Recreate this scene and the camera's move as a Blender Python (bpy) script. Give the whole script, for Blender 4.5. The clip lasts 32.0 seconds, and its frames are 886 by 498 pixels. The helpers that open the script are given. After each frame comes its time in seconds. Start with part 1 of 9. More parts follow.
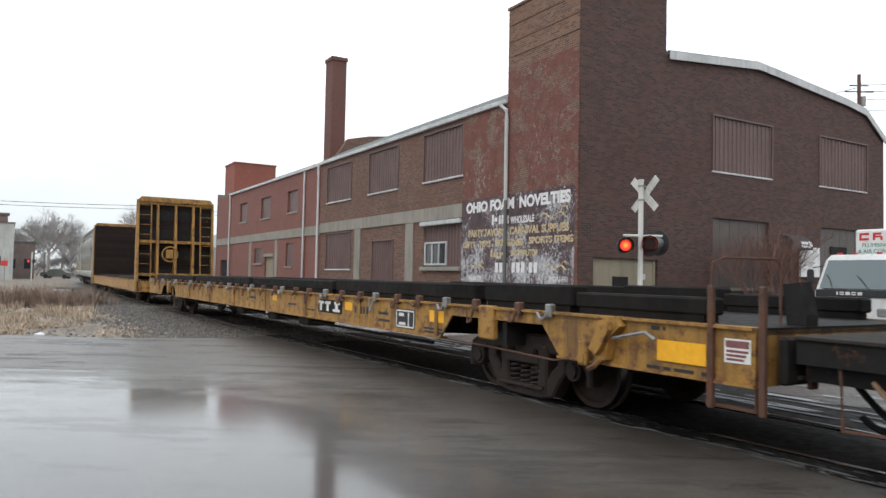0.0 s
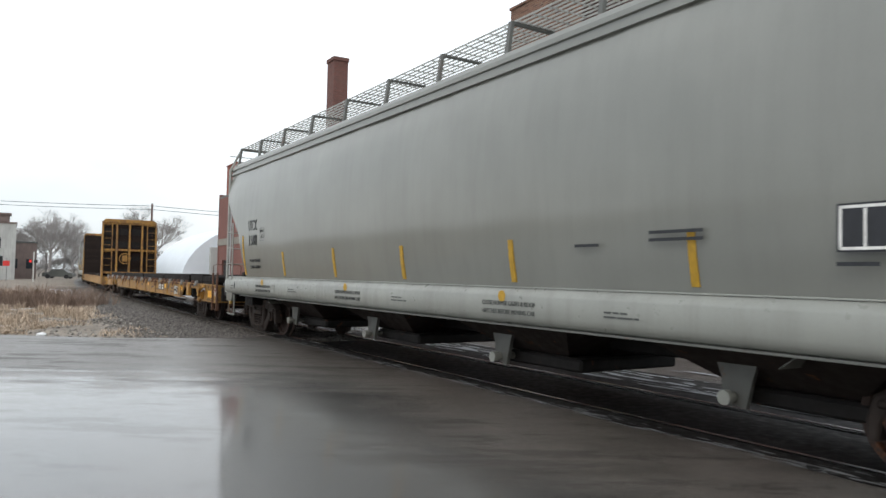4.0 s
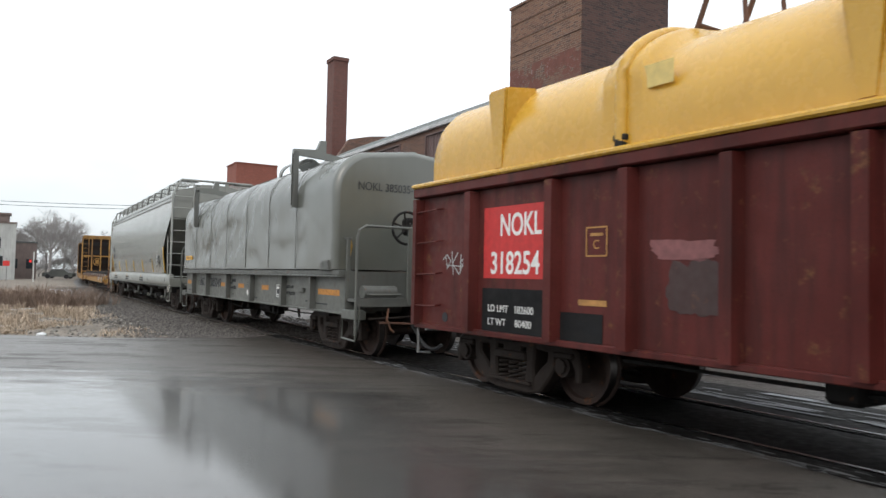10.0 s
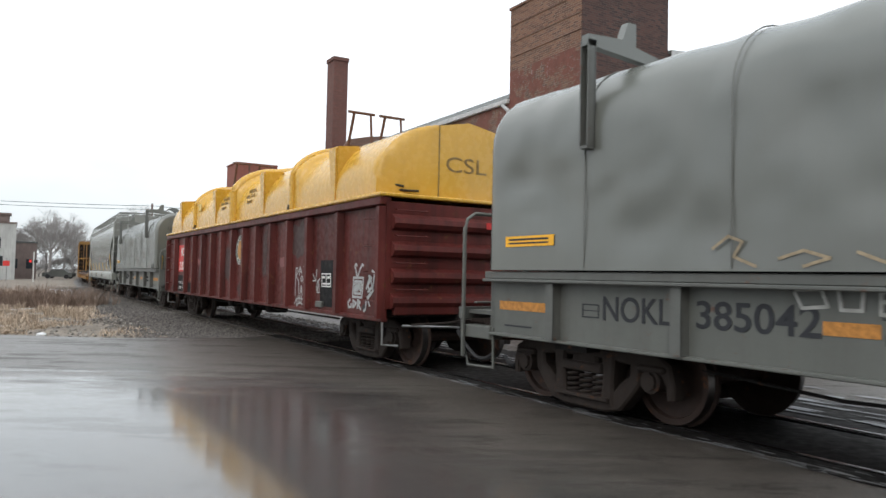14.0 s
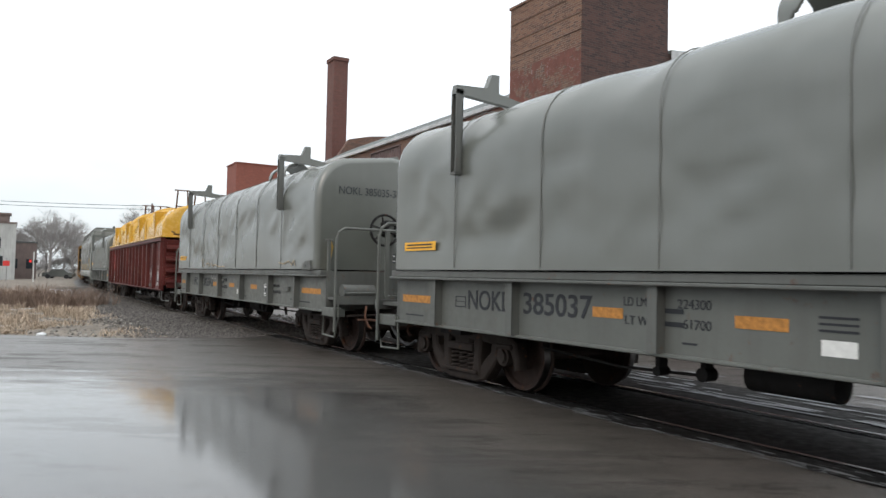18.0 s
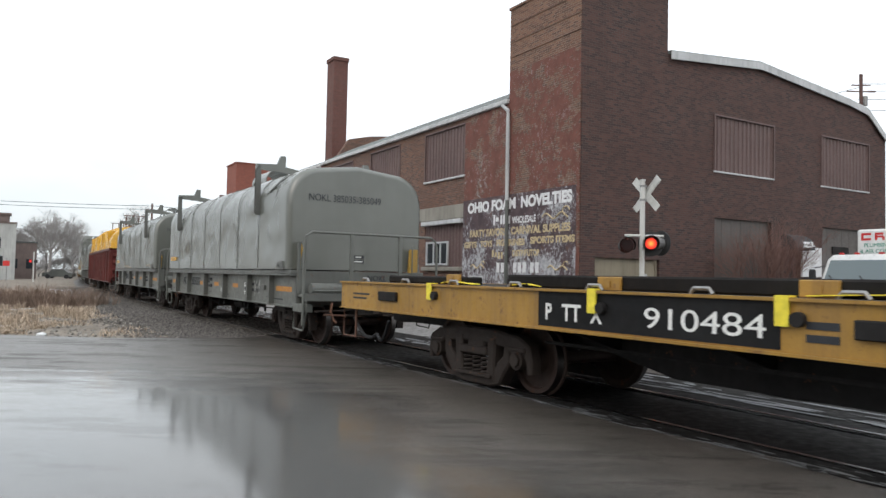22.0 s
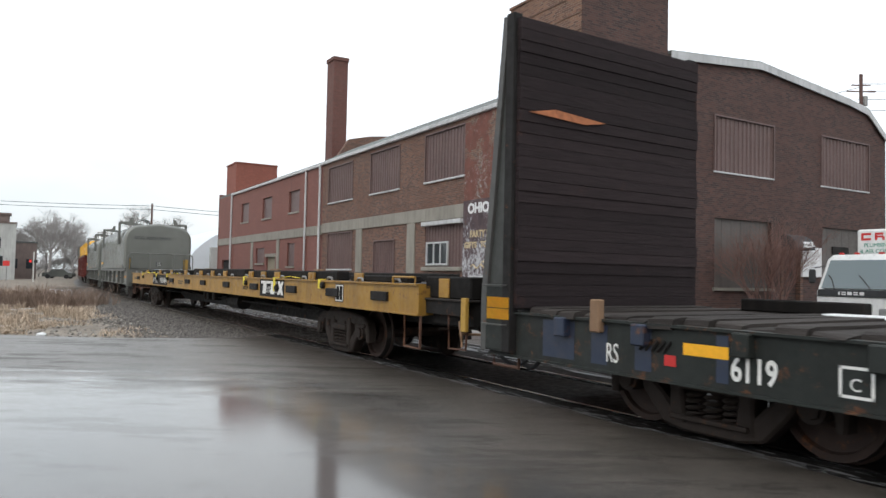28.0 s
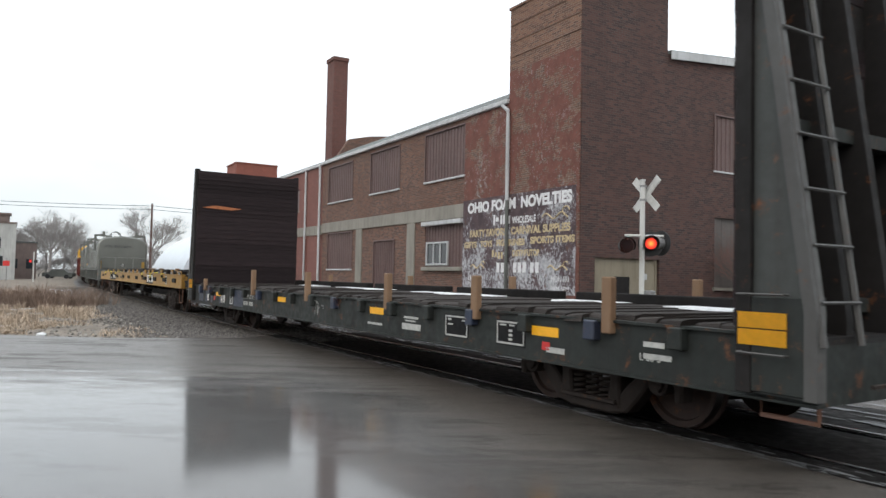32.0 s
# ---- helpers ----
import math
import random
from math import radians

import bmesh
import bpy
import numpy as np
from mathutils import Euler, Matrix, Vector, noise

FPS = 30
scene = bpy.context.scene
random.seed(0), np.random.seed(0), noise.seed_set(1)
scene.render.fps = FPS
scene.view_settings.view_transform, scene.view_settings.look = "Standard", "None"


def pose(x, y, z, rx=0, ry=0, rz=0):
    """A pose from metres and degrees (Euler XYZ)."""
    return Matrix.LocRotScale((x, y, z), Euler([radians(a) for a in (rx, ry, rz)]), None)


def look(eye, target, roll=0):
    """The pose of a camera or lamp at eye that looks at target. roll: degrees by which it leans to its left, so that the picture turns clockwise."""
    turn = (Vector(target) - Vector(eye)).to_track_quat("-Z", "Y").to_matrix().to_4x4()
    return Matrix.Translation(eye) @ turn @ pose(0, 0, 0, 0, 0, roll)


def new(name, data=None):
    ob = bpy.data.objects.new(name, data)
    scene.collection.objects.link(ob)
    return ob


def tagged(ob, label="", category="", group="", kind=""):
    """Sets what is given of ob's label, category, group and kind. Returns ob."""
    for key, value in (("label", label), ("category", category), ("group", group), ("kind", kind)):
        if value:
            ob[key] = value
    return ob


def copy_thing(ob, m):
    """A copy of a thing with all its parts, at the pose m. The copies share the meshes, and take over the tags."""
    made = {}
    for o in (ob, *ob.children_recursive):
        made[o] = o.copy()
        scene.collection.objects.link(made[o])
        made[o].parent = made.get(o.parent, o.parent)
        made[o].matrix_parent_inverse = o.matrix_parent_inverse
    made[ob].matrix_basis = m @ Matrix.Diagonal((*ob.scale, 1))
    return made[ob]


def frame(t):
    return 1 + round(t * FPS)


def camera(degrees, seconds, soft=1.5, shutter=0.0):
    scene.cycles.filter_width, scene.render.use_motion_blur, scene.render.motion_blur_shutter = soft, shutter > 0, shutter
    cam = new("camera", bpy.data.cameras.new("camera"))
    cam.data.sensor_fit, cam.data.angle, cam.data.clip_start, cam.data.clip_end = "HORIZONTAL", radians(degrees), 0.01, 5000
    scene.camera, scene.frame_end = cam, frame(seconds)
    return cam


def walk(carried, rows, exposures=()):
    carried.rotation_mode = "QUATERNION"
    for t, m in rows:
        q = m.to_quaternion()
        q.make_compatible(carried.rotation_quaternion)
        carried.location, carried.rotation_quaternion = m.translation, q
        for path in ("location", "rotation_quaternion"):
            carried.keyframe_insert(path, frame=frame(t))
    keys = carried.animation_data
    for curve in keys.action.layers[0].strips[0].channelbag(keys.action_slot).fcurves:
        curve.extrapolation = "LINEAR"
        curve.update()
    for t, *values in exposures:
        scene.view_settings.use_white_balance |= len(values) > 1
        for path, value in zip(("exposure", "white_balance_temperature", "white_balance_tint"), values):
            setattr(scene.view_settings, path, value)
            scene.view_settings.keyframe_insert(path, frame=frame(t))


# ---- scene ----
# ---- camera ----
cam = camera(63.27, 32.0, soft=1.5, shutter=0.16)
EYE = Vector((0, 0, 1.465))


def aim(yaw):
    a = radians(yaw)
    return look(EYE, EYE + Vector((math.sin(a), math.cos(a), math.tan(radians(2.213)))), 1.187)


walk(cam, [(0, aim(0.115)), (1, aim(0.07)), (2, aim(0.0)), (17, aim(0.0)), (32, aim(0.0))])

# ---- overcast daylight ----
world = bpy.data.worlds.new("overcast_sky")
scene.world = world
world.use_nodes = True
wt = world.node_tree
wt.nodes.clear()


def wnode(kind, **props):
    n = wt.nodes.new(kind)
    for k, v in props.items():
        n.inputs[k].default_value = v
    return n


sky = wnode("ShaderNodeTexSky")
sky.sky_type, sky.sun_disc, sky.sun_elevation, sky.sun_rotation = "NISHITA", False, radians(38), radians(200)
sky.dust_density = 4.0
skybg = wnode("ShaderNodeBackground", Strength=0.05)
cloudbg = wnode("ShaderNodeBackground", Strength=1.02)
tc = wnode("ShaderNodeTexCoord")
mp = wnode("ShaderNodeMapping", Scale=(1.0, 1.0, 2.2))
nz = wnode("ShaderNodeTexNoise", Scale=1.6, Detail=5.0, Roughness=0.5)
rp = wnode("ShaderNodeValToRGB")
rp.color_ramp.elements[0].position, rp.color_ramp.elements[0].color = 0.36, (0.70, 0.77, 0.82, 1)
rp.color_ramp.elements[1].position, rp.color_ramp.elements[1].color = 0.60, (0.98, 1.01, 1.02, 1)
sepd = wnode("ShaderNodeSeparateXYZ")
rise = wnode("ShaderNodeMapRange")
rise.inputs["From Min"].default_value, rise.inputs["From Max"].default_value = 0.12, 1.0
rise.inputs["To Min"].default_value, rise.inputs["To Max"].default_value = 1.32, 2.35
add = wnode("ShaderNodeAddShader")
wout = wnode("ShaderNodeOutputWorld")
for a, b in ((tc.outputs["Generated"], sepd.inputs[0]), (sepd.outputs["Z"], rise.inputs["Value"]), (rise.outputs[0], cloudbg.inputs["Strength"]), (tc.outputs["Generated"], mp.inputs["Vector"]), (mp.outputs[0], nz.inputs["Vector"]), (nz.outputs["Fac"], rp.inputs[0]),
             (rp.outputs[0], cloudbg.inputs["Color"]), (sky.outputs[0], skybg.inputs["Color"]), (skybg.outputs[0], add.inputs[0]),
             (cloudbg.outputs[0], add.inputs[1]), (add.outputs[0], wout.inputs["Surface"])):
    wt.links.new(a, b)
sun_data = bpy.data.lights.new("sun", "SUN")
sun_data.energy, sun_data.angle, sun_data.color = 0.5, radians(25), (1.0, 0.97, 0.92)
sun = new("sun", sun_data)
sun.matrix_world = look((0, 0, 60), (0 + 10 * math.sin(radians(20)) * 3, 0 + 30 * math.cos(radians(20)), 60 - 26))
scene.view_settings.exposure = -0.36


# ---- materials ----
class Nodes:
    """A small builder for one node material."""

    def __init__(self, name):
        self.m = bpy.data.materials.new(name)
        self.m.use_nodes = True
        self.t = self.m.node_tree
        self.b = self.t.nodes["Principled BSDF"]
        self.tc = self.t.nodes.new("ShaderNodeTexCoord")

    def link(self, a, b):
        self.t.links.new(a, b)

    def noise(self, scale, detail=4.0, rough=0.55, stretch=(1, 1, 1), coord="Object", shift=(0, 0, 0)):
        mp = self.t.nodes.new("ShaderNodeMapping")
        mp.inputs["Scale"].default_value = stretch
        mp.inputs["Location"].default_value = shift
        self.link(self.tc.outputs[coord], mp.inputs["Vector"])
        n = self.t.nodes.new("ShaderNodeTexNoise")
        n.inputs["Scale"].default_value, n.inputs["Detail"].default_value, n.inputs["Roughness"].default_value = scale, detail, rough
        self.link(mp.outputs[0], n.inputs["Vector"])
        return n.outputs["Fac"]

    def ramp(self, fac, *stops):
        r = self.t.nodes.new("ShaderNodeValToRGB")
        e = r.color_ramp.elements
        while len(e) < len(stops):
            e.new(0.5)
        for el, (p, c) in zip(e, stops):
            el.position = p
            el.color = (c, c, c, 1) if isinstance(c, (int, float)) else (*c, 1)
        self.link(fac, r.inputs[0])
        return r.outputs[0]

    def mix(self, fac, a, b, kind="MIX"):
        n = self.t.nodes.new("ShaderNodeMix")
        n.data_type, n.blend_type = "RGBA", kind
        for key, v in ((0, fac), (6, a), (7, b)):
            if isinstance(v, bpy.types.NodeSocket):
                self.link(v, n.inputs[key])
            elif key == 0:
                n.inputs[0].default_value = v
            else:
                n.inputs[key].default_value = (*v, 1)
        return n.outputs[2]

    def math(self, op, a, b=0.0):
        n = self.t.nodes.new("ShaderNodeMath")
        n.operation = op
        for i, v in enumerate((a, b)):
            if isinstance(v, bpy.types.NodeSocket):
                self.link(v, n.inputs[i])
            else:
                n.inputs[i].default_value = v
        return n.outputs[0]

    def bump(self, height, strength=0.3, dist=0.01):
        n = self.t.nodes.new("ShaderNodeBump")
        n.inputs["Strength"].default_value, n.inputs["Distance"].default_value = strength, dist
        self.link(height, n.inputs["Height"])
        self.link(n.outputs[0], self.b.inputs["Normal"])

    def done(self, color=None, rough=None, metal=0.0, spec=None):
        for key, v in (("Base Color", color), ("Roughness", rough), ("Metallic", metal), ("Specular IOR Level", spec)):
            if v is None:
                continue
            if isinstance(v, bpy.types.NodeSocket):
                self.link(v, self.b.inputs[key])
            else:
                self.b.inputs[key].default_value = (*v, 1) if isinstance(v, tuple) else v
        return self.m


def paint(name, col, rough=0.45, metal=0.0, dirt=(0.06, 0.05, 0.045), amount=0.5, rust=0.0, bump=0.15, fade=0.12, sheen=1.0, spec=0.5):
    """Weathered paint: soft fading, grime in streaks, fine grain, spots of rust."""
    n = Nodes(name)
    big = n.noise(0.7, 3)
    grain = n.noise(38, 3)
    streak = n.noise(1.0, 4, 0.6, (5.0, 5.0, 0.5))
    light = tuple(min(1, c * (1 + fade) + 0.01) for c in col)
    dark = tuple(c * (1 - fade) for c in col)
    c = n.ramp(big, (0.3, dark), (0.7, light))
    c = n.mix(n.math("MULTIPLY", n.ramp(streak, (0.45, 0.0), (0.78, 1.0)), amount), c, dirt)
    c = n.mix(n.math("MULTIPLY", n.ramp(grain, (0.45, 0.0), (0.8, 1.0)), amount * 0.35), c, dirt)
    if rust:
        spots = n.ramp(n.noise(5.5, 8, 0.7), (0.62 - 0.2 * rust, 0.0), (0.72 - 0.15 * rust, 1.0))
        c = n.mix(spots, c, n.ramp(n.noise(30, 4), (0.3, (0.06, 0.025, 0.015)), (0.7, (0.17, 0.07, 0.03))))
    n.bump(n.math("ADD", n.math("MULTIPLY", grain, 0.5), n.math("MULTIPLY", big, 3.0)), bump, 0.003)
    return n.done(c, n.ramp(n.noise(9, 4), (0.3, max(0.05, rough - 0.1 * sheen)), (0.7, min(1, rough + 0.15 * sheen))), metal, spec)


def plain(name, col, rough=0.6, metal=0.0, vary=0.25, scale=12.0):
    n = Nodes(name)
    a = n.noise(scale, 5)
    n.bump(a, 0.2, 0.004)
    return n.done(n.ramp(a, (0.3, tuple(c * (1 - vary) for c in col)), (0.7, tuple(min(1, c * (1 + vary)) for c in col))), rough, metal)


M_GREY = paint("grey_car_paint", (0.112, 0.118, 0.105), 0.27, amount=0.10, dirt=(0.09, 0.08, 0.065), fade=0.05, bump=0.0, sheen=0.0, spec=0.95)
M_GREYD = paint("grimy_grey_paint", (0.100, 0.105, 0.097), 0.5, amount=0.4, rust=0.1)
M_SILLP = paint("worn_sill_paint", (0.235, 0.243, 0.222), 0.35, amount=0.25, bump=0.05, spec=0.6)
M_WHITEP = paint("pale_sill_paint", (0.33, 0.34, 0.32), 0.4, amount=0.3)
M_RED = paint("oxide_red_paint", (0.090, 0.0150, 0.0120), 0.45, amount=0.75, dirt=(0.022, 0.010, 0.009), rust=0.16, fade=0.25, spec=0.2)
M_YEL = paint("yellow_car_paint", (0.335, 0.182, 0.026), 0.5, amount=0.55, dirt=(0.09, 0.05, 0.03), rust=0.25)
M_YELR = paint("rusty_yellow_paint", (0.37, 0.195, 0.036), 0.6, amount=1.0, dirt=(0.065, 0.034, 0.022), rust=0.62)
M_COVER = paint("glossy_yellow_cover", (0.56, 0.315, 0.032), 0.26, amount=0.12, dirt=(0.25, 0.13, 0.03), fade=0.07, bump=0.02, sheen=0.3, spec=0.6)
M_GREEN = paint("dark_green_paint", (0.018, 0.022, 0.020), 0.62, amount=0.6, dirt=(0.012, 0.010, 0.009), rust=0.2, spec=0.3)
M_BLUE = paint("dark_blue_paint", (0.012, 0.022, 0.050), 0.45, amount=0.4, rust=0.2)
M_BLACK = paint("sooty_black_steel", (0.012, 0.011, 0.011), 0.7, amount=0.4, dirt=(0.022, 0.018, 0.016), rust=0.06, spec=0.2)
M_TRUCK = paint("brown_cast_steel", (0.029, 0.022, 0.019), 0.72, amount=0.6, dirt=(0.017, 0.013, 0.012), rust=0.10, spec=0.15)
M_WHEEL = paint("rusty_wheel_steel", (0.040, 0.024, 0.019), 0.65, amount=0.5, dirt=(0.015, 0.012, 0.012), rust=0.2, spec=0.25)
M_TREAD = plain("worn_wheel_tread", (0.13, 0.12, 0.115), 0.4, 1.0, 0.2)
M_RUST = paint("rusted_steel", (0.10, 0.045, 0.028), 0.75, amount=0.5, rust=0.5)
M_STEEL = plain("bare_grey_steel", (0.25, 0.25, 0.25), 0.5, 0.6)
M_WHITE = plain("white_lettering", (0.72, 0.72, 0.70), 0.6, 0, 0.12)
M_STENCIL = plain("faded_stencil", (0.055, 0.060, 0.058), 0.6, 0, 0.3)
M_DARKL = plain("dark_lettering", (0.017, 0.019, 0.024), 0.6, 0, 0.2)
M_ORANGE = plain("faded_orange_tape", (0.46, 0.20, 0.04), 0.6, 0, 0.35, 18)
M_TAPE = plain("yellow_reflective_tape", (0.85, 0.42, 0.015), 0.4, 0, 0.1)
M_REDPANEL = plain("red_panel", (0.50, 0.024, 0.022), 0.5, 0, 0.15)
M_GREY2 = paint("grey_frame_paint", (0.110, 0.116, 0.105), 0.45, amount=0.25, rust=0.03)
M_HOP = paint("hopper_grey_paint", (0.188, 0.194, 0.174), 0.2, amount=0.10, fade=0.05, bump=0.0, sheen=0.0, spec=0.9)
M_YELD = paint("chipped_yellow_paint", (0.42, 0.25, 0.04), 0.55, amount=0.5, rust=0.2)
M_RISER = paint("worn_black_timber", (0.008, 0.0072, 0.0070), 0.75, amount=0.4, dirt=(0.026, 0.020, 0.017), bump=0.5, spec=0.12)
M_PANEL = paint("black_panel_paint", (0.007, 0.007, 0.0078), 0.6, amount=0.35, dirt=(0.022, 0.018, 0.015), spec=0.15)
M_WEB = paint("worn_grey_green_paint", (0.040, 0.044, 0.041), 0.6, amount=0.6, dirt=(0.022, 0.02, 0.018), rust=0.12)
M_STILE = paint("worn_grey_bar", (0.062, 0.062, 0.060), 0.55, amount=0.4, dirt=(0.05, 0.04, 0.035), rust=0.1)
M_STRAP = plain("yellow_webbing", (0.75, 0.62, 0.05), 0.7, 0, 0.15)
M_WOOD = paint("raw_wood_block", (0.21, 0.125, 0.07), 0.75, amount=0.5, dirt=(0.12, 0.07, 0.04), bump=0.4)
M_SPLIT = plain("fresh_split_wood", (0.38, 0.13, 0.05), 0.7, 0, 0.3)
M_CHALK = plain("pale_chalk_lettering", (0.42, 0.42, 0.40), 0.7, 0, 0.25)
M_SPRAY = plain("silver_spray_paint", (0.40, 0.42, 0.42), 0.5, 0, 0.2)
M_RUSTL = plain("rust_brown_scrawl", (0.33, 0.26, 0.17), 0.7, 0, 0.3)
M_GOLDL = plain("dull_gold_lettering", (0.40, 0.20, 0.06), 0.6, 0, 0.25)
M_DIRTL = plain("worn_brown_lettering", (0.20, 0.12, 0.03), 0.6, 0, 0.4)
M_PATCH = plain("pale_yellow_patch", (0.62, 0.47, 0.16), 0.5, 0, 0.15)
M_EMB = plain("worn_green_enamel", (0.02, 0.055, 0.045), 0.5, 0, 0.35)
M_PINK = plain("pink_primer_patch", (0.20, 0.075, 0.075), 0.6, 0, 0.2)
M_PRIMER = paint("brown_primer", (0.045, 0.020, 0.018), 0.6, amount=0.5, dirt=(0.04, 0.03, 0.028), rust=0.15)
M_TAPE2 = plain("faded_yellow_tape", (0.43, 0.255, 0.022), 0.55, 0, 0.2)
M_HOSE = plain("rubber_hose", (0.02, 0.02, 0.022), 0.7)


# ---- mesh helpers ----
def empty(name, m=None):
    ob = new(name)
    ob.empty_display_size = 0.3
    if m is not None:
        ob.matrix_world = m
    return ob


def finish(bm, name, mats, smooth=None):
    bmesh.ops.recalc_face_normals(bm, faces=bm.faces[:])
    me = bpy.data.meshes.new(name)
    bm.to_mesh(me)
    bm.free()
    for m in mats if isinstance(mats, (list, tuple)) else [mats]:
        me.materials.append(m)
    if smooth:
        for p in me.polygons:
            p.use_smooth = True
        me.set_sharp_from_angle(angle=radians(smooth))
    return me


def part(name, bm, material, parent, label="", smooth=None, m=None):
    """One mesh object under a thing or under a part."""
    ob = new(name, finish(bm, name, material, smooth))
    ob.parent = parent
    if m is not None:
        ob.matrix_basis = m
    if label:
        tagged(ob, label)
    return ob


def thing(name, bm, material, label, category, group="", kind="", smooth=None, m=None):
    ob = new(name, finish(bm, name, material, smooth))
    if m is not None:
        ob.matrix_world = m
    return tagged(ob, label, category, group, kind)


def box(bm, x0, x1, y0, y1, z0, z1, mi=0, bevel=0.0):
    v = [bm.verts.new(p) for p in ((x0, y0, z0), (x1, y0, z0), (x1, y1, z0), (x0, y1, z0), (x0, y0, z1), (x1, y0, z1), (x1, y1, z1), (x0, y1, z1))]
    fs = [bm.faces.new([v[i] for i in q]) for q in ((3, 2, 1, 0), (4, 5, 6, 7), (0, 1, 5, 4), (1, 2, 6, 5), (2, 3, 7, 6), (3, 0, 4, 7))]
    for f in fs:
        f.material_index = mi
    if bevel:
        r = bmesh.ops.bevel(bm, geom=list({e for f in fs for e in f.edges}), offset=bevel, segments=1, affect="EDGES")
        for f in r["faces"]:
            f.material_index = mi
    return bm


def tube(bm, pts, r, n=6, mi=0, close=False):
    """A round bar along a polyline."""
    pts = [Vector(p) for p in pts]
    rings = []
    for i, p in enumerate(pts):
        a = pts[max(0, i - 1)] if not close else pts[i - 1]
        b = pts[min(len(pts) - 1, i + 1)] if not close else pts[(i + 1) % len(pts)]
        d = (b - a).normalized()
        u = d.cross(Vector((0, 0, 1)) if abs(d.z) < 0.9 else Vector((1, 0, 0))).normalized()
        w = d.cross(u)
        rings.append([bm.verts.new(p + r * (math.cos(2 * math.pi * k / n) * u + math.sin(2 * math.pi * k / n) * w)) for k in range(n)])
    m = len(rings)
    for i in range(m if close else m - 1):
        A, B = rings[i], rings[(i + 1) % m]
        for k in range(n):
            bm.faces.new((A[k], A[(k + 1) % n], B[(k + 1) % n], B[k])).material_index = mi
    if not close:
        bm.faces.new(rings[0][::-1]).material_index = mi
        bm.faces.new(rings[-1]).material_index = mi
    return bm


def prism(bm, pts, axis, a, b, mi=0):
    """A closed outline in the plane across an axis, pulled from a to b."""
    def put(p, t):
        return {"x": (t, p[0], p[1]), "y": (p[0], t, p[1]), "z": (p[0], p[1], t)}[axis]
    A = [bm.verts.new(put(p, a)) for p in pts]
    B = [bm.verts.new(put(p, b)) for p in pts]
    n = len(pts)
    bm.faces.new(A[::-1]).material_index = mi
    bm.faces.new(B).material_index = mi
    for i in range(n):
        bm.faces.new((A[i], A[(i + 1) % n], B[(i + 1) % n], B[i])).material_index = mi
    return bm


def loft(bm, rings, mi=0, cap=True, closed=True):
    vs = [[bm.verts.new(p) for p in r] for r in rings]
    n = len(vs[0])
    for A, B in zip(vs, vs[1:]):
        for k in range(n if closed else n - 1):
            bm.faces.new((A[k], A[(k + 1) % n], B[(k + 1) % n], B[k])).material_index = mi
    if cap:
        bm.faces.new(vs[0][::-1]).material_index = mi
        bm.faces.new(vs[-1]).material_index = mi
    return vs


def disc(bm, c, axis, r, t, n=20, mi=0):
    """A flat round plate of radius r, centred at c, t thick along an axis."""
    c = Vector(c)
    pts = [(r * math.cos(2 * math.pi * k / n), r * math.sin(2 * math.pi * k / n)) for k in range(n)]
    if axis == "x":
        prism(bm, [(c.y + a, c.z + b) for a, b in pts], "x", c.x - t / 2, c.x + t / 2, mi)
    elif axis == "y":
        prism(bm, [(c.x + a, c.z + b) for a, b in pts], "y", c.y - t / 2, c.y + t / 2, mi)
    else:
        prism(bm, [(c.x + a, c.y + b) for a, b in pts], "z", c.z - t / 2, c.z + t / 2, mi)


def B():
    return bmesh.new()


SIDE = Matrix(((-1, 0, 0, 0), (0, 0, 1, 0), (0, 1, 0, 0), (0, 0, 0, 1)))      # writing on a car's left side
REAR = Matrix(((0, 0, -1, 0), (-1, 0, 0, 0), (0, 1, 0, 0), (0, 0, 0, 1)))     # writing on a car's rear end


def text(words, size, parent, material, m, name="lettering", squeeze=1.0, align="LEFT", bold=0.0, width=0.0):
    """Letters as a thin mesh; m carries the writing plane into the parent's space."""
    cu = bpy.data.curves.new(name, "FONT")
    cu.body, cu.size, cu.extrude, cu.align_x, cu.offset = words, size, 0.003, align, bold
    tmp = bpy.data.objects.new("tmp", cu)
    me = bpy.data.meshes.new_from_object(tmp)
    bpy.data.objects.remove(tmp)
    bpy.data.curves.remove(cu)
    if width:
        xs = [v.co.x for v in me.vertices]
        squeeze = width / max(0.01, max(xs) - min(xs))
    me.transform(Matrix.Diagonal((squeeze, 1, 1, 1)))
    me.materials.clear()
    me.materials.append(material)
    ob = new(name, me)
    ob.parent = parent
    ob.matrix_basis = m
    return ob


def bars(parent, material, m, rows, name="small_print"):
    """Unreadable writing as plain bars: rows of (x, y, width, height) in the writing plane."""
    bm = B()
    for x, y, w, h in rows:
        box(bm, x, x + w, y, y + h, 0, 0.003)
    ob = part(name, bm, material, parent, m=m)
    return tagged(ob, kind="stuff") if len(rows) > 1 else ob


# ---- the track's line and the train's travel ----
def bend(s):
    """Heading of the track, from north to the east, at s metres along it."""
    a = max(0.0, s + 18.15)
    return -0.57382 + 0.00098971 * (a * a / 30.58 if a < 15.29 else a - 7.645)


TRACK = {}


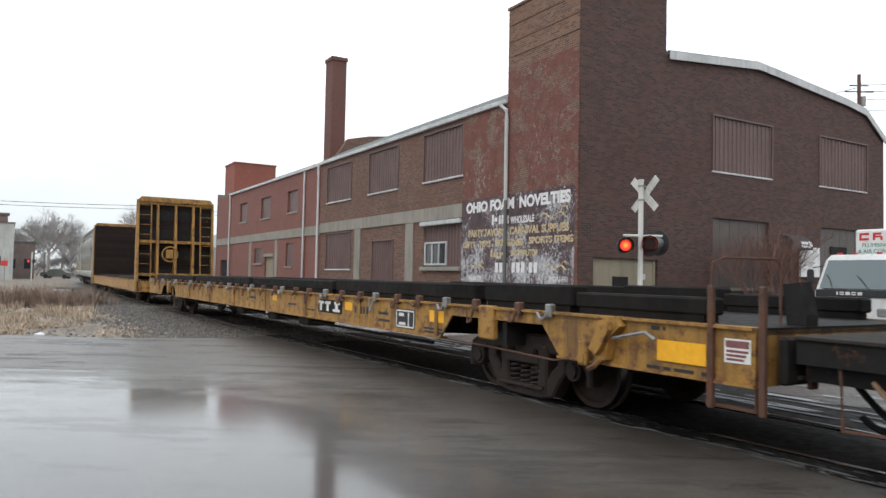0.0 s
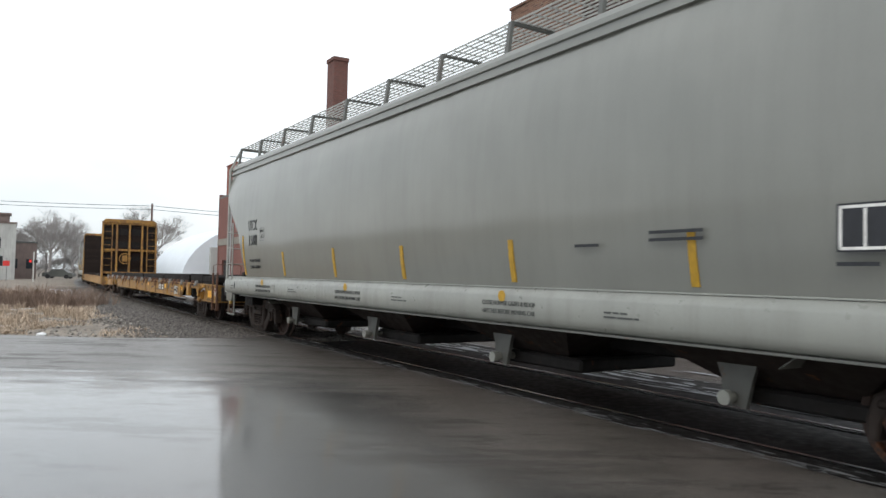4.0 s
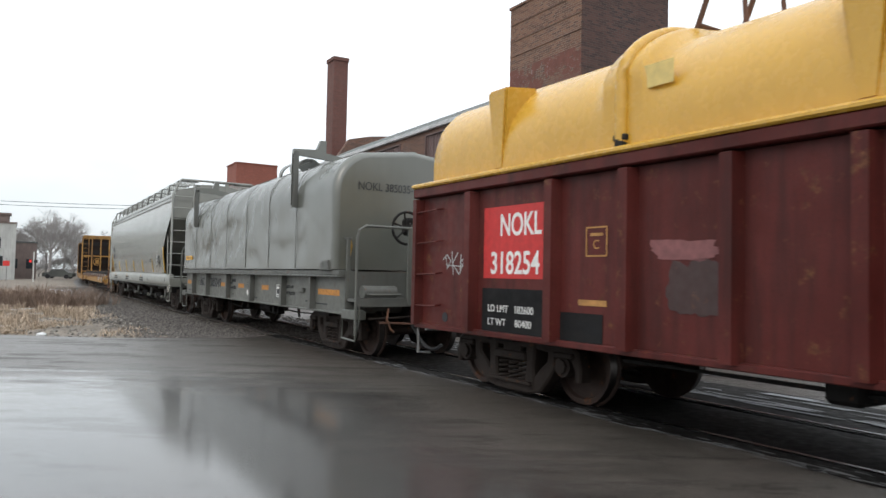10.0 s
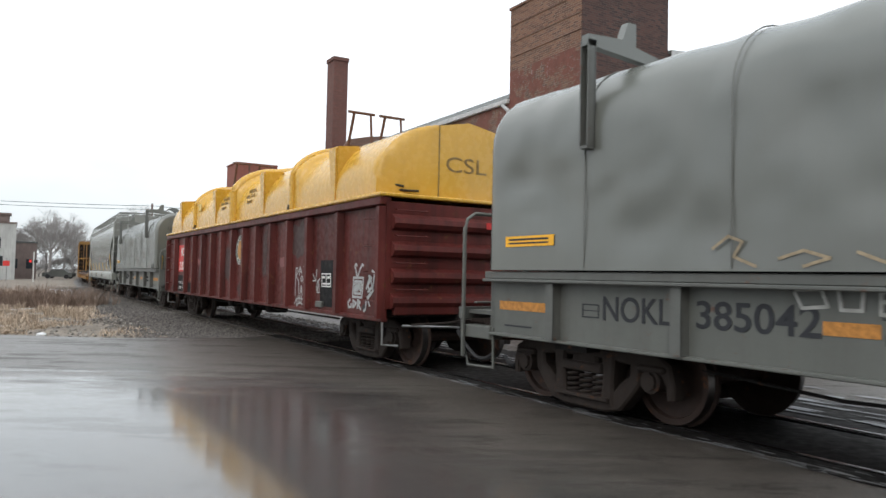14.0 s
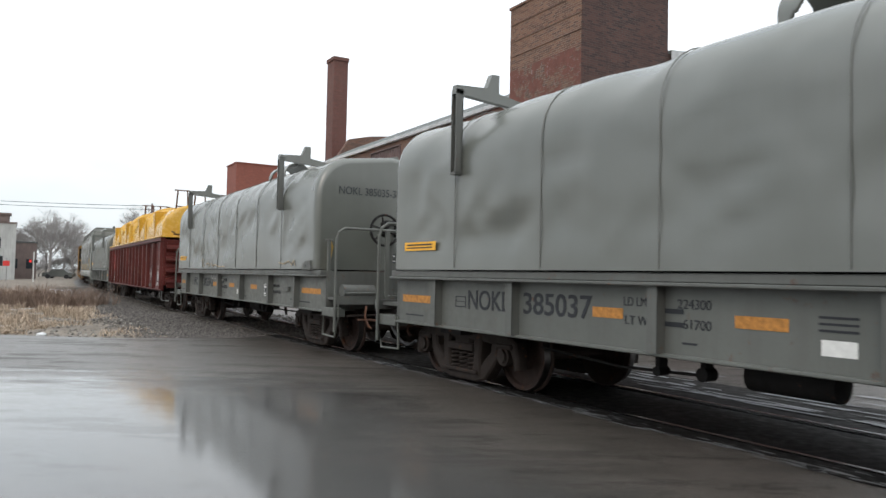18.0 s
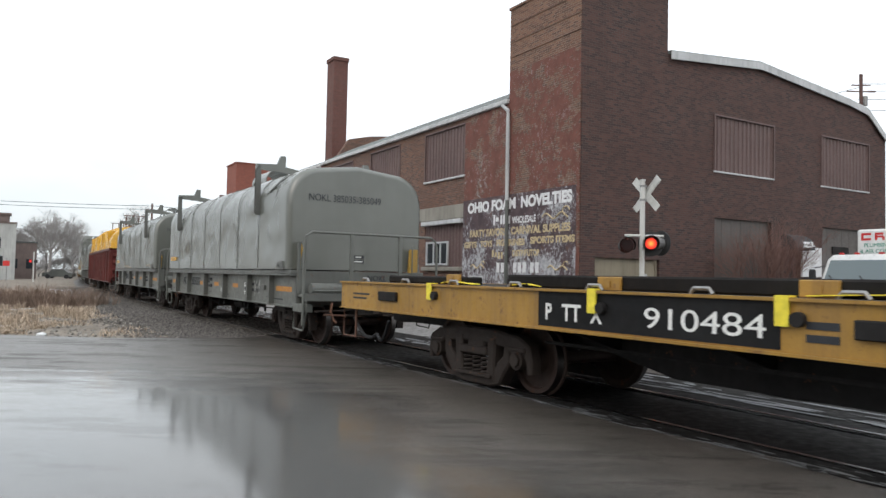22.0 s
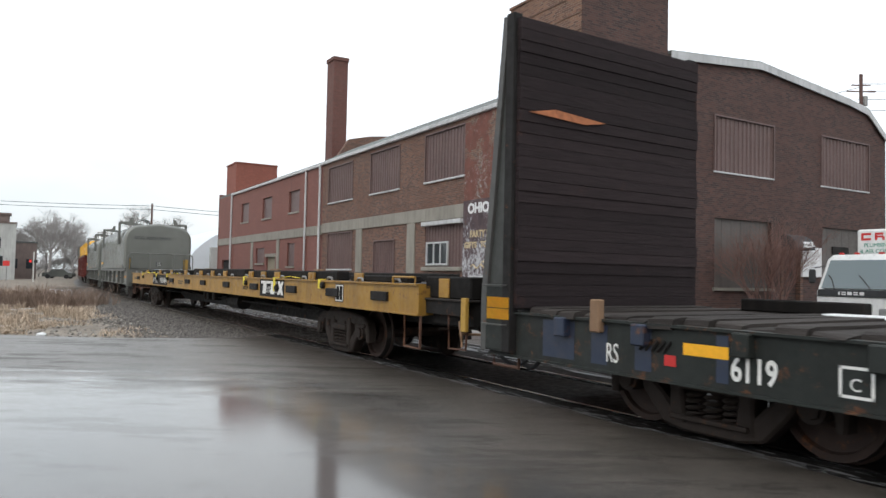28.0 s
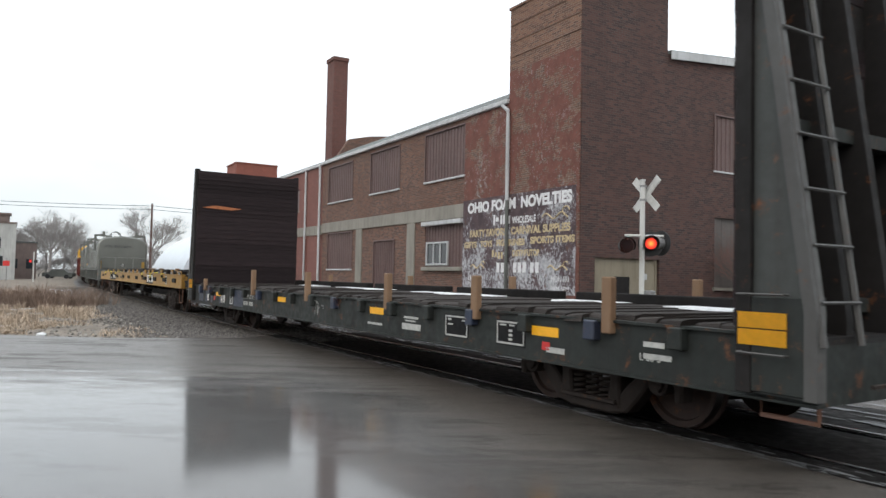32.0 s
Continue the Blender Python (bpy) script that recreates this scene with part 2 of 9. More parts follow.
def lay():
    step = 0.5
    x, y = 2.077, 9.36
    TRACK[0] = (x, y)
    for i in range(0, 560):
        h = bend((i + 0.5) * step)
        x, y = x + math.sin(h) * step, y + math.cos(h) * step
        TRACK[i + 1] = (x, y)
    x, y = TRACK[0]
    for i in range(0, -330, -1):
        h = bend((i - 0.5) * step)
        x, y = x - math.sin(h) * step, y - math.cos(h) * step
        TRACK[i - 1] = (x, y)


lay()


def on_track(s, side=0.0, z=0.0):
    """A place on the track, side metres to the left of the line."""
    i = math.floor(s * 2)
    f = s * 2 - i
    a, b = TRACK[i], TRACK[i + 1]
    h = bend(s)
    return Vector((a[0] + (b[0] - a[0]) * f - side * math.cos(h), a[1] + (b[1] - a[1]) * f + side * math.sin(h), z))


def travel(t):
    u = (t - 16) / 16
    s = min(1.0, max(0.0, (t - 13.4) / 6.2))
    return 16 * (4.29796 * u - 0.215369 * u ** 2 - 0.117365 * u ** 3 + 0.104215 * u ** 4) + 0.6 * s * s * (3 - 2 * s)


def planks(name, a, b, spots):
    """Old boards: each a little different, grain along the car's width, knots and wear."""
    n = Nodes(name)
    info = n.t.nodes.new("ShaderNodeObjectInfo")
    grain = n.noise(3.0, 6, 0.7, (1, 0.7, 9))
    c = n.mix(grain, a, b)
    c = n.mix(n.math("MULTIPLY", info.outputs["Random"], 0.5), c, tuple(k * 0.5 for k in a))
    c = n.mix(n.ramp(n.noise(1.3, 6, 0.7), (0.62, 0.0), (0.75, 0.7)), c, spots)
    n.bump(n.math("ADD", grain, n.noise(14, 5, 0.7, (1, 0.4, 3))), 0.8, 0.012)
    return n.done(c, 0.85, 0.0, 0.2)


M_PLANK = planks("blackened_plank", (0.0085, 0.0065, 0.0075), (0.052, 0.037, 0.039), (0.10, 0.042, 0.030))
M_PLANKB = planks("brown_black_plank", (0.012, 0.009, 0.008), (0.032, 0.021, 0.017), (0.06, 0.033, 0.02))
M_DECKW = planks("wet_grey_deck_board", (0.014, 0.012, 0.0115), (0.075, 0.064, 0.058), (0.010, 0.008, 0.008))


# ---- ground materials ----
def wet_asphalt(name="wet_asphalt", tone=1.0, film=1.0):
    """Asphalt after rain: a long puddle in the low side of the road, rough glistening stone elsewhere, dark damp streaks."""
    n = Nodes(name)
    sep = n.t.nodes.new("ShaderNodeSeparateXYZ")
    n.link(n.tc.outputs["Object"], sep.inputs[0])
    pud = n.noise(0.28, 4, 0.55, (0.6, 1.1, 1), "Object", (3.6, 1, 0))
    mid = n.noise(1.3, 9, 0.72, (0.6, 1.7, 1))
    patch = n.noise(2.1, 10, 0.75, (0.7, 1.5, 1), "Object", (7, 2, 0))
    streak = n.noise(0.6, 10, 0.72, (0.5, 2.8, 1), "Object", (11, 4, 0))
    grit = n.noise(34, 5, 0.85)
    chips = n.noise(26, 3, 0.7)
    fine = n.noise(420, 2, 0.6)
    # the low side lies to the west; its edge wanders
    edge = n.math("ADD", sep.outputs[0], n.math("ADD", n.math("MULTIPLY", n.math("SUBTRACT", pud, 0.5), 5.0), n.math("MULTIPLY", n.math("SUBTRACT", patch, 0.5), 2.6)))
    edge = n.math("ADD", edge, n.math("MULTIPLY", n.math("SUBTRACT", sep.outputs[1], 10.2), 0.42))
    wet = n.ramp(n.math("MULTIPLY", n.math("ADD", edge, 8.0), 0.1), (0.54, 1.0), (0.72, 0.0))
    # and it ends some way before the railway
    end = n.math("ADD", sep.outputs[1], n.math("MULTIPLY", n.math("SUBTRACT", mid, 0.5), 7.0))
    wet = n.math("MULTIPLY", wet, n.ramp(n.math("MULTIPLY", end, 0.05), (0.42, 1.0), (0.56, 0.0)))
    damp = n.ramp(n.math("ADD", n.math("MULTIPLY", streak, 0.65), n.math("MULTIPLY", patch, 0.35)), (0.525, 0.0), (0.56, 1.0))
    damp = n.math("MULTIPLY", damp, n.ramp(wet, (0.3, 1.0), (0.9, 0.22)))
    grains = n.math("MULTIPLY", n.ramp(n.math("ADD", n.math("MULTIPLY", grit, 0.7), n.math("MULTIPLY", patch, 0.3)), (0.47, 0.0), (0.56, 1.0)), n.math("SUBTRACT", 1.0, n.math("MULTIPLY", wet, 0.85)))
    stone = n.ramp(n.math("ADD", n.math("MULTIPLY", grit, 0.6), n.math("MULTIPLY", mid, 0.4)), (0.38, tuple(tone * k for k in (0.016, 0.013, 0.011))), (0.62, tuple(tone * k for k in (0.125, 0.110, 0.096))))
    c = n.mix(wet, stone, tuple(tone * k for k in (0.040, 0.037, 0.034)))
    c = n.mix(n.math("MULTIPLY", damp, 0.6), c, tuple(tone * k for k in (0.024, 0.019, 0.016)))
    n.bump(n.math("ADD", grit, n.math("MULTIPLY", fine, 0.5)), 0.8, 0.006)
    cn = n.t.nodes.new("ShaderNodeBump")
    cn.inputs["Distance"].default_value = 0.004
    n.link(n.ramp(wet, (0.0, 1.0), (1.0, 0.10)), cn.inputs["Strength"])
    n.link(chips, cn.inputs["Height"])
    n.link(cn.outputs["Normal"], n.b.inputs["Coat Normal"])
    shut = n.math("MULTIPLY", n.math("SUBTRACT", 1.0, n.math("MULTIPLY", damp, 0.72)), n.math("SUBTRACT", 1.0, n.math("MULTIPLY", grains, 0.5)))
    n.link(n.math("MULTIPLY", n.ramp(wet, (0.0, 0.30 * film), (0.5, film)), shut), n.b.inputs["Coat Weight"])
    n.link(n.ramp(wet, (0.0, 0.24), (1.0, 0.085)), n.b.inputs["Coat Roughness"])
    n.b.inputs["Coat IOR"].default_value = 1.62
    return n.done(c, n.math("ADD", 0.34, n.math("MULTIPLY", damp, 0.15)), 0.0, 0.36)


def earth(name, a, b, c, rough=0.9):
    n = Nodes(name)
    k = n.ramp(n.noise(0.35, 5, 0.6), (0.35, a), (0.6, b))
    k = n.mix(n.ramp(n.noise(7, 6, 0.7), (0.45, 0.0), (0.65, 1.0)), k, c)
    n.bump(n.noise(20, 6, 0.7), 0.6, 0.03)
    return n.done(k, rough)


def stones(name, a, b, scale=22.0):
    n = Nodes(name)
    v = n.t.nodes.new("ShaderNodeTexVoronoi")
    v.inputs["Scale"].default_value = scale
    n.link(n.tc.outputs["Object"], v.inputs["Vector"])
    n.bump(v.outputs["Distance"], 0.9, 0.04)
    return n.done(n.mix(v.outputs["Color"], a, b), 0.55)


M_ROAD = wet_asphalt()
M_EARTH = earth("damp_winter_ground", (0.15, 0.125, 0.10), (0.25, 0.215, 0.175), (0.10, 0.082, 0.066))
M_GRAVELLOT = earth("pale_wet_gravel", (0.20, 0.19, 0.18), (0.33, 0.32, 0.31), (0.12, 0.11, 0.105), 0.6)
M_BALLAST = stones("ballast_stone", (0.035, 0.033, 0.032), (0.16, 0.15, 0.145))
M_RAIL = plain("rail_steel", (0.10, 0.075, 0.06), 0.5, 0.5)
M_HEAD = plain("polished_rail_head", (0.42, 0.42, 0.42), 0.22, 1.0, 0.1)
M_TIE = plain("creosoted_tie", (0.045, 0.035, 0.028), 0.8, 0, 0.4, 9)
M_CROSS = paint("near_black_asphalt", (0.009, 0.0083, 0.0080), 0.6, amount=0.6, dirt=(0.022, 0.019, 0.017), bump=0.8, spec=0.10, fade=0.5)
M_SNOW = plain("old_snow", (0.60, 0.61, 0.62), 0.75, 0, 0.25, 14)
M_CONC = paint("weathered_concrete", (0.24, 0.225, 0.195), 0.85, amount=0.5, dirt=(0.11, 0.10, 0.085), bump=0.4)

# ---- ground, road, crossing ----
bm = B()
for (x0, x1, y0, y1) in ((-2500, 2500, -2500, 2500),):
    vs = [bm.verts.new(p) for p in ((x0, y0, -0.10), (x1, y0, -0.10), (x1, y1, -0.10), (x0, y1, -0.10))]
    bm.faces.new(vs)
thing("ground", bm, M_EARTH, "damp brown winter earth with gravel and dead grass", "ground", kind="structure")


def slab(name, pts, z, depth, material, label, category):
    b = B()
    top = [b.verts.new((x, y, z)) for x, y in pts]
    low = [b.verts.new((x, y, z - depth)) for x, y in pts]
    b.faces.new(top)
    for i in range(len(pts)):
        j = (i + 1) % len(pts)
        b.faces.new((low[i], low[j], top[j], top[i]))
    return thing(name, b, material, label, category, kind="structure")


NEAR = [on_track(s, 0.86) for s in range(-40, 11, 2)]
pts = [(p.x, p.y) for p in NEAR] + [(-4.6, 16.3), (-7.2, 15.72), (-9.7, 15.9), (-70, 18.0), (-70, -50), (35, -50)]
slab("road", pts, -0.012, 0.3, M_ROAD, "worn wet asphalt road reflecting the pale sky", "road")
FAR = [on_track(s, -2.3) for s in range(-40, 9, 2)]
pts = [(p.x, p.y) for p in FAR] + [(2.2, 20.3), (30, 37), (90, 30), (90, -50), (35, -50)]
slab("road", pts[::-1], -0.012, 0.3, M_ROAD, "wet asphalt road beyond the railway crossing", "road")
pts = [(p.x, p.y) for p in (on_track(s, -2.2) for s in range(9, 90, 4))]
pts += [(p.x, p.y) for p in (on_track(s, -30) for s in range(88, 8, -4))]
slab("yard_ground", pts[::-1], -0.06, 0.05, M_GRAVELLOT, "pale wet gravel with thawing snow beside the factory", "ground")


def ribbon(bm, s0, s1, step, profile, mi=0, cap=True):
    """A profile of (side, z) drawn along the track."""
    rings = []
    s = s0
    while s <= s1 + 1e-6:
        rings.append([on_track(s, a, z) for a, z in profile])
        s += step
    loft(bm, rings, mi, cap)


# rails, one mesh a rail: foot and web rusty, head bright
for side in (0.755, -0.755):
    bm = B()
    ribbon(bm, -30, 230, 2.0, [(side - 0.075, -0.17), (side + 0.075, -0.17), (side + 0.012, -0.14), (side + 0.012, -0.04), (side - 0.012, -0.04), (side - 0.012, -0.14)])
    ribbon(bm, -30, 230, 2.0, [(side - 0.036, -0.045), (side + 0.036, -0.045), (side + 0.036, -0.006), (side + 0.026, 0.0), (side - 0.026, 0.0), (side - 0.036, -0.006)], 1)
    thing("rail", bm, [M_RAIL, M_HEAD], "steel rail with a polished head and rusty web", "rail", "rails of the track", "structure")

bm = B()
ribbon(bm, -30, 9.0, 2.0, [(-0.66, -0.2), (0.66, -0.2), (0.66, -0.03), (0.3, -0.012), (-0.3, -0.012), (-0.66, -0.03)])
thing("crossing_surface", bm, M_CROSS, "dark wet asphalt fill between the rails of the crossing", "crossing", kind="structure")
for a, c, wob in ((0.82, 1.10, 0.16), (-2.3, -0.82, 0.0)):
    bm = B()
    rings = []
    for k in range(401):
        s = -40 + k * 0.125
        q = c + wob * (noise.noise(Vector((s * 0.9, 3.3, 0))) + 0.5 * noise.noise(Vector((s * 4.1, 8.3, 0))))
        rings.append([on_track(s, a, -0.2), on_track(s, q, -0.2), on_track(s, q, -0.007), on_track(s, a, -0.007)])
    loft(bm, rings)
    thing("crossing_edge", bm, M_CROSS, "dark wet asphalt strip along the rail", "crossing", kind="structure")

# ballast bed with loose stones on its shoulder
bm = B()
ribbon(bm, 9.0, 230, 3.0, [(-2.6, -0.13), (2.9, -0.13), (1.55, -0.085), (-1.55, -0.085)])
thing("ballast_bed", bm, M_BALLAST, "dark crushed stone ballast under the track", "ballast", kind="structure")
rng = random.Random(4)
verts, faces = [], []


def pebble(c, r):
    k = len(verts)
    for dx, dy, dz in ((1, 0, 0), (-0.5, 0.85, 0), (-0.5, -0.85, 0), (0.2, 0.1, 0.8), (-0.1, 0.0, -0.6)):
        verts.append((c.x + r * (dx + rng.uniform(-.3, .3)), c.y + r * (dy + rng.uniform(-.3, .3)), c.z + r * (dz + rng.uniform(-.2, .2))))
    for a, b, d in ((0, 1, 3), (1, 2, 3), (2, 0, 3), (1, 0, 4), (2, 1, 4), (0, 2, 4)):
        faces.append((k + a, k + b, k + d))


for _ in range(26000):
    s = 8.8 + 52 * rng.random() ** 1.7
    a = rng.triangular(0.85, 4.2, 1.5)
    z = -0.085 if a < 1.55 else -0.085 - 0.035 * (a - 1.55)
    pebble(on_track(s, a, max(z, -0.105) + 0.015), rng.uniform(0.018, 0.05))
for _ in range(5000):
    s = 8.8 + 40 * rng.random() ** 1.5
    pebble(on_track(s, rng.uniform(-2.4, 0.7), -0.07), rng.uniform(0.018, 0.045))
me = bpy.data.meshes.new("loose_ballast")
me.from_pydata(verts, [], faces)


def island(name, a, b, rough=0.6):
    n = Nodes(name)
    g = n.t.nodes.new("ShaderNodeNewGeometry")
    return n.done(n.ramp(g.outputs["Random Per Island"], (0.0, a), (1.0, b)), rough)


me.materials.append(island("ballast_chips", (0.035, 0.031, 0.029), (0.165, 0.150, 0.138)))
tagged(new("loose_ballast", me), "loose grey ballast stones along the track's shoulder", "ballast", kind="stuff")

tie_src = None
for i in range(60):
    s = 9.4 + i * 0.53
    h = bend(s)
    m = Matrix.Translation(on_track(s, 0, -0.07)) @ Matrix.Rotation(math.pi / 2 - h, 4, "Z")
    if tie_src is None:
        b = B()
        box(b, -0.11, 0.11, -1.3, 1.3, -0.12, 0.0, 0, 0.012)
        tie_src = thing("railway_tie", b, M_TIE, "dark creosoted wooden railway tie in the ballast", "tie", "ties under the track", m=m)
    else:
        copy_thing(tie_src, m)


# ---- factory ----
def brick(name, a, b, mortar, tint=None, worn=0.0):
    """Bricks in bond at true size on upright walls; local y or x runs along the wall."""
    n = Nodes(name)
    sep = n.t.nodes.new("ShaderNodeSeparateXYZ")
    n.link(n.tc.outputs["Object"], sep.inputs[0])
    com = n.t.nodes.new("ShaderNodeCombineXYZ")
    n.link(n.math("ADD", sep.outputs[0], sep.outputs[1]), com.inputs[0])
    n.link(sep.outputs[2], com.inputs[1])
    br = n.t.nodes.new("ShaderNodeTexBrick")
    br.inputs["Scale"].default_value = 1.0
    br.inputs["Brick Width"].default_value, br.inputs["Row Height"].default_value = 0.215, 0.0677
    br.inputs["Mortar Size"].default_value, br.inputs["Bias"].default_value = 0.008, 0.0
    br.inputs["Color1"].default_value, br.inputs["Color2"].default_value, br.inputs["Mortar"].default_value = (*a, 1), (*b, 1), (*mortar, 1)
    n.link(com.outputs[0], br.inputs["Vector"])
    big = n.noise(0.5, 5, 0.6)
    c = n.mix(n.ramp(big, (0.35, 0.0), (0.7, 0.55)), br.outputs["Color"], tuple(k * 0.66 for k in a))
    rows = n.noise(1.0, 4, 0.7, (5, 5, 13.0))
    c = n.mix(n.ramp(rows, (0.52, 0.0), (0.72, 0.25)), c, tuple(k * 0.55 for k in b))
    c = n.mix(n.ramp(n.noise(3.4, 7, 0.75, (1, 1, 2.2)), (0.56, 0.0), (0.74, 0.6)), c, tuple(min(1, k * 1.7 + 0.02) for k in b))
    c = n.mix(n.ramp(n.noise(1.0, 5, 0.65, (3, 3, 0.35)), (0.58, 0.0), (0.8, 0.6)), c, (0.035, 0.028, 0.026))
    if tint:
        flake = n.ramp(n.math("ADD", n.math("MULTIPLY", n.noise(1.3, 8, 0.7), 0.7), n.math("MULTIPLY", n.noise(11, 5), 0.3)), (0.5 + worn - 0.02, 1.0), (0.5 + worn + 0.02, 0.0))
        c = n.mix(flake, c, n.ramp(n.noise(3, 4), (0.3, tuple(k * 0.7 for k in tint)), (0.7, tint)))
        chips = n.ramp(n.math("ADD", n.math("MULTIPLY", n.noise(7.5, 7, 0.8), 0.75), n.math("MULTIPLY", n.noise(0.9, 2), 0.25)), (0.565, 0.0), (0.6, 0.85))
        # remains of older white lettering above the sign and under the bare top courses
        old = n.ramp(n.math("MULTIPLY", sep.outputs[2], 0.1), (0.40, 0.95), (0.60, 0.4))
        top = n.ramp(n.math("ABSOLUTE", n.math("SUBTRACT", n.math("MULTIPLY", sep.outputs[2], 0.1), 0.80)), (0.0, 0.8), (0.03, 0.0))
        c = n.mix(n.math("MULTIPLY", chips, n.math("MAXIMUM", old, top)), c, (0.33, 0.30, 0.30))
    n.bump(br.outputs["Fac"], -0.5, 0.01)
    return n.done(c, 0.85)


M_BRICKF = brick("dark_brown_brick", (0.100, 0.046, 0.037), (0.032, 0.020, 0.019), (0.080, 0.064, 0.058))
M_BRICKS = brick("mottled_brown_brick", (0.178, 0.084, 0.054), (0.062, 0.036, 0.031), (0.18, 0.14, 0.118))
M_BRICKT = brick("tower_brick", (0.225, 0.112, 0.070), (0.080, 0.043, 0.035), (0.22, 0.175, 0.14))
M_BRICKC = brick("chimney_brick", (0.150, 0.055, 0.044), (0.095, 0.040, 0.034), (0.15, 0.10, 0.085))
M_BRICKO = brick("orange_red_brick", (0.27, 0.085, 0.058), (0.21, 0.068, 0.05), (0.22, 0.09, 0.07))
M_BRICKP = brick("peeling_red_paint_on_brick", (0.19, 0.100, 0.064), (0.085, 0.052, 0.042), (0.21, 0.175, 0.15), (0.165, 0.062, 0.047), 0.02)
M_BRICKR = brick("red_painted_brick", (0.215, 0.088, 0.070), (0.18, 0.074, 0.06), (0.155, 0.072, 0.062))
M_CORR = paint("dull_maroon_sheet", (0.120, 0.074, 0.070), 0.5, amount=0.35, fade=0.1)
M_TRIM = paint("white_metal_trim", (0.48, 0.49, 0.50), 0.5, amount=0.35)
M_ROOF = plain("grey_felt_roof", (0.115, 0.125, 0.122), 0.8, 0, 0.35, 5)
M_BOARD = paint("stained_cream_board", (0.235, 0.205, 0.150), 0.75, amount=0.45, dirt=(0.10, 0.075, 0.05))
M_GLASS = Nodes("dark_window_glass").done((0.03, 0.035, 0.04), 0.08, 0.0, 0.6)

SITE = pose(3.886, 20.5, 0, 0, 0, 30.767)
fac = empty("factory", SITE)
tagged(fac, "two-storey brown brick factory with an arched roof and boarded windows", "factory")


def wall_y(bm, x, t, y0, y1, z0, z1, holes, mi=0):
    """A wall along y with its face at x, t thick towards +x, with rectangular holes (y0, y1, z0, z1)."""
    ys = sorted({y0, y1, *[h[0] for h in holes], *[h[1] for h in holes]})
    zs = sorted({z0, z1, *[h[2] for h in holes], *[h[3] for h in holes]})
    for a, b in zip(ys, ys[1:]):
        for c, d in zip(zs, zs[1:]):
            if not any(h[0] <= (a + b) / 2 <= h[1] and h[2] <= (c + d) / 2 <= h[3] for h in holes):
                box(bm, x, x + t, a, b, c, d, mi)
    bmesh.ops.remove_doubles(bm, verts=bm.verts[:], dist=0.0005)


# openings of the long side (y from, y to, z from, z to)
LONG_UP = [(6.18, 9.05, 5.16, 7.0), (11.28, 14.13, 5.15, 6.98), (16.2, 19.2, 5.13, 6.92)]
LONG_LOW = [(6.18, 9.05, 1.78, 3.52), (11.72, 13.72, 0.9, 2.98), (16.21, 19.25, 1.75, 3.52)]
b = B()
wall_y(b, 0, 0.35, 3.45, 20.1, 4.12, 7.3, LONG_UP)
part("side_wall", b, M_BRICKS, fac, "mottled brown brick upper wall")
b = B()
wall_y(b, 0.04, 0.31, 6.15, 20.1, -0.2, 3.62, LONG_LOW)
part("side_wall", b, M_BRICKS, fac, "brown brick infill wall below the concrete beam")
b = B()
box(b, -0.02, 0.35, 6.15, 20.1, 3.62, 4.12, 0, 0.01)
part("concrete_beam", b, M_CONC, fac, "grey concrete floor beam")
for y in (10.2, 15.35):
    b = B()
    box(b, -0.015, 0.3, y - 0.33, y + 0.33, -0.2, 3.62, 0, 0.01)
    part("concrete_post", b, M_CONC, fac, "grey concrete post")
b = B()
box(b, -0.03, 0.35, 3.47, 6.14, -0.2, 7.3)
part("painted_wall", b, M_BRICKP, fac, "brick wall with peeling red paint")
# tower at the corner: its side face is partly painted, its front dark
b = B()
box(b, -0.03, 0.3, 0.0, 3.47, -0.2, 8.25)
part("painted_wall", b, M_BRICKP, fac, "tower side with peeling red paint")
b = B()
box(b, -0.03, 0.3, 0.0, 3.47, 8.25, 10.3)
part("tower_wall", b, M_BRICKT, fac, "brown brick tower side")
b = B()
box(b, 0.3, 3.5, 3.17, 3.47, 7.3, 10.3)
part("tower_back", b, M_BRICKT, fac)
b = B()
box(b, -0.07, 3.54, -0.075, 3.51, 10.3, 10.38)
part("tower_coping", b, M_BRICKT, fac)
for z in (8.7, 9.2, 9.75):
    b = B()
    box(b, -0.05, -0.03, 0.02, 3.45, z, z + 0.07)
    part("brick_course", b, M_BRICKT, fac)
# gable front
PROFILE = [(0, 7.3), (1.45, 8.06), (2.65, 8.34), (8.0, 8.98), (13.4, 8.47), (14.6, 8.28), (16.0, 7.3)]
FRONT = [(5.72, 8.78, 5.12, 6.93), (11.66, 14.74, 5.12, 6.94), (5.74, 8.7, 1.3, 3.58), (11.7, 14.6, 1.3, 3.58), (0.56, 3.2, -0.05, 2.12), (9.35, 10.35, -0.05, 2.6)]
b = B()
xs = sorted({0.0, 16.0, *[h[0] for h in FRONT], *[h[1] for h in FRONT]})
zs = sorted({-0.2, 7.1, *[h[2] for h in FRONT], *[h[3] for h in FRONT]})
for x0, x1 in zip(xs, xs[1:]):
    for z0, z1 in zip(zs, zs[1:]):
        if not any(h[0] <= (x0 + x1) / 2 <= h[1] and h[2] <= (z0 + z1) / 2 <= h[3] for h in FRONT):
            box(b, x0, x1, -0.04, 0.3, z0, z1)
prism(b, [(3.5, 7.1), (3.5, 8.58), *PROFILE[3:], (16.0, 7.1)], "y", -0.04, 0.3)
bmesh.ops.remove_doubles(b, verts=b.verts[:], dist=0.0005)
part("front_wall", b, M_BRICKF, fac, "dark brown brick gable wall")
b = B()
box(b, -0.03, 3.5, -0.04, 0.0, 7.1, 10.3)
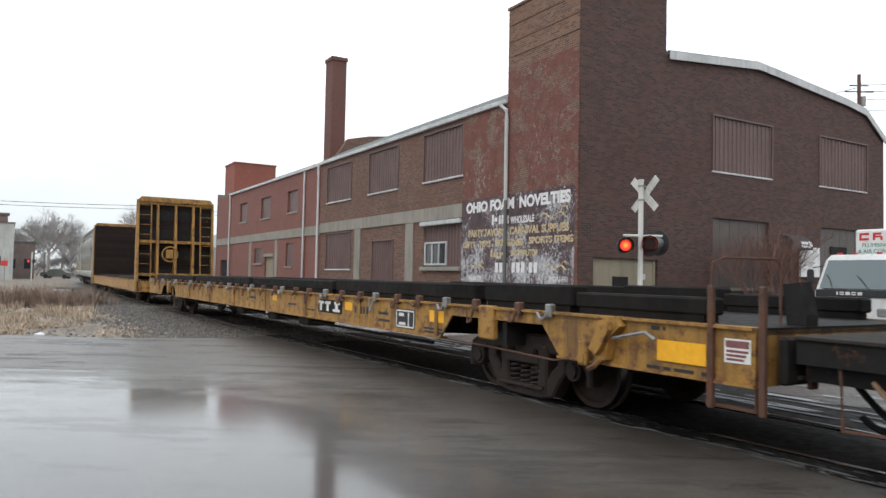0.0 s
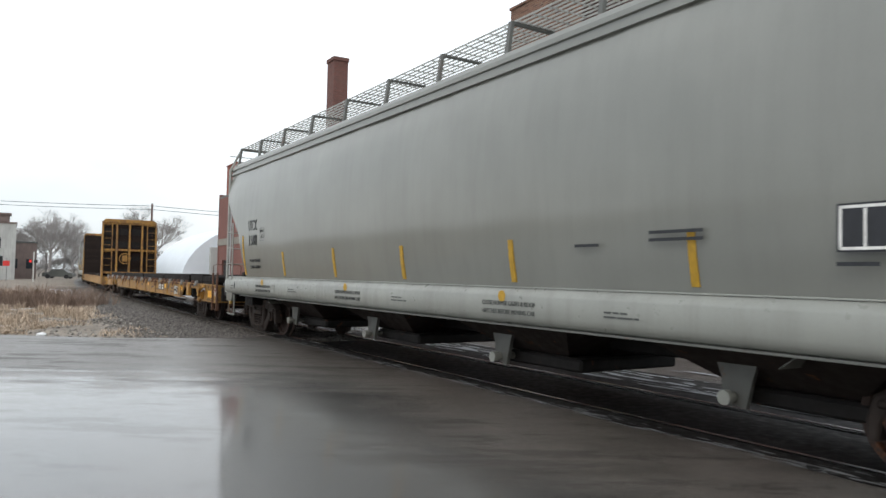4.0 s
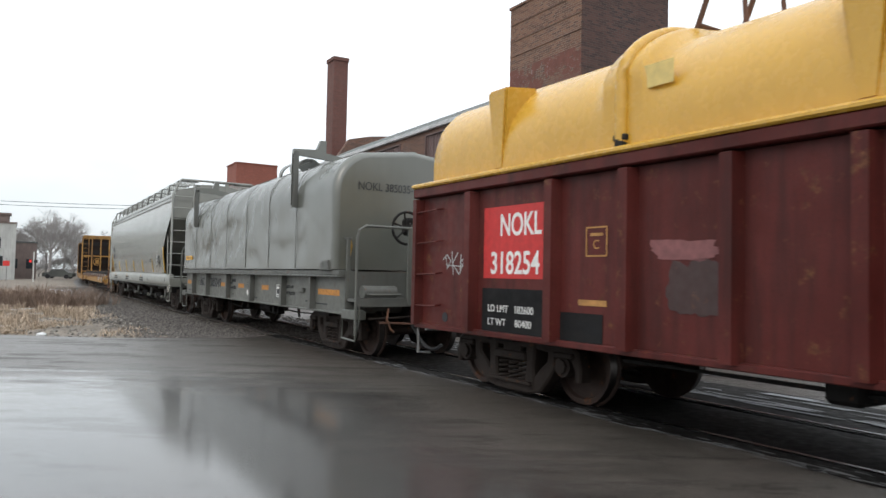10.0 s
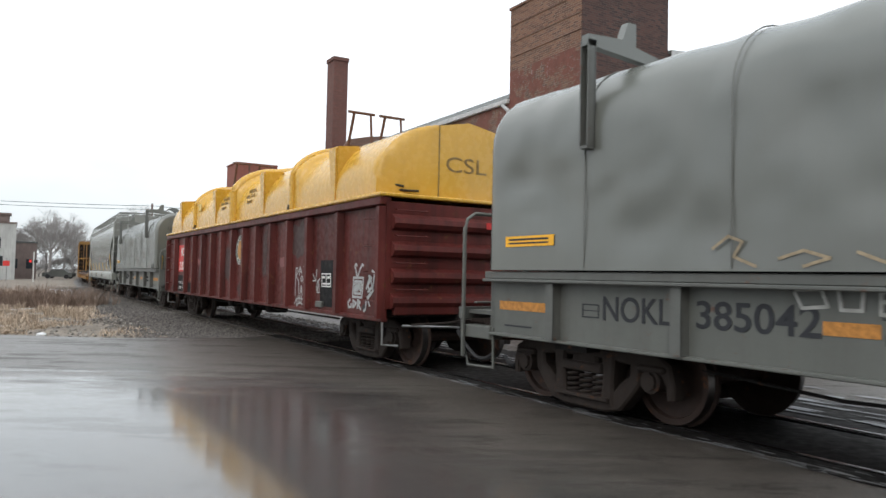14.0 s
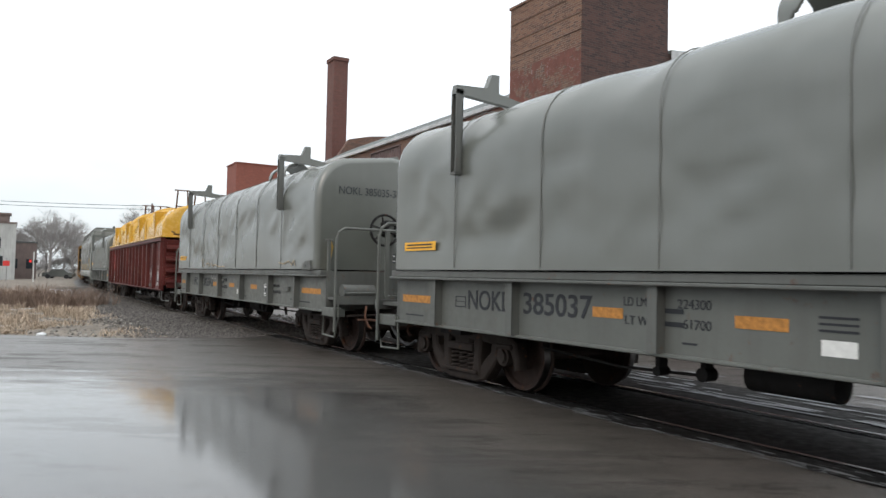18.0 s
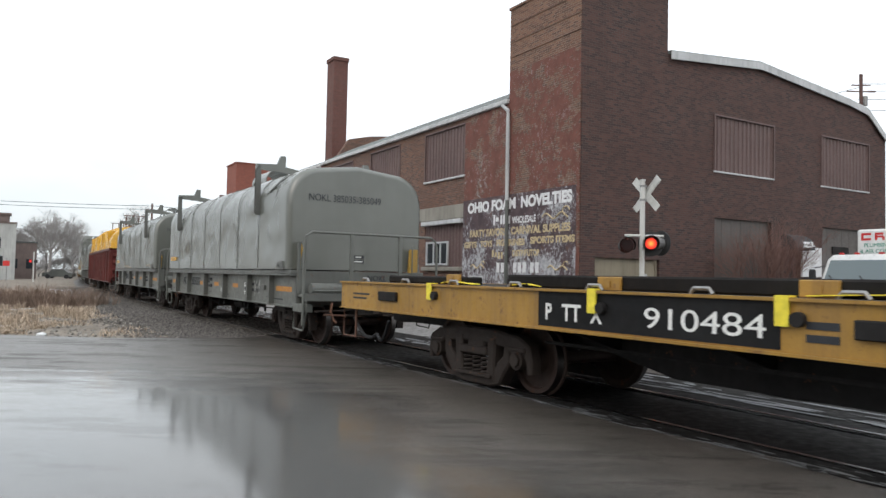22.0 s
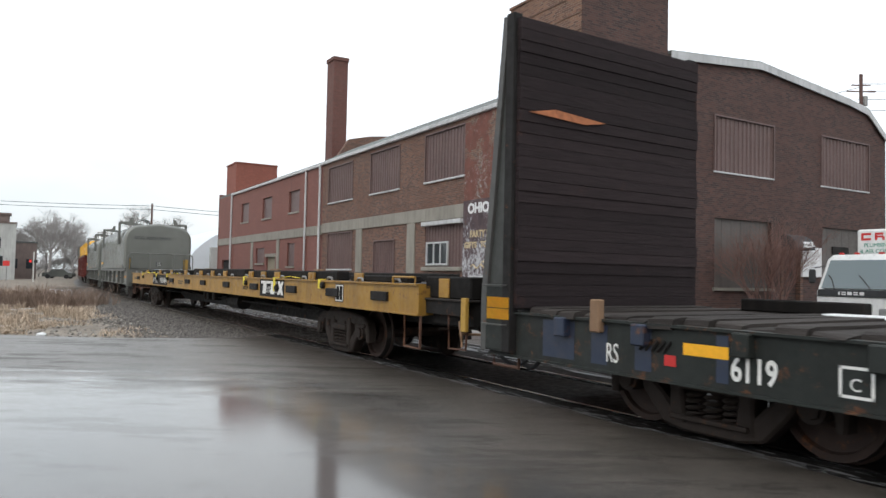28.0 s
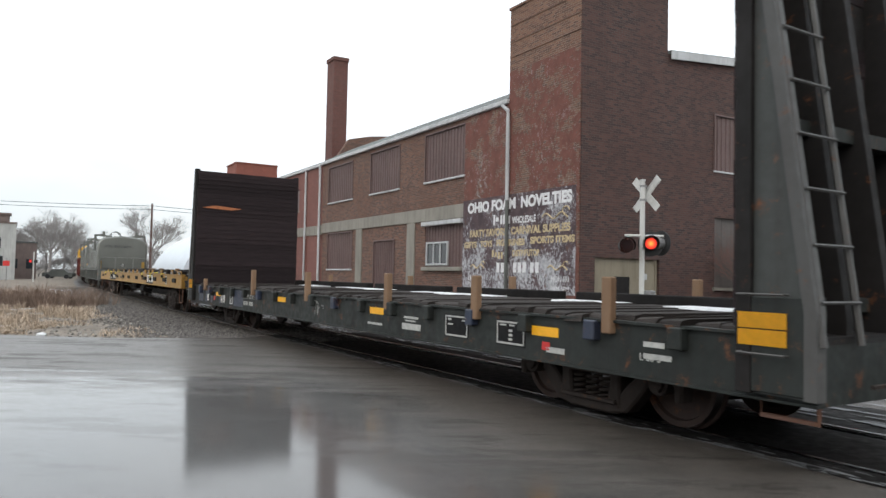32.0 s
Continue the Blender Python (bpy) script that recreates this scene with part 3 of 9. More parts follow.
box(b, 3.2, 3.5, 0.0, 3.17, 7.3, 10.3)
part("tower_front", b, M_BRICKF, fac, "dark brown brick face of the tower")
# roof shell and its trim
b = B()
outer = [(x, z + 0.12) for x, z in PROFILE]
prism(b, [*PROFILE, *outer[::-1]], "y", 3.52, 20.1)
prism(b, [(3.56, 8.58), *PROFILE[3:], *outer[:2:-1], (3.56, 8.70)], "y", -0.12, 3.52)
part("roof", b, M_ROOF, fac, "low arched grey felt roof")
b = B()
EDGE = [(3.56, 8.58), *PROFILE[3:]]
prism(b, [*[(x, z - 0.17) for x, z in EDGE], *[(x, z + 0.09) for x, z in EDGE[::-1]]], "y", -0.16, -0.121)
part("roof_trim", b, M_TRIM, fac, "pale metal roof edging")
b = B()
prism(b, [(0.4, 7.2), *[(x, z + 0.72) for x, z in PROFILE[1:-1]], (15.6, 7.2)], "y", 20.1, 20.4)
part("fire_wall", b, M_BRICKS, fac, "brick fire wall above the roof")
# gutter and downspouts
b = B()
box(b, -0.14, 0.0, 3.46, 20.3, 7.2, 7.36, 0, 0.02)
part("gutter", b, M_TRIM, fac, "white eaves gutter")
for head, y, z0 in ((3.72, 3.40, 4.0), (20.25, 20.25, 0.0)):
    b = B()
    tube(b, [(-0.1, head, 7.28), (-0.13, head, 7.18), (-0.13, y, 6.95), (-0.12, y, 6.7), (-0.11, y, z0)], 0.065, 8)
    part("downspout", b, M_TRIM, fac, "white downspout")
b = B()
tube(b, [(-0.11, 3.40, 4.0), (-0.11, 3.40, 0)], 0.06, 8)
part("downspout", b, M_GREYD, fac, "bare grey lower downspout")


def corrugated(parent, along, face, a0, a1, z0, z1, ribs):
    """A ribbed sheet filling an opening; along y (face x) or along x (face y)."""
    bm = B()
    step = (a1 - a0) / ribs
    line = []
    for i in range(ribs):
        a = a0 + i * step
        line += [(a, 0.0), (a + step * 0.62, 0.0), (a + step * 0.7, -0.04), (a + step * 0.92, -0.04)]
    line.append((a1, 0.0))
    rings = []
    for z in (z0, z1):
        rings.append([(face + o, a, z) if along == "y" else (a, face + o, z) for a, o in line])
    loft(bm, rings, 0, False, False)
    s = part("sheet_panel", bm, M_CORR, parent, "ribbed maroon sheet metal")
    bm = B()
    for c0, c1, d0, d1 in ((a0 - 0.05, a0, z0, z1), (a1, a1 + 0.05, z0, z1), (a0 - 0.05, a1 + 0.05, z1, z1 + 0.05)):
        if along == "y":
            box(bm, face - 0.09, face, c0, c1, d0, d1)
        else:
            box(bm, c0, c1, face - 0.09, face, d0, d1)
    part("frame", bm, M_CORR, parent)
    bm = B()
    if along == "y":
        box(bm, face - 0.12, face, a0 - 0.06, a1 + 0.06, z0 - 0.07, z0, 0, 0.01)
    else:
        box(bm, a0 - 0.06, a1 + 0.06, face - 0.075, face, z0 - 0.06, z0, 0, 0.01)
    part("window_sill", bm, M_TRIM, parent, "pale metal sill")
    return s


for y0, y1, z0, z1 in LONG_UP:
    corrugated(fac, "y", 0.05, y0, y1, z0, z1, 13)
corrugated(fac, "y", 0.09, 11.72, 13.72, 0.9, 2.98, 11)
corrugated(fac, "y", 0.09, 16.21, 19.25, 1.75, 3.52, 13)
for x0, x1, z0, z1 in FRONT[:2]:
    corrugated(fac, "x", 0.0, x0, x1, z0, z1, 14)


# ---- train ----
CARS, WHEELSETS = [], []


def wheel_mesh(R):
    """A wheelset: two flanged wheels with dished plates, axle, bearing caps."""
    bm = B()
    n = 28
    for sgn in (1, -1):
        prof = [(0.60, 0.10), (0.66, R * 0.42), (0.685, R * 0.82), (0.675, R * 0.86), (0.675, R + 0.028), (0.70, R + 0.026), (0.715, R), (0.815, R - 0.006), (0.815, R * 0.86), (0.77, R * 0.82), (0.74, R * 0.42), (0.80, R * 0.30), (0.80, 0.10)]
        rings = []
        for k in range(n):
            c, s = math.cos(2 * math.pi * k / n), math.sin(2 * math.pi * k / n)
            rings.append([bm.verts.new((r * c, sgn * y, r * s)) for y, r in prof])
        for k in range(n):
            A, C = rings[k], rings[(k + 1) % n]
            for j in range(len(prof) - 1):
                f = bm.faces.new((A[j], A[j + 1], C[j + 1], C[j]))
                f.material_index = 1 if j == 6 else 0
    tube(bm, [(0, -1.08, 0), (0, 1.08, 0)], 0.085, 10)
    for sgn in (1, -1):
        tube(bm, [(0, sgn * 0.93, 0), (0, sgn * 1.13, 0)], 0.125, 12)
        tube(bm, [(0, sgn * 1.13, 0), (0, sgn * 1.165, 0)], 0.085, 8)
        for k in range(3):
            a = 2 * math.pi * k / 3
            tube(bm, [(0.075 * math.cos(a), sgn * 1.13, 0.075 * math.sin(a)), (0.075 * math.cos(a), sgn * 1.155, 0.075 * math.sin(a))], 0.018, 6)
    for f in bm.faces:
        if abs(f.calc_center_median().y) > 0.9:
            f.material_index = 2
    return finish(bm, "wheelset", [M_WHEEL, M_TREAD, M_TRUCK], 35)


def frame_mesh(wb, R):
    """A cast side frame: one arched outline with two windows and a spring opening."""
    bm = B()
    h = wb / 2

    def band(pts, widths, y0, y1):
        """A flat bar of changing width along a line of (x, z)."""
        L, Rr = [], []
        for i, (x, z) in enumerate(pts):
            a, c = pts[max(0, i - 1)], pts[min(len(pts) - 1, i + 1)]
            d = Vector((c[0] - a[0], c[1] - a[1])).normalized()
            u = Vector((-d.y, d.x)) * widths[i]
            L.append((x + u.x, z + u.y))
            Rr.append((x - u.x, z - u.y))
        rings = []
        e = 0.025
        for (lx, lz), (rx, rz) in zip(L, Rr):
            m = Vector((lx - rx, lz - rz)).normalized() * e
            rings.append([(lx, y0, lz), (lx, y1 - e, lz), (lx - m.x, y1, lz - m.y), (rx + m.x, y1, rz + m.y), (rx, y1 - e, rz), (rx, y0, rz)])
        loft(bm, rings)

    top = R + 0.23
    band([(-h - 0.22, R - 0.16), (-h - 0.215, R - 0.02), (-h - 0.16, R + 0.12), (-h + 0.02, R + 0.20), (-h + 0.28, R + 0.22), (-0.4, top + 0.02), (0.4, top + 0.02), (h - 0.28, R + 0.22), (h - 0.02, R + 0.20), (h + 0.16, R + 0.12), (h + 0.215, R - 0.02), (h + 0.22, R - 0.16)],
         [0.045, 0.06, 0.085, 0.095, 0.095, 0.10, 0.10, 0.095, 0.095, 0.085, 0.06, 0.045], 0.94, 1.10)
    band([(-h + 0.22, R + 0.17), (-h + 0.24, R - 0.02), (-h + 0.36, R - 0.14), (-0.48, R - 0.28), (-0.3, R - 0.33), (0.3, R - 0.33), (0.48, R - 0.28), (h - 0.36, R - 0.14), (h - 0.24, R - 0.02), (h - 0.22, R + 0.17)],
         [0.075, 0.085, 0.10, 0.105, 0.085, 0.085, 0.105, 0.10, 0.085, 0.075], 0.92, 1.10)
    for sg in (1, -1):
        band([(sg * 0.38, top), (sg * 0.375, R - 0.05), (sg * 0.36, R - 0.33)], [0.10, 0.075, 0.10], 0.90, 1.12)
        box(bm, sg * h - 0.17, sg * h + 0.17, 0.95, 1.14, R + 0.09, R + 0.16, 0, 0.02)
    box(bm, -0.42, 0.42, 0.86, 1.16, R - 0.30, R - 0.25, 0, 0.01)
    box(bm, -0.32, 0.32, 0.9, 1.15, R - 0.01, R + 0.10, 0, 0.02)
    return finish(bm, "side_frame", M_TRUCK, 35)


def spring_mesh(R):
    bm = B()
    pts = []
    for k in range(33):
        a = k * 2 * math.pi / 8
        pts.append((0.085 * math.cos(a), 1.02 + 0.085 * math.sin(a), R - 0.25 + 0.24 * k / 32))
    tube(bm, pts, 0.02, 5)
    return finish(bm, "spring", M_TRUCK, 50)


KIT = {}


def truck(car, x, wb, R):
    """A four-wheel truck under a car: bolster with side frames, springs and two rolling wheelsets."""
    key = (wb, R)
    if key not in KIT:
        bm = B()
        box(bm, -0.2, 0.2, -1.1, 1.1, R + 0.0, R + 0.2, 0, 0.03)
        disc(bm, (0, 0, R + 0.25), "z", 0.2, 0.12)
        for sg in (1, -1):
            box(bm, sg * (wb / 2 - 0.3) - 0.06, sg * (wb / 2 - 0.3) + 0.06, -0.75, 0.75, R - 0.12, R + 0.02, 0, 0.01)
            for sy in (1, -1):
                box(bm, sg * (wb / 2 - R - 0.07) - 0.05, sg * (wb / 2 - R - 0.07) + 0.05, sy * 0.75 - 0.06, sy * 0.75 + 0.06, R - 0.2, R + 0.1, 0, 0.01)
        KIT[key] = (finish(bm, "truck", M_TRUCK), frame_mesh(wb, R), spring_mesh(R), wheel_mesh(R))
    a, b, c, d = KIT[key]
    t = new("truck", a)
    t.parent = car
    t.matrix_basis = pose(x, 0, 0)
    for rz in (0, 180):
        o = new("side_frame", b)
        o.parent = t
        o.matrix_basis = pose(0, 0, 0, 0, 0, rz)
        for sx in (-0.2, 0.0, 0.2):
            o = new("spring", c)
            o.parent = t
            o.matrix_basis = pose(sx, 0, 0, 0, 0, rz)
    for sg in (1, -1):
        w = new("wheelset", d)
        w.parent = t
        w.matrix_basis = pose(sg * wb / 2, 0, R)
        WHEELSETS.append((w, (sg * wb / 2, 0, R), R))


def coupler(car, x, sg, hose=True):
    """Draft gear, knuckle and air hose at one end; sg is +1 at the front."""
    bm = B()
    box(bm, min(x, x + sg * 0.5), max(x, x + sg * 0.5), -0.075, 0.075, 0.73, 0.89, 0, 0.02)
    prism(bm, [(x + sg * 0.45, -0.1), (x + sg * 0.45, 0.1), (x + sg * 0.56, 0.16), (x + sg * 0.8, 0.15), (x + sg * 0.8, 0.09), (x + sg * 0.66, 0.05), (x + sg * 0.64, -0.05), (x + sg * 0.76, -0.06), (x + sg * 0.8, -0.12), (x + sg * 0.72, -0.18), (x + sg * 0.55, -0.17)], "z", 0.68, 0.94)
    box(bm, min(x - sg * 0.3, x), max(x - sg * 0.3, x), -0.28, 0.28, 0.62, 1.0, 0, 0.02)
    tube(bm, [(x + sg * 0.1, 0.1, 0.78), (x + sg * 0.2, 0.7, 0.74), (x + sg * 0.15, 1.25, 0.72)], 0.018, 5)
    c = part("coupler", bm, M_TRUCK, car, "rusty knuckle coupler")
    if hose:
        bm = B()
        pts = [(x + sg * (0.12 + 0.75 * k / 8), 0.38 - 0.16 * k / 8, 0.62 - 0.40 * math.sin(math.pi * 0.72 * k / 8)) for k in range(9)]
        tube(bm, pts, 0.03, 6)
        part("air_hose", bm, M_HOSE, car, "black rubber air hose")


def ladder(car, pts, w, axis, n, r=0.014, name="ladder", material=None, stiles=True):
    """Rungs between two upright stiles from pts[0] (low) to pts[1] (high)."""
    bm = B()
    p, q = Vector(pts[0]), Vector(pts[1])
    d = Vector((w, 0, 0)) if axis == "x" else Vector((0, w, 0))
    if stiles:
        tube(bm, [p, q], 0.024, 6)
        tube(bm, [p + d, q + d], 0.024, 6)
    for k in range(n):
        c = p.lerp(q, (k + 0.5) / n)
        tube(bm, [c, c + d], r, 6)
    return part(name, bm, material or M_GREYD, car)


def car_root(name, label, category, centre, half):
    ob = empty(name)
    tagged(ob, label, category, "cars of the train")
    CARS.append((ob, centre, half))
    return ob


def hood_ring(x, w, z0, z1, rad, n=6, top=0.08):
    """Cross-section of a hooded cover: straight sides, rounded shoulders, slightly crowned top."""
    pts = [(x, w, z0), (x, w, z0 + 0.55 * (z1 - top - rad - z0))]
    for k in range(n + 1):
        a = math.pi / 2 * k / n
        pts.append((x, w - rad + rad * math.cos(a), z1 - top - rad + rad * math.sin(a)))
    pts.append((x, 0, z1))
    left = pts
    return left + [(px, -py, pz) for px, py, pz in left[-2::-1]]


def at_side(x, y, z):
    return Matrix.Translation((x, y, z)) @ SIDE


def at_rear(x, y, z):
    return Matrix.Translation((x, y, z)) @ REAR


def stencil(car, x0, x1, y, z0, z1, ground_mat, line_mat, label, lines=()):
    """A bordered stencil panel on the left side from x0 (front) to x1."""
    bm = B()
    box(bm, 0, x0 - x1, 0, z1 - z0, 0, 0.003)
    p = part("stencil_panel", bm, ground_mat, car, label, m=at_side(x0, y, z0))
    w, h, t = x0 - x1, z1 - z0, 0.022
    rows = [(0.015, 0.015, w - 0.03, t), (0.015, h - 0.015 - t, w - 0.03, t), (0.015, 0.015, t, h - 0.03), (w - 0.015 - t, 0.015, t, h - 0.03)]
    bars(p, line_mat, Matrix.Translation((0, 0, 0.002)), rows + list(lines), "stencil_line")
    return p


def rung(bm, p, q, out, r=0.012):
    """A bent grab iron standing out from its two feet."""
    p, q, o = Vector(p), Vector(q), Vector(out)
    tube(bm, [p, p + o, q + o, q], r, 5)


def coil_car(number, centre, dents, scar=""):
    L = 12.4
    h = L / 2
    car = car_root("coil_car", "grey steel coil car with a dented hooded cover", "coil car", centre, 4.95)
    POSTS = (5.02, 3.32, 1.16, -0.93, -3.15, -4.8)
    bm = B()
    box(bm, -h, h, -1.32, 1.32, 0.78, 0.95)
    for sx in (1, -1):
        box(bm, sx * h - 0.04, sx * h + 0.04, -1.44, 1.44, 0.82, 1.53)
    part("trough", bm, M_GREYD, car, "grimy grey coil trough")
    for sy in (1, -1):
        bm = B()
        box(bm, -h, h, sy * 1.42 - 0.02, sy * 1.42 + 0.02, 0.80, 1.42)
        box(bm, -h, h, sy * 1.40 - 0.12, sy * 1.40 + 0.10, 0.765, 0.80, 0, 0.008)
        part("side_sill", bm, M_GREY2, car, "grey steel side sill")
        bm = B()
        box(bm, -h - 0.02, h + 0.02, min(sy * 1.30, sy * 1.60), max(sy * 1.30, sy * 1.60), 1.42, 1.455, 0, 0.008)
        box(bm, -h - 0.02, h + 0.02, min(sy * 1.30, sy * 1.56), max(sy * 1.30, sy * 1.56), 1.455, 1.545, 0, 0.01)
        part("top_chord", bm, M_GREYD, car, "grimy grey top chord")
        for x in POSTS:
            bm = B()
            for dx in (-0.06, 0.045):
                box(bm, x + dx, x + dx + 0.015, min(sy * 1.44, sy * 1.555), max(sy * 1.44, sy * 1.555), 0.80, 1.42)
            box(bm, x - 0.06, x + 0.06, sy * 1.55 - 0.008, sy * 1.55 + 0.008, 0.80, 1.42)
            part("side_post", bm, M_GREYD, car)
    bm = B()
    box(bm, -h - 0.9, h + 0.9, -0.3, 0.3, 0.62, 1.0, 0, 0.02)
    for x in (4.95, -4.95):
        box(bm, x - 0.25, x + 0.25, -1.3, 1.3, 0.68, 0.8)
    part("center_sill", bm, M_BLACK, car, "sooty center sill")
    # hood with dents and creases
    c0, c1 = -6.03, 6.14
    bm = B()
    rings = []
    N = 190
    for i in range(N + 1):
        x = c0 + (c1 - c0) * i / N
        d = max(0.0, min(1.0, min(x - c0, c1 - x) / 0.13))
        q = 0.09 * (1 - math.sqrt(1 - (1 - d) ** 2))
        rings.append(hood_ring(x, 1.59 - q, 1.56, 3.84 - q, 0.70, 8, 0.1))
    rings.insert(0, hood_ring(c0, 1.47, 1.56, 3.72, 0.66, 8, 0.1))
    rings.append(hood_ring(c1, 1.47, 1.56, 3.72, 0.66, 8, 0.1))
    # more rows on the flat sides so that dents show
    fine = []
    for r in rings:
        a = [Vector(p) for p in r]
        out = []
        for k in range(len(a) - 1):
            n = 7 if k in (0, 1, len(a) - 2, len(a) - 3) else 1
            out += [a[k].lerp(a[k + 1], j / n) for j in range(n)]
        out.append(a[-1])
        fine.append(out)
    vs = loft(bm, fine)
    for row in vs[2:-2]:
        for v in row:
            x, y, z = v.co
            edge = min(1.0, (x - c0) / 0.7, (c1 - x) / 0.7) * min(1.0, max(0, z - 1.6) / 0.35)
            for px in (-4.1, -2.4, -0.68, 1.05, 2.72, 4.45):
                edge *= min(1.0, 0.6 + abs(x - px) / 0.7)
            k = 0.6 * noise.noise(Vector((x * 0.75 + dents * 7.3, y * 0.5, z * 1.25))) + 0.5 * abs(noise.noise(Vector((x * 1.3 + z * 0.9, dents * 3.1, z * 1.7)))) + 0.16 * noise.noise(Vector((x * 2.6 - z * 1.6, dents * 9.2, z * 2.6)))
            ridge = max(0.0, 1 - 3.2 * abs(noise.noise(Vector((x * 0.55 + z * 0.5 + dents * 4.1, dents * 1.7, z * 0.9 - x * 0.2)))))
            k += 0.16 * ridge * ridge
            push = 0.085 * max(0.0, k + 0.05) * edge
            if abs(y) > 0.85:
                v.co.y -= math.copysign(push, y)
            v.co.z -= 0.4 * push if z > 3.0 else 0
    part("cover", bm, M_GREY, car, "dented grey sheet steel cover", smooth=55)
    bm = B()
    for x in (-4.1, -2.4, -0.68, 1.05, 2.72, 4.45):
        ring = [Vector(p) + Vector((0, math.copysign(0.004, p[1]), 0.002)) for p in hood_ring(x, 1.59, 1.58, 3.84, 0.70, 8, 0.1)]
        tube(bm, ring, 0.0075, 4)
    tagged(part("cover_seam", bm, M_GREY2, car, "welded cover seams"), kind="stuff")
    # lifting brackets
    for x in (4.38, -4.07):
        for sy in (1, -1):
            bm = B()
            y0, y1 = 1.59, 1.69
            for dx in (-0.06, 0.045):
                box(bm, x + dx, x + dx + 0.015, min(sy * y0, sy * y1), max(sy * y0, sy * y1), 2.82, 3.92)
            box(bm, x - 0.06, x + 0.06, sy * y0 - 0.01, sy * y0 + 0.01, 2.82, 3.92)
            box(bm, x - 0.06, x + 0.06, min(sy * y0, sy * y1), max(sy * y0, sy * y1), 2.80, 2.83)
            b1 = part("lifting_post", bm, M_GREYD, car, "grimy grey channel post")
            bm = B()
            prism(bm, [(sy * 1.69, 3.86), (sy * 1.69, 3.97), (sy * 1.2, 4.0), (sy * 1.12, 4.2), (sy * 1.0, 4.2), (sy * 1.0, 3.95), (sy * 0.55, 3.88), (sy * 0.55, 3.78)], "x", x - 0.06, x + 0.04)
            part("lifting_arm", bm, M_GREY, car, "pale grey lifting arm")
    # the rounded lifting saddle: a sheet bent over the ridge, with an arched cut-out in each flank
    bm = B()
    flank = [3.74 + 0.32 * k / 8 for k in range(8)]
    arc = [(0.36, q) for q in flank] + [(0.36 * math.cos(math.pi * k / 28), 4.06 + 0.34 * math.sin(math.pi * k / 28)) for k in range(29)] + [(-0.36, q) for q in flank[::-1]]
    cols = [-0.62 + 1.3 * k / 64 for k in range(65)]
    grid = [[bm.verts.new((x, yy, zz)) for yy, zz in arc] for x in cols]
    for i in range(64):
        xm = (cols[i] + cols[i + 1]) / 2
        for j in range(len(arc) - 1):
            zm = (arc[j][1] + arc[j + 1][1]) / 2
            if ((xm - 0.16) / 0.42) ** 2 + ((zm - 3.74) / 0.54) ** 2 > 1:
                bm.faces.new((grid[i][j], grid[i + 1][j], grid[i + 1][j + 1], grid[i][j + 1]))
    for v in [v for v in bm.verts if not v.link_faces]:
        bm.verts.remove(v)
    saddle = part("lifting_saddle", bm, M_GREY, car, "rounded grey lifting saddle", smooth=40)
    skin = saddle.modifiers.new("sheet", "SOLIDIFY")
    skin.thickness, skin.offset = 0.03, -1.0
    # cover locks at the rear corners
    for sy in (1, -1):
        bm = B()
        prism(bm, [(-5.5, 1.55), (-5.5, 1.64), (-5.66, 1.72), (-5.88, 1.72), (-5.92, 1.55)], "y", sy * 1.60 - 0.04, sy * 1.60 + 0.04)
        disc(bm, (-5.66, sy * 1.64, 1.63), "y", 0.035, 0.02, 10)
        part("cover_lock", bm, M_GREYD, car)
        if sy > 0:
            bm = B()
            box(bm, -6.25, -6.19, 1.36, 1.42, 1.04, 2.1, 0, 0.006)
            box(bm, -6.26, -6.12, 1.33, 1.43, 2.1, 2.13, 0, 0.004)
            part("corner_post", bm, M_GREY2, car, "grey corner post")
            bm = B()
            tube(bm, [(-6.16, 1.36, 1.55), (-6.13, 1.34, 1.78), (-6.2, 1.33, 1.98), (-6.2, 1.36, 2.08)], 0.032, 6)
            part("corner_guide", bm, M_YELD, car, "chipped yellow corner guide")
        else:
            bm = B()
            prism(bm, [(-6.1, 1.52), (-6.1, 1.62), (-6.14, 2.02), (-6.17, 2.06), (-6.19, 2.06), (-6.19, 1.52)], "y", -1.42, -1.22)
            box(bm, -6.2, -6.19, -1.42, -1.22, 1.66, 1.69)
            part("corner_guide", bm, M_YELD, car, "chipped yellow corner guide plate")
    # end platforms
    for sx in (1, -1):
        e = sx * h
        lo = lambda a, b: (min(e + sx * a, e + sx * b), max(e + sx * a, e + sx * b))
        bm = B()
        box(bm, *lo(0, 0.62), -1.40, 1.40, 1.0, 1.05)
        box(bm, *lo(0.58, 0.66), -1.50, 1.50, 0.93, 1.08)
        part("end_platform", bm, M_GREYD, car, "grey end platform")
        g = e + (0.53 if sx > 0 else -0.66)
        bm = B()
        tube(bm, [(g, 1.52, 0.45), (g, 1.52, 2.1), (g, 1.48, 2.22), (g, 1.36, 2.3), (g, -1.36, 2.3), (g, -1.48, 2.22), (g, -1.52, 2.1), (g, -1.52, 0.45)], 0.026, 7)
        for y in (0.5, -0.62):
            box(bm, g - 0.022, g + 0.022, y - 0.04, y + 0.04, 0.95, 2.3)
        part("end_railing", bm, M_GREY2, car, "tubular grey end railing")
        for y in (1.3, 0.35, -0.7):
            bm = B()
            rung(bm, (g, y, 1.14), (g, y - 0.6, 1.14), (sx * 0.06, 0, 0.0), 0.014)
            part("grab_iron", bm, M_GREY2, car)
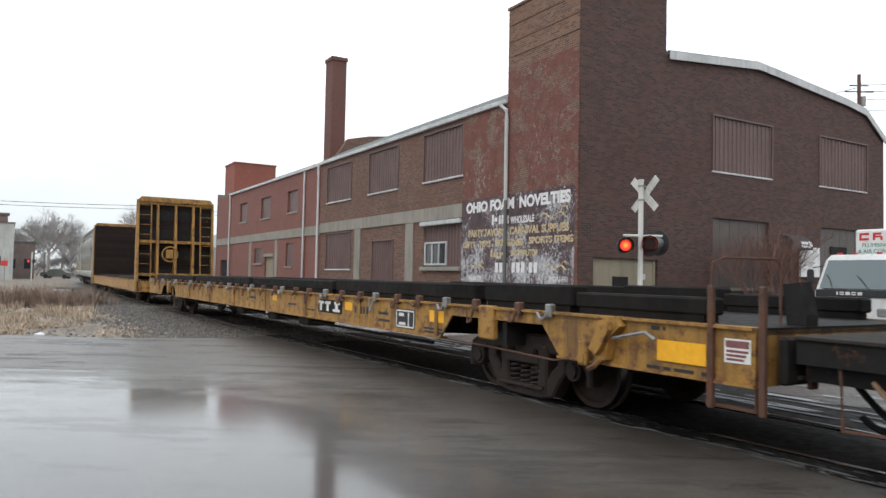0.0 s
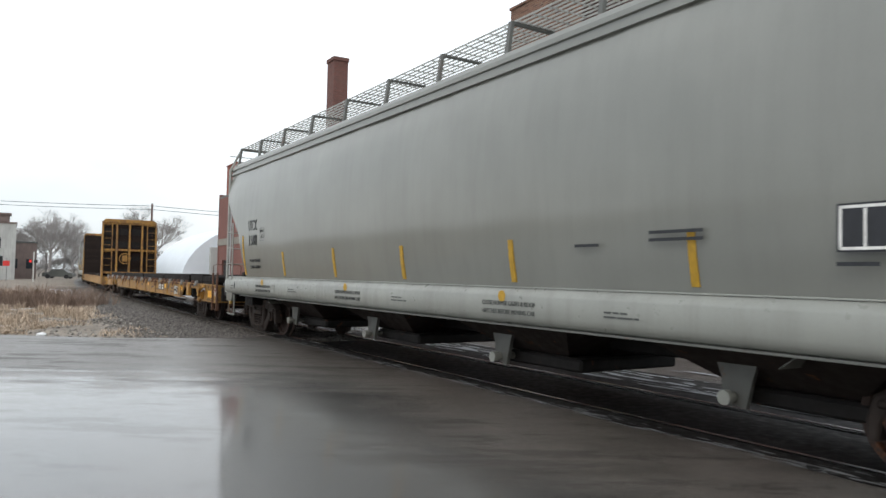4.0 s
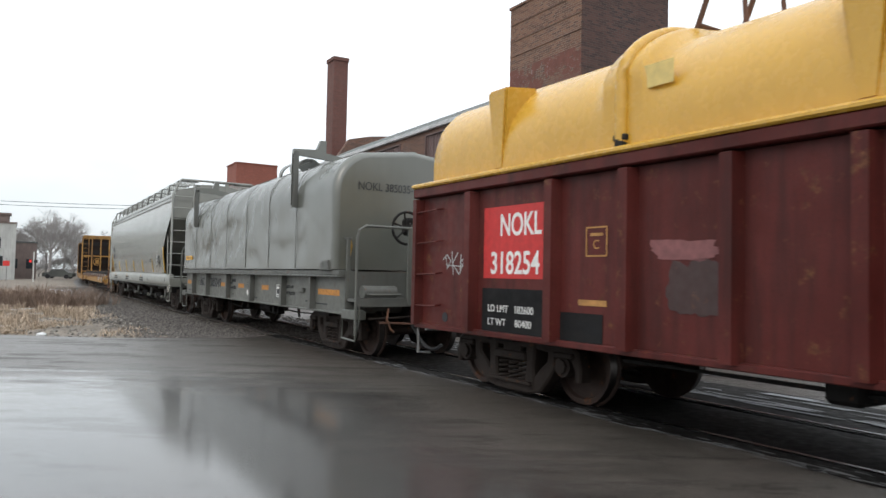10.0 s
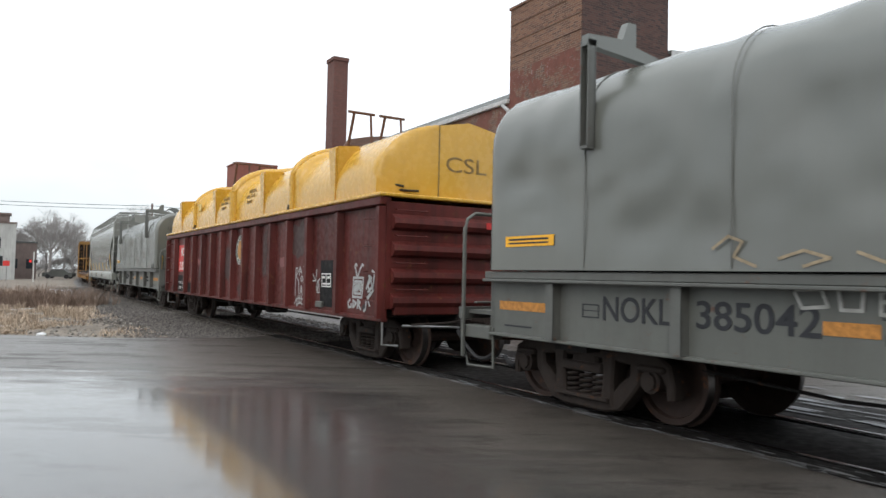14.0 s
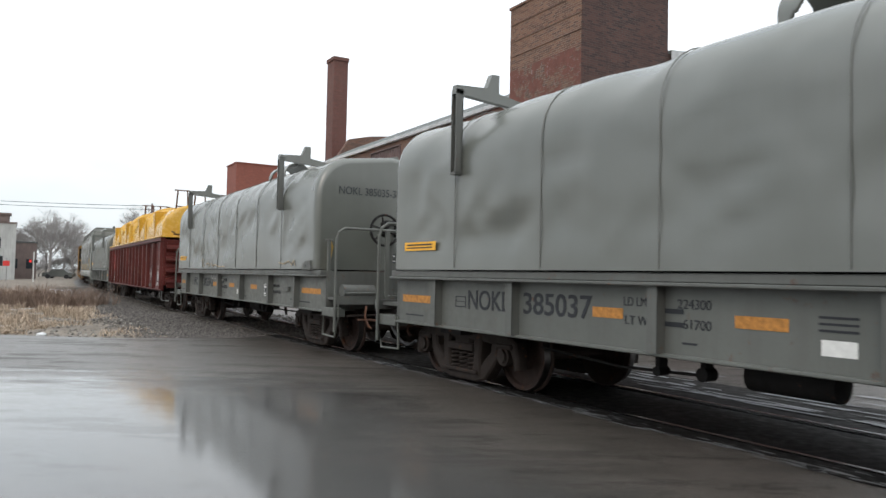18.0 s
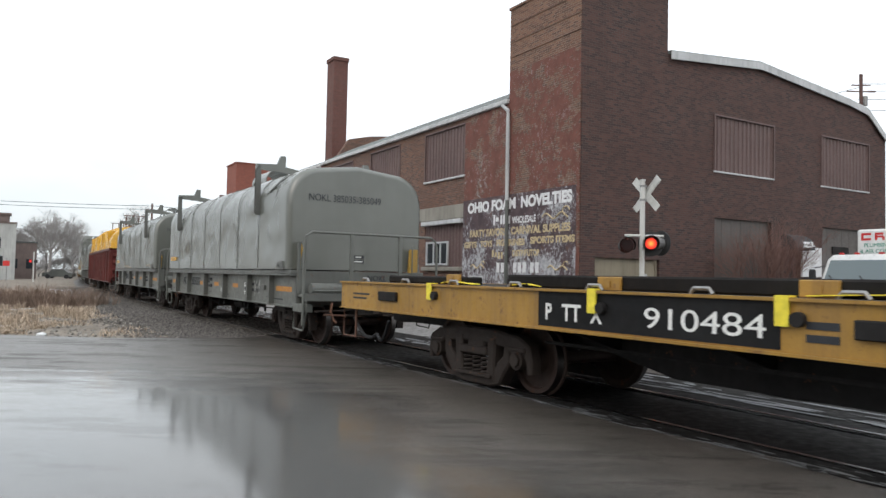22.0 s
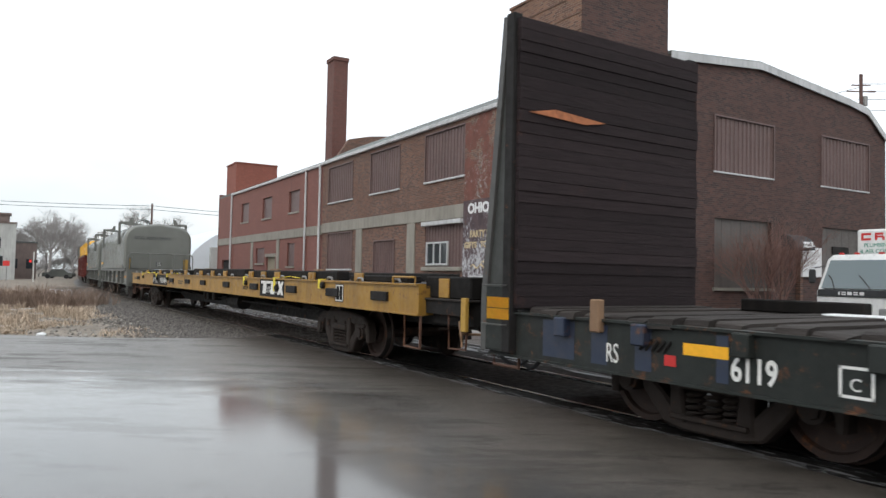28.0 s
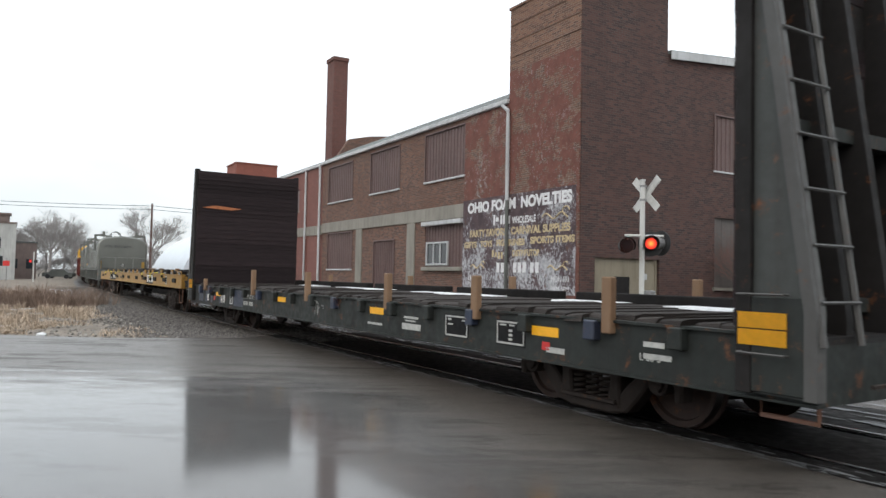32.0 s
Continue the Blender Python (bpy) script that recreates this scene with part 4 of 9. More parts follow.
        for y in (1.25, -1.25):
            bm = B()
            tube(bm, [(e + sx * 0.05, y, 1.05), (e + sx * 0.05, y, 2.12), (e + sx * 0.02, y - 0.02, 2.16)], 0.015, 5)
            part("hand_rod", bm, M_GREY2, car)
        for sy in (1, -1):
            y = sy * 1.45
            bm = B()
            tube(bm, [(e - sx * 0.02, y, 0.85), (e - sx * 0.04, y, 0.36), (e + sx * 0.5, y, 0.34), (e + sx * 0.66, y, 0.7), (e + sx * 0.66, y, 0.95)], 0.02, 6)
            part("step_loop", bm, M_GREY2, car)
            bm = B()
            box(bm, *lo(0.0, 0.56), y - 0.06 * sy - 0.12, y - 0.06 * sy + 0.1, 0.70, 0.86, 0, 0.012)
            part("step_box", bm, M_GREY2, car, "grey step box")
        coupler(car, e + sx * 0.45, sx)
        bm = B()
        tube(bm, [(g, 0.9, 0.9), (g + sx * 0.05, 0.95, 0.72), (g + sx * 0.1, 0.9, 0.55), (g + sx * 0.12, 0.85, 0.5)], 0.022, 5)
        tube(bm, [(g + sx * 0.02, 0.2, 0.62), (g + sx * 0.06, 1.1, 0.66)], 0.02, 5)
        part("uncoupling_lever", bm, M_RUST, car, "rusty uncoupling lever")
    bm = B()
    tube(bm, [(-h - 0.2, 0.55, 1.16), (-h - 0.22, 1.2, 1.16)], 0.12, 12)
    part("air_reservoir", bm, M_GREYD, car, smooth=40)
    if number != "385037":
        bm = B()
        bx, by, bz = -h - 0.42, 0.44, 2.32
        tube(bm, [(bx, by + 0.29 * math.cos(2 * math.pi * k / 22), bz + 0.29 * math.sin(2 * math.pi * k / 22)) for k in range(22)], 0.026, 6, close=True)
        for k in range(6):
            a = 2 * math.pi * k / 6 + 0.3
            tube(bm, [(bx, by, bz), (bx, by + 0.29 * math.cos(a), bz + 0.29 * math.sin(a))], 0.018, 5)
        disc(bm, (bx, by, bz), "x", 0.07, 0.08, 12)
        wh = part("brake_wheel", bm, M_BLACK, car, "black spoked hand brake wheel", smooth=40)
        bm = B()
        box(bm, bx + 0.05, bx + 0.28, by - 0.36, by - 0.02, bz - 0.12, bz + 0.2, 0, 0.05)
        part("brake_housing", bm, M_BLACK, car, "black gear housing")
        bm = B()
        box(bm, bx + 0.02, bx + 0.12, by - 0.5, by - 0.38, 1.0, bz + 0.1)
        box(bm, bx + 0.02, bx + 0.12, by - 0.2, by - 0.08, 1.0, bz + 0.1)
        part("brake_stand", bm, M_GREYD, car, "grey brake stand")
    for x in (4.95, -4.95):
        truck(car, x, 1.95, 0.46)
    bm = B()
    tube(bm, [(-0.1, 0.62, 0.60), (0.75, 0.62, 0.60)], 0.15, 14)
    part("air_tank", bm, M_BLACK, car, "black brake air tank", smooth=40)
    bm = B()
    tube(bm, [(-3.7, 0.8, 0.62), (-2.4, 0.85, 0.60), (-0.9, 0.82, 0.63)], 0.018, 6)
    tube(bm, [(-3.6, 0.9, 0.70), (3.6, 0.9, 0.70)], 0.016, 6)
    tube(bm, [(1.0, 0.85, 0.56), (2.2, 0.85, 0.52), (3.6, 0.8, 0.60)], 0.018, 6)
    part("brake_rod", bm, M_BLACK, car, "dark brake rods")
    for x, z, r in ((-1.0, 0.60, 0.075), (-1.32, 0.56, 0.06), (1.05, 0.58, 0.07), (1.6, 0.55, 0.05)):
        bm = B()
        disc(bm, (x, 0.9, z), "y", r, 0.16, 12)
        box(bm, x - 0.03, x + 0.03, 0.84, 0.96, z, 0.80)
        part("brake_valve", bm, M_BLACK, car, "dark brake valve", smooth=40)
    bm = B()
    prism(bm, [(-2.5, 0.5), (-2.42, 0.5), (-2.3, 0.78), (-2.42, 0.78)], "y", 0.84, 0.87)
    part("brake_lever", bm, M_BLACK, car, "upright brake lever")
    bm = B()
    tube(bm, [(-0.8, 0.92, 0.7), (-0.85, 0.95, 0.52), (-1.1, 0.95, 0.49), (-1.25, 0.92, 0.58)], 0.014, 6)
    part("release_rod", bm, M_BLACK, car)
    y = 1.443
    text("NOKL", 0.345, car, M_DARKL, at_side(4.34, y, 1.06), width=0.86, bold=0.003)
    text(number, 0.345, car, M_DARKL, at_side(3.2, y, 1.06), width=1.13, bold=0.004)
    for x0, x1 in ((6.05, 5.19), (2.04, 1.62), (0.36, -0.12), (-1.55, -2.03), (-5.0, -6.0)):
        bars(car, M_ORANGE, at_side(x0, y, 1.085), [(0, 0, x0 - x1, 0.105)], "reflective_tape")
    rows = [(-4.62, 1.07, 0.24, 0.014), (-4.62, 1.2, 0.24, 0.014), (-4.62, 1.07, 0.014, 0.14), (-4.39, 1.07, 0.014, 0.14), (-4.62, 1.14, 0.24, 0.01),
            (-1.24, 1.05, 0.35, 0.045), (-1.24, 1.17, 0.35, 0.045), (0.36, 1.16, 0.3, 0.018), (0.36, 1.21, 0.3, 0.018), (0.36, 1.11, 0.3, 0.018), 
            (-0.9, 0.9, 0.16, 0.02), (1.0, 0.88, 0.2, 0.02), (4.9, 0.9, 0.55, 0.025), (4.35, 0.92, 0.22, 0.03), (-5.95, 0.89, 0.5, 0.02)]
    bars(car, M_DARKL, at_side(0, y, 0), rows)
    stencil(car, -2.58, -3.01, y, 0.93, 1.24, M_DARKL, M_WHITE, "white bordered inspection stencil", [(0.2, 0.03, 0.02, 0.24), (0.04, 0.2, 0.15, 0.05), (0.04, 0.06, 0.34, 0.03)])
    bars(car, M_WHITE, at_side(-0.38, y, 0.93), [(0, 0, 0.27, 0.12)], "paper_notice")
    for words, x0, z0 in (("LD LMT", 1.62, 1.22), ("LT WT", 1.60, 1.04), ("224300", 0.96, 1.22), ("61700", 0.90, 1.04)):
        text(words, 0.125, car, M_DARKL, at_side(x0, y, z0), width=0.36 if words[0] != "6" else 0.3)
    text("EMPTY LOAD", 0.095, car, M_DARKL, at_side(-3.22, y, 1.16), width=0.42)
    text("1/4 ADJ BLOCK", 0.095, car, M_DARKL, at_side(-3.22, y, 1.03), width=0.5)
    bm = B()
    box(bm, -4.3, -4.02, y, y + 0.05, 1.1, 1.19, 0, 0.008)
    part("tag_holder", bm, M_GREYD, car, "small grey routing box")
    ob = bars(car, M_TAPE, at_side(5.76, 1.596, 1.83), [(0, 0, 0.85, 0.12)], "warning_label")
    bars(ob, M_DARKL, Matrix.Translation((0, 0, 0.002)), [(0.06, 0.07, 0.7, 0.022), (0.06, 0.03, 0.7, 0.018)])
    text("NOKL 385035-385049", 0.215, car, M_DARKL, at_rear(c0 - 0.004, 0.3, 3.02), align="CENTER", width=1.68)
    text("NOKL  " + number, 0.17, car, M_DARKL, at_rear(-h - 0.045, -0.15, 1.34))
    lab = bars(car, M_DARKL, at_rear(c0 - 0.004, 0.1, 1.72), [(0, 0, 0.26, 0.07), (0, 0.1, 0.26, 0.07)], "end_notice")
    bars(lab, M_WHITE, Matrix.Translation((0, 0, 0.002)), [(0.03, 0.025, 0.2, 0.02), (0.06, 0.125, 0.14, 0.02)])
    if scar == "tear":
        bm = B()
        for k, (xa, xb) in enumerate(((-4.7, -5.5), (-4.95, -5.35))):
            pts = []
            for i in range(9):
                a = math.radians(18 + 5 * i + 6 * k)
                pts.append((xa + (xb - xa) * i / 8, 0.895 + 0.69 * math.cos(a), 3.04 + 0.69 * math.sin(a) + 0.01 * (i % 2)))
            tube(bm, pts, 0.014 - 0.004 * k, 5)
        part("torn_crease", bm, M_GREYD, car, "sharp torn crease")
        graffiti(car, M_CHALK, 1.446, [[(-3.42, 1.28), (-3.5, 1.1), (-3.62, 1.3)], [(-3.5, 1.1), (-3.44, 0.93)], [(-3.68, 1.12), (-3.8, 1.22), (-3.86, 1.18)], [(-3.84, 1.3), (-3.78, 0.98)]], 0.014)
    if scar == "chalk":
        graffiti(car, M_CHALK, 1.446, [[(2.25, 1.42), (2.05, 1.43), (2.0, 1.3), (2.2, 1.28), (2.26, 1.4)], [(1.92, 1.42), (1.9, 1.28), (1.75, 1.28), (1.74, 1.42)], [(1.45, 1.42), (1.62, 1.42), (1.62, 1.26), (1.45, 1.26)], [(1.6, 1.35), (1.48, 1.35)], [(1.05, 1.4), (1.2, 1.42), (1.1, 1.34), (1.2, 1.26), (1.02, 1.26)]], 0.014)
        graffiti(car, M_RUSTL, 1.597, [[(2.9, 1.75), (2.75, 1.85), (2.62, 1.8), (2.7, 1.68), (2.5, 1.6)], [(2.3, 1.66), (2.1, 1.72), (1.9, 1.66), (2.1, 1.6)], [(1.7, 1.7), (1.5, 1.62), (1.3, 1.68), (0.9, 1.61), (0.3, 1.62)], [(-5.0, 1.62), (-4.9, 1.74), (-4.8, 1.64), (-4.6, 1.72), (-4.3, 1.66), (-4.0, 1.7)]], 0.012)
    return car


def graffiti(car, material, y, strokes, r):
    """Sprayed scrawl as thin flat strokes on a car's left side."""
    bm = B()
    for st in strokes:
        for (x0, z0), (x1, z1) in zip(st, st[1:]):
            d = Vector((x1 - x0, 0, z1 - z0))
            if d.length < 1e-4:
                continue
            u = Vector((-d.z, 0, d.x)).normalized() * r
            e = d.normalized() * r * 0.6
            a, b = Vector((x0, y, z0)) - e, Vector((x1, y, z1)) + e
            q = [a + u, a - u, b - u, b + u]
            lo = [bm.verts.new(p) for p in q]
            hi = [bm.verts.new(p + Vector((0, 0.003, 0))) for p in q]
            bm.faces.new(hi)
            for i in range(4):
                bm.faces.new((lo[i], lo[(i + 1) % 4], hi[(i + 1) % 4], hi[i]))
    return tagged(part("graffiti", bm, material, car, "sprayed scrawl"), kind="stuff")


def widen(car, k):
    """Broadens a car's body about its middle; trucks and couplers keep their gauge."""
    S = Matrix.Diagonal((1, k, 1, 1))
    todo = [(ob, ob.matrix_basis.copy()) for ob in car.children]
    while todo:
        ob, m = todo.pop()
        if ob.name.split(".")[0] in ("truck", "coupler", "air_hose", "brake_rigging", "underframe"):
            continue
        if ob.type == "MESH" and ob.data.users == 1:
            ob.data.transform(m.inverted() @ S @ m)
        todo += [(o, m @ o.matrix_basis) for o in ob.children]


def covered_hopper(centre, lettered):
    L = 18.65
    h = L / 2
    car = car_root("covered_hopper", "light grey covered hopper with ladders and roof walkway", "hopper car", centre, 7.93)
    side = [(1.40, 1.30), (1.47, 1.7), (1.515, 2.1), (1.53, 2.5), (1.53, 2.9), (1.51, 3.3), (1.47, 3.65), (1.40, 4.0)]
    top = 9.25

    def reach(z):
        if z >= 3.38:
            return top
        if z >= 2.4:
            return 8.15 + (top - 8.15) * (z - 2.4) / 0.98
        return 7.8 + 0.35 * (z - 1.3) / 1.1

    # side sheets
    bm = B()
    zs = [(a, b) for a, b in side]
    dense = []
    for (a, b), (c, d) in zip(zs, zs[1:]):
        for j in range(3):
            dense.append((a + (c - a) * j / 3, b + (d - b) * j / 3))
    dense.append(zs[-1])
    n = 60
    for sy in (1, -1):
        grid = []
        for y, z in dense:
            R = reach(z)
            row = []
            for i in range(n + 1):
                x = -R + 2 * R * i / n
                w = 0.012 * noise.noise(Vector((x * 0.9, z * 0.8, sy * 3.0))) - 0.008 * max(0, 1 - abs(((x + 40) % 3.1) - 1.55) / 0.12)
                row.append(bm.verts.new((x, sy * (y + w), z)))
            grid.append(row)
        for A, C in zip(grid, grid[1:]):
            for i in range(n):
                bm.faces.new((A[i], A[i + 1], C[i + 1], C[i]))
    part("side_sheet", bm, M_HOP, car, "smooth light grey curved sides", smooth=60)
    for sx in (1, -1):
        bm = B()
        x = sx * (top - 0.02)
        prism(bm, [(1.50, 3.36), (1.47, 3.65), (1.40, 4.0), (1.3, 4.35), (0.3, 4.6), (-0.3, 4.6), (-1.3, 4.35), (-1.40, 4.0), (-1.47, 3.65), (-1.50, 3.36)], "x", x - 0.015, x + 0.015)
        part("end_panel", bm, M_HOP, car, "upright grey end panel")
        bm = B()
        rows = []
        for z in (3.37, 2.4, 1.3, 0.8):
            xx = sx * (reach(z) - 0.03 if z > 1 else 6.2)
            if z == 2.4:
                xx = sx * 8.0
            if z == 1.3:
                xx = sx * 6.9
            wy = 1.47 if z > 2 else 1.36
            rows.append([(xx, wy, z), (xx, -wy, z), (xx - sx * 0.02, -wy, z - 0.02), (xx - sx * 0.02, wy, z - 0.02)])
        loft(bm, rows)
        part("slope_sheet", bm, M_HOP, car, "grey sloping end sheet")
        for y in (0.5, -0.5):
            bm = B()
            prism(bm, [(x, 3.4), (x + sx * 0.06, 3.4), (sx * 7.6, 1.22), (sx * 7.0, 1.22)], "y", y - 0.06, y + 0.06)
            part("end_brace", bm, M_HOP, car)
        bm = B()
        box(bm, min(x, x + sx * 0.07), max(x, x + sx * 0.07), -0.39, -0.27, 3.2, 4.7)
        part("end_stiffener", bm, M_HOP, car)
        bm = B()
        tube(bm, [(x + sx * 0.05, -0.6, 3.7), (x + sx * 0.05, -0.6, 4.0)], 0.05, 6)
        part("vent_stub", bm, M_GREYD, car)
        bm = B()
        box(bm, sx * 7.9 - 0.3, sx * 7.9 + 0.3, 0.2, 0.7, 1.3, 1.75, 0, 0.04)
        part("brake_gear", bm, M_BLACK, car, "dark hand brake gear")
        bm = B()
        disc(bm, (sx * 8.5, 0.55, 1.75), "x", 0.28, 0.05, 16)
        part("brake_wheel", bm, M_BLACK, car, "dark hand brake wheel")
    # roof with ribbed eaves
    bm = B()
    prof = [(1.40, 3.98), (1.44, 3.99), (1.44, 4.05), (1.40, 4.06), (1.40, 4.11), (1.43, 4.12), (1.43, 4.18), (1.38, 4.19), (1.36, 4.27), (0.9, 4.45), (0, 4.6)]
    ring = prof + [(-a, b) for a, b in prof[-2::-1]]
    loft(bm, [[(x, a, b) for a, b in ring] for x in (-top - 0.03, top + 0.03)])
    part("roof", bm, M_HOP, car, "grey sheet roof with ribbed eaves")
    # walkway grating: bars on angled brackets
    for sy in (1, -1):
        bm = B()
        for k in range(64):
            x = -h + L * k / 63
            box(bm, x - 0.005, x + 0.005, min(sy * 0.62, sy * 1.22), max(sy * 0.62, sy * 1.22), 4.70, 4.715)
        for k in range(8):
            y = 0.62 + 0.6 * k / 7
            box(bm, -h, h, sy * y - 0.004, sy * y + 0.004, 4.695, 4.72)
        tagged(part("walkway_grating", bm, M_WHITEP, car, "open steel grating walkway"), kind="stuff")
        for k in range(12):
            x = -top + 0.2 + (2 * top - 0.4) * k / 11
            bm = B()
            prism(bm, [(sy * 1.34, 4.27), (sy * 1.28, 4.70), (sy * 0.6, 4.70), (sy * 0.6, 4.67), (sy * 1.24, 4.67), (sy * 1.29, 4.27)], "x", x - 0.035, x + 0.035)
            part("walkway_bracket", bm, M_GREYD, car)
    bm = B()
    box(bm, -8.3, 8.3, -0.34, 0.34, 4.55, 4.72, 0, 0.03)
    part("roof_hatch", bm, M_HOP, car, "long grey trough hatch")
    for k in range(10):
        x = -7.6 + 15.2 * k / 9
        bm = B()
        box(bm, x - 0.06, x + 0.06, -0.42, 0.42, 4.70, 4.77, 0, 0.015)
        part("hatch_clamp", bm, M_GREYD, car)
    for sy in (1, -1):
        bm = B()
        prism(bm, [(sy * 1.36, 0.925), (sy * 1.43, 0.925), (sy * 1.465, 0.945), (sy * 1.49, 0.99), (sy * 1.50, 1.04), (sy * 1.50, 1.25), (sy * 1.485, 1.275), (sy * 1.43, 1.345), (sy * 1.40, 1.36), (sy * 1.36, 1.36)], "x", -h, h)
        part("side_sill", bm, M_SILLP, car, "pale grey side sill with a rolled lower edge", smooth=35)
        bm = B()
        box(bm, -h + 1.2, h - 1.2, min(sy * 1.38, sy * 1.47), max(sy * 1.38, sy * 1.47), 0.90, 0.922)
        part("sill_flange", bm, M_GREYD, car, "thin worn flange under the sill")
        bm = B()
        tube(bm, [(-h + 0.3, sy * 1.43, 1.362), (h - 0.3, sy * 1.43, 1.362)], 0.008, 5)
        part("weld_bead", bm, M_WHITEP, car)
    bm = B()
    box(bm, -h - 0.15, h + 0.15, -0.28, 0.28, 0.62, 0.98, 0, 0.02)
    for sx in (1, -1):
        box(bm, sx * 7.93 - 0.3, sx * 7.93 + 0.3, -1.3, 1.3, 0.68, 0.92)
    part("center_sill", bm, M_BLACK, car, "sooty center sill")
    for sx in (1, -1):
        bm = B()
        box(bm, sx * h - 0.1, sx * h + 0.02, -1.48, 1.48, 0.92, 1.22, 0, 0.01)
        part("end_sill", bm, M_HOP, car)
        bm = B()
        prism(bm, [(sx * (h - 0.02), 0.95), (sx * (h - 0.62), 0.95), (sx * (h - 0.48), 0.74), (sx * (h - 0.08), 0.74)], "y", 1.40, 1.47)
        part("step_plate", bm, M_HOP, car)
    for x in (5.25, 1.45, -2.35, -5.85):
        bm = B()
        up = [(x - 1.25, -1.3, 0.95), (x + 1.25, -1.3, 0.95), (x + 1.25, 1.3, 0.95), (x - 1.25, 1.3, 0.95)]
        low = [(x - 0.62, -0.7, 0.52), (x + 0.62, -0.7, 0.52), (x + 0.62, 0.7, 0.52), (x - 0.62, 0.7, 0.52)]
        loft(bm, [low, up])
        hop = part("hopper_bay", bm, M_TRUCK, car, "grimy sloping hopper bay")
        bm = B()
        box(bm, x - 0.95, x + 0.5, -0.8, 0.8, 0.36, 0.52, 0, 0.03)
        part("outlet_gate", bm, M_BLACK, hop, "dark outlet gate")
        bm = B()
        prism(bm, [(x + 0.25, 0.95), (x + 0.8, 0.95), (x + 0.68, 0.62), (x + 0.66, 0.40), (x + 0.42, 0.34), (x + 0.36, 0.6)], "y", 0.95, 1.0)
        bmesh.ops.translate(bm, verts=bm.verts, vec=(-0.2, 0, 0))
        part("gate_bracket", bm, M_GREYD, hop, "grey gate bracket plate")
        bm = B()
        tube(bm, [(x + 0.35, 0.6, 0.44), (x + 0.35, 1.08, 0.44)], 0.045, 10)
        disc(bm, (x + 0.35, 1.1, 0.44), "y", 0.068, 0.07, 16)
        part("gate_shaft", bm, M_SILLP, hop, "pale steel gate shaft", smooth=40)
    for sx in (1, -1):
        e = sx * (h - 0.04)
        for sy in (1, -1):
            bm = B()
            tube(bm, [(e, sy * 1.46, 0.95), (e, sy * 1.46, 4.15), (e - sx * 0.05, sy * 1.28, 4.55), (e - sx * 0.1, sy * 1.2, 4.72)], 0.034, 7)
            tube(bm, [(e, sy * 0.78, 1.0), (e, sy * 0.78, 4.6)], 0.03, 6)
            part("ladder_stile", bm, M_WHITEP, car)
            for k in range(9):
                z = 1.28 + k * 0.405
                if sx < 0 or k < 9:
                    bm = B()
                    rung(bm, (e, sy * 1.46, z), (e, sy * 0.78, z), (sx * 0.07, 0, 0))
                    part("ladder_rung", bm, M_WHITEP, car)
            bm = B()
            tube(bm, [(e - sx * 0.48, sy * 1.47, 1.2), (e - sx * 0.52, sy * 1.49, 2.6), (e - sx * 0.48, sy * 1.49, 2.72)], 0.02, 6)
            for z in (1.28, 1.69, 2.09, 2.5):
                tube(bm, [(e - sx * 0.5, sy * 1.49, z), (e, sy * 1.47, z)], 0.013, 5)
            part("side_ladder", bm, M_WHITEP, car)
            bm = B()
            tube(bm, [(e - sx * 0.62, sy * 1.44, 0.95), (e - sx * 0.62, sy * 1.44, 0.40), (e - sx * 0.12, sy * 1.44, 0.40), (e - sx * 0.12, sy * 1.44, 0.95)], 0.02, 6)
            part("sill_step", bm, M_HOP, car)
        bm = B()
        tube(bm, [(e, 1.2, 4.72), (e, -1.2, 4.72)], 0.04, 6)
        box(bm, min(e, e - sx * 0.5), max(e, e - sx * 0.5), -0.7, 0.1, 4.72, 4.76)
        part("end_walkway", bm, M_HOP, car)
        coupler(car, sx * (h + 0.05), sx)
    for x in (7.93, -7.93):
        truck(car, x, 1.95, 0.46)
    # markings
    y = 1.545
    def bulge(z):
        for (ya, za), (yb, zb) in zip(side, side[1:]):
            if za <= z <= zb:
                return ya + (yb - ya) * (z - za) / (zb - za)
        return side[0][0]

    for x0, z1 in ((7.8, 2.35), (5.06, 1.92), (2.42, 1.94), (-0.12, 1.92), (-2.8, 1.92), (-5.4, 1.92), (-8.0, 2.35)):
        bm = B()
        rows = []
        for k in range(9):
            z = 1.42 + (z1 - 1.42) * k / 8
            yy = bulge(z) + 0.012
            rows.append([(x0, yy, z), (x0 - 0.085, yy, z), (x0 - 0.085, yy - 0.02, z), (x0, yy - 0.02, z)])
        loft(bm, rows)
        part("yellow_stripe", bm, M_TAPE2, car, "yellow reflective stripe")
    if lettered:
        def on_sheet(x, z, high):
            """Lays writing against the curved sheet."""
            lean = math.atan2(bulge(z + high) - bulge(z), high)
            return at_side(x, bulge(z) + 0.007, z) @ Matrix.Rotation(lean, 4, "X")

        text("UTCX", 0.35, car, M_DARKL, on_sheet(7.33, 2.46, 0.25), width=0.62)
        text("1588", 0.35, car, M_DARKL, on_sheet(7.33, 2.11, 0.25), width=0.57)
        bars(car, M_DARKL, on_sheet(6.45, 2.2, 0.28), [(0, 0, 0.28, 0.01), (0, 0.28, 0.28, 0.01), (0, 0, 0.01, 0.28), (0.27, 0, 0.01, 0.29)], "stencil_line")
        text("PLATE", 0.06, car, M_DARKL, on_sheet(6.42, 2.4, 0.06))
        text("C", 0.14, car, M_DARKL, on_sheet(6.36, 2.25, 0.1))
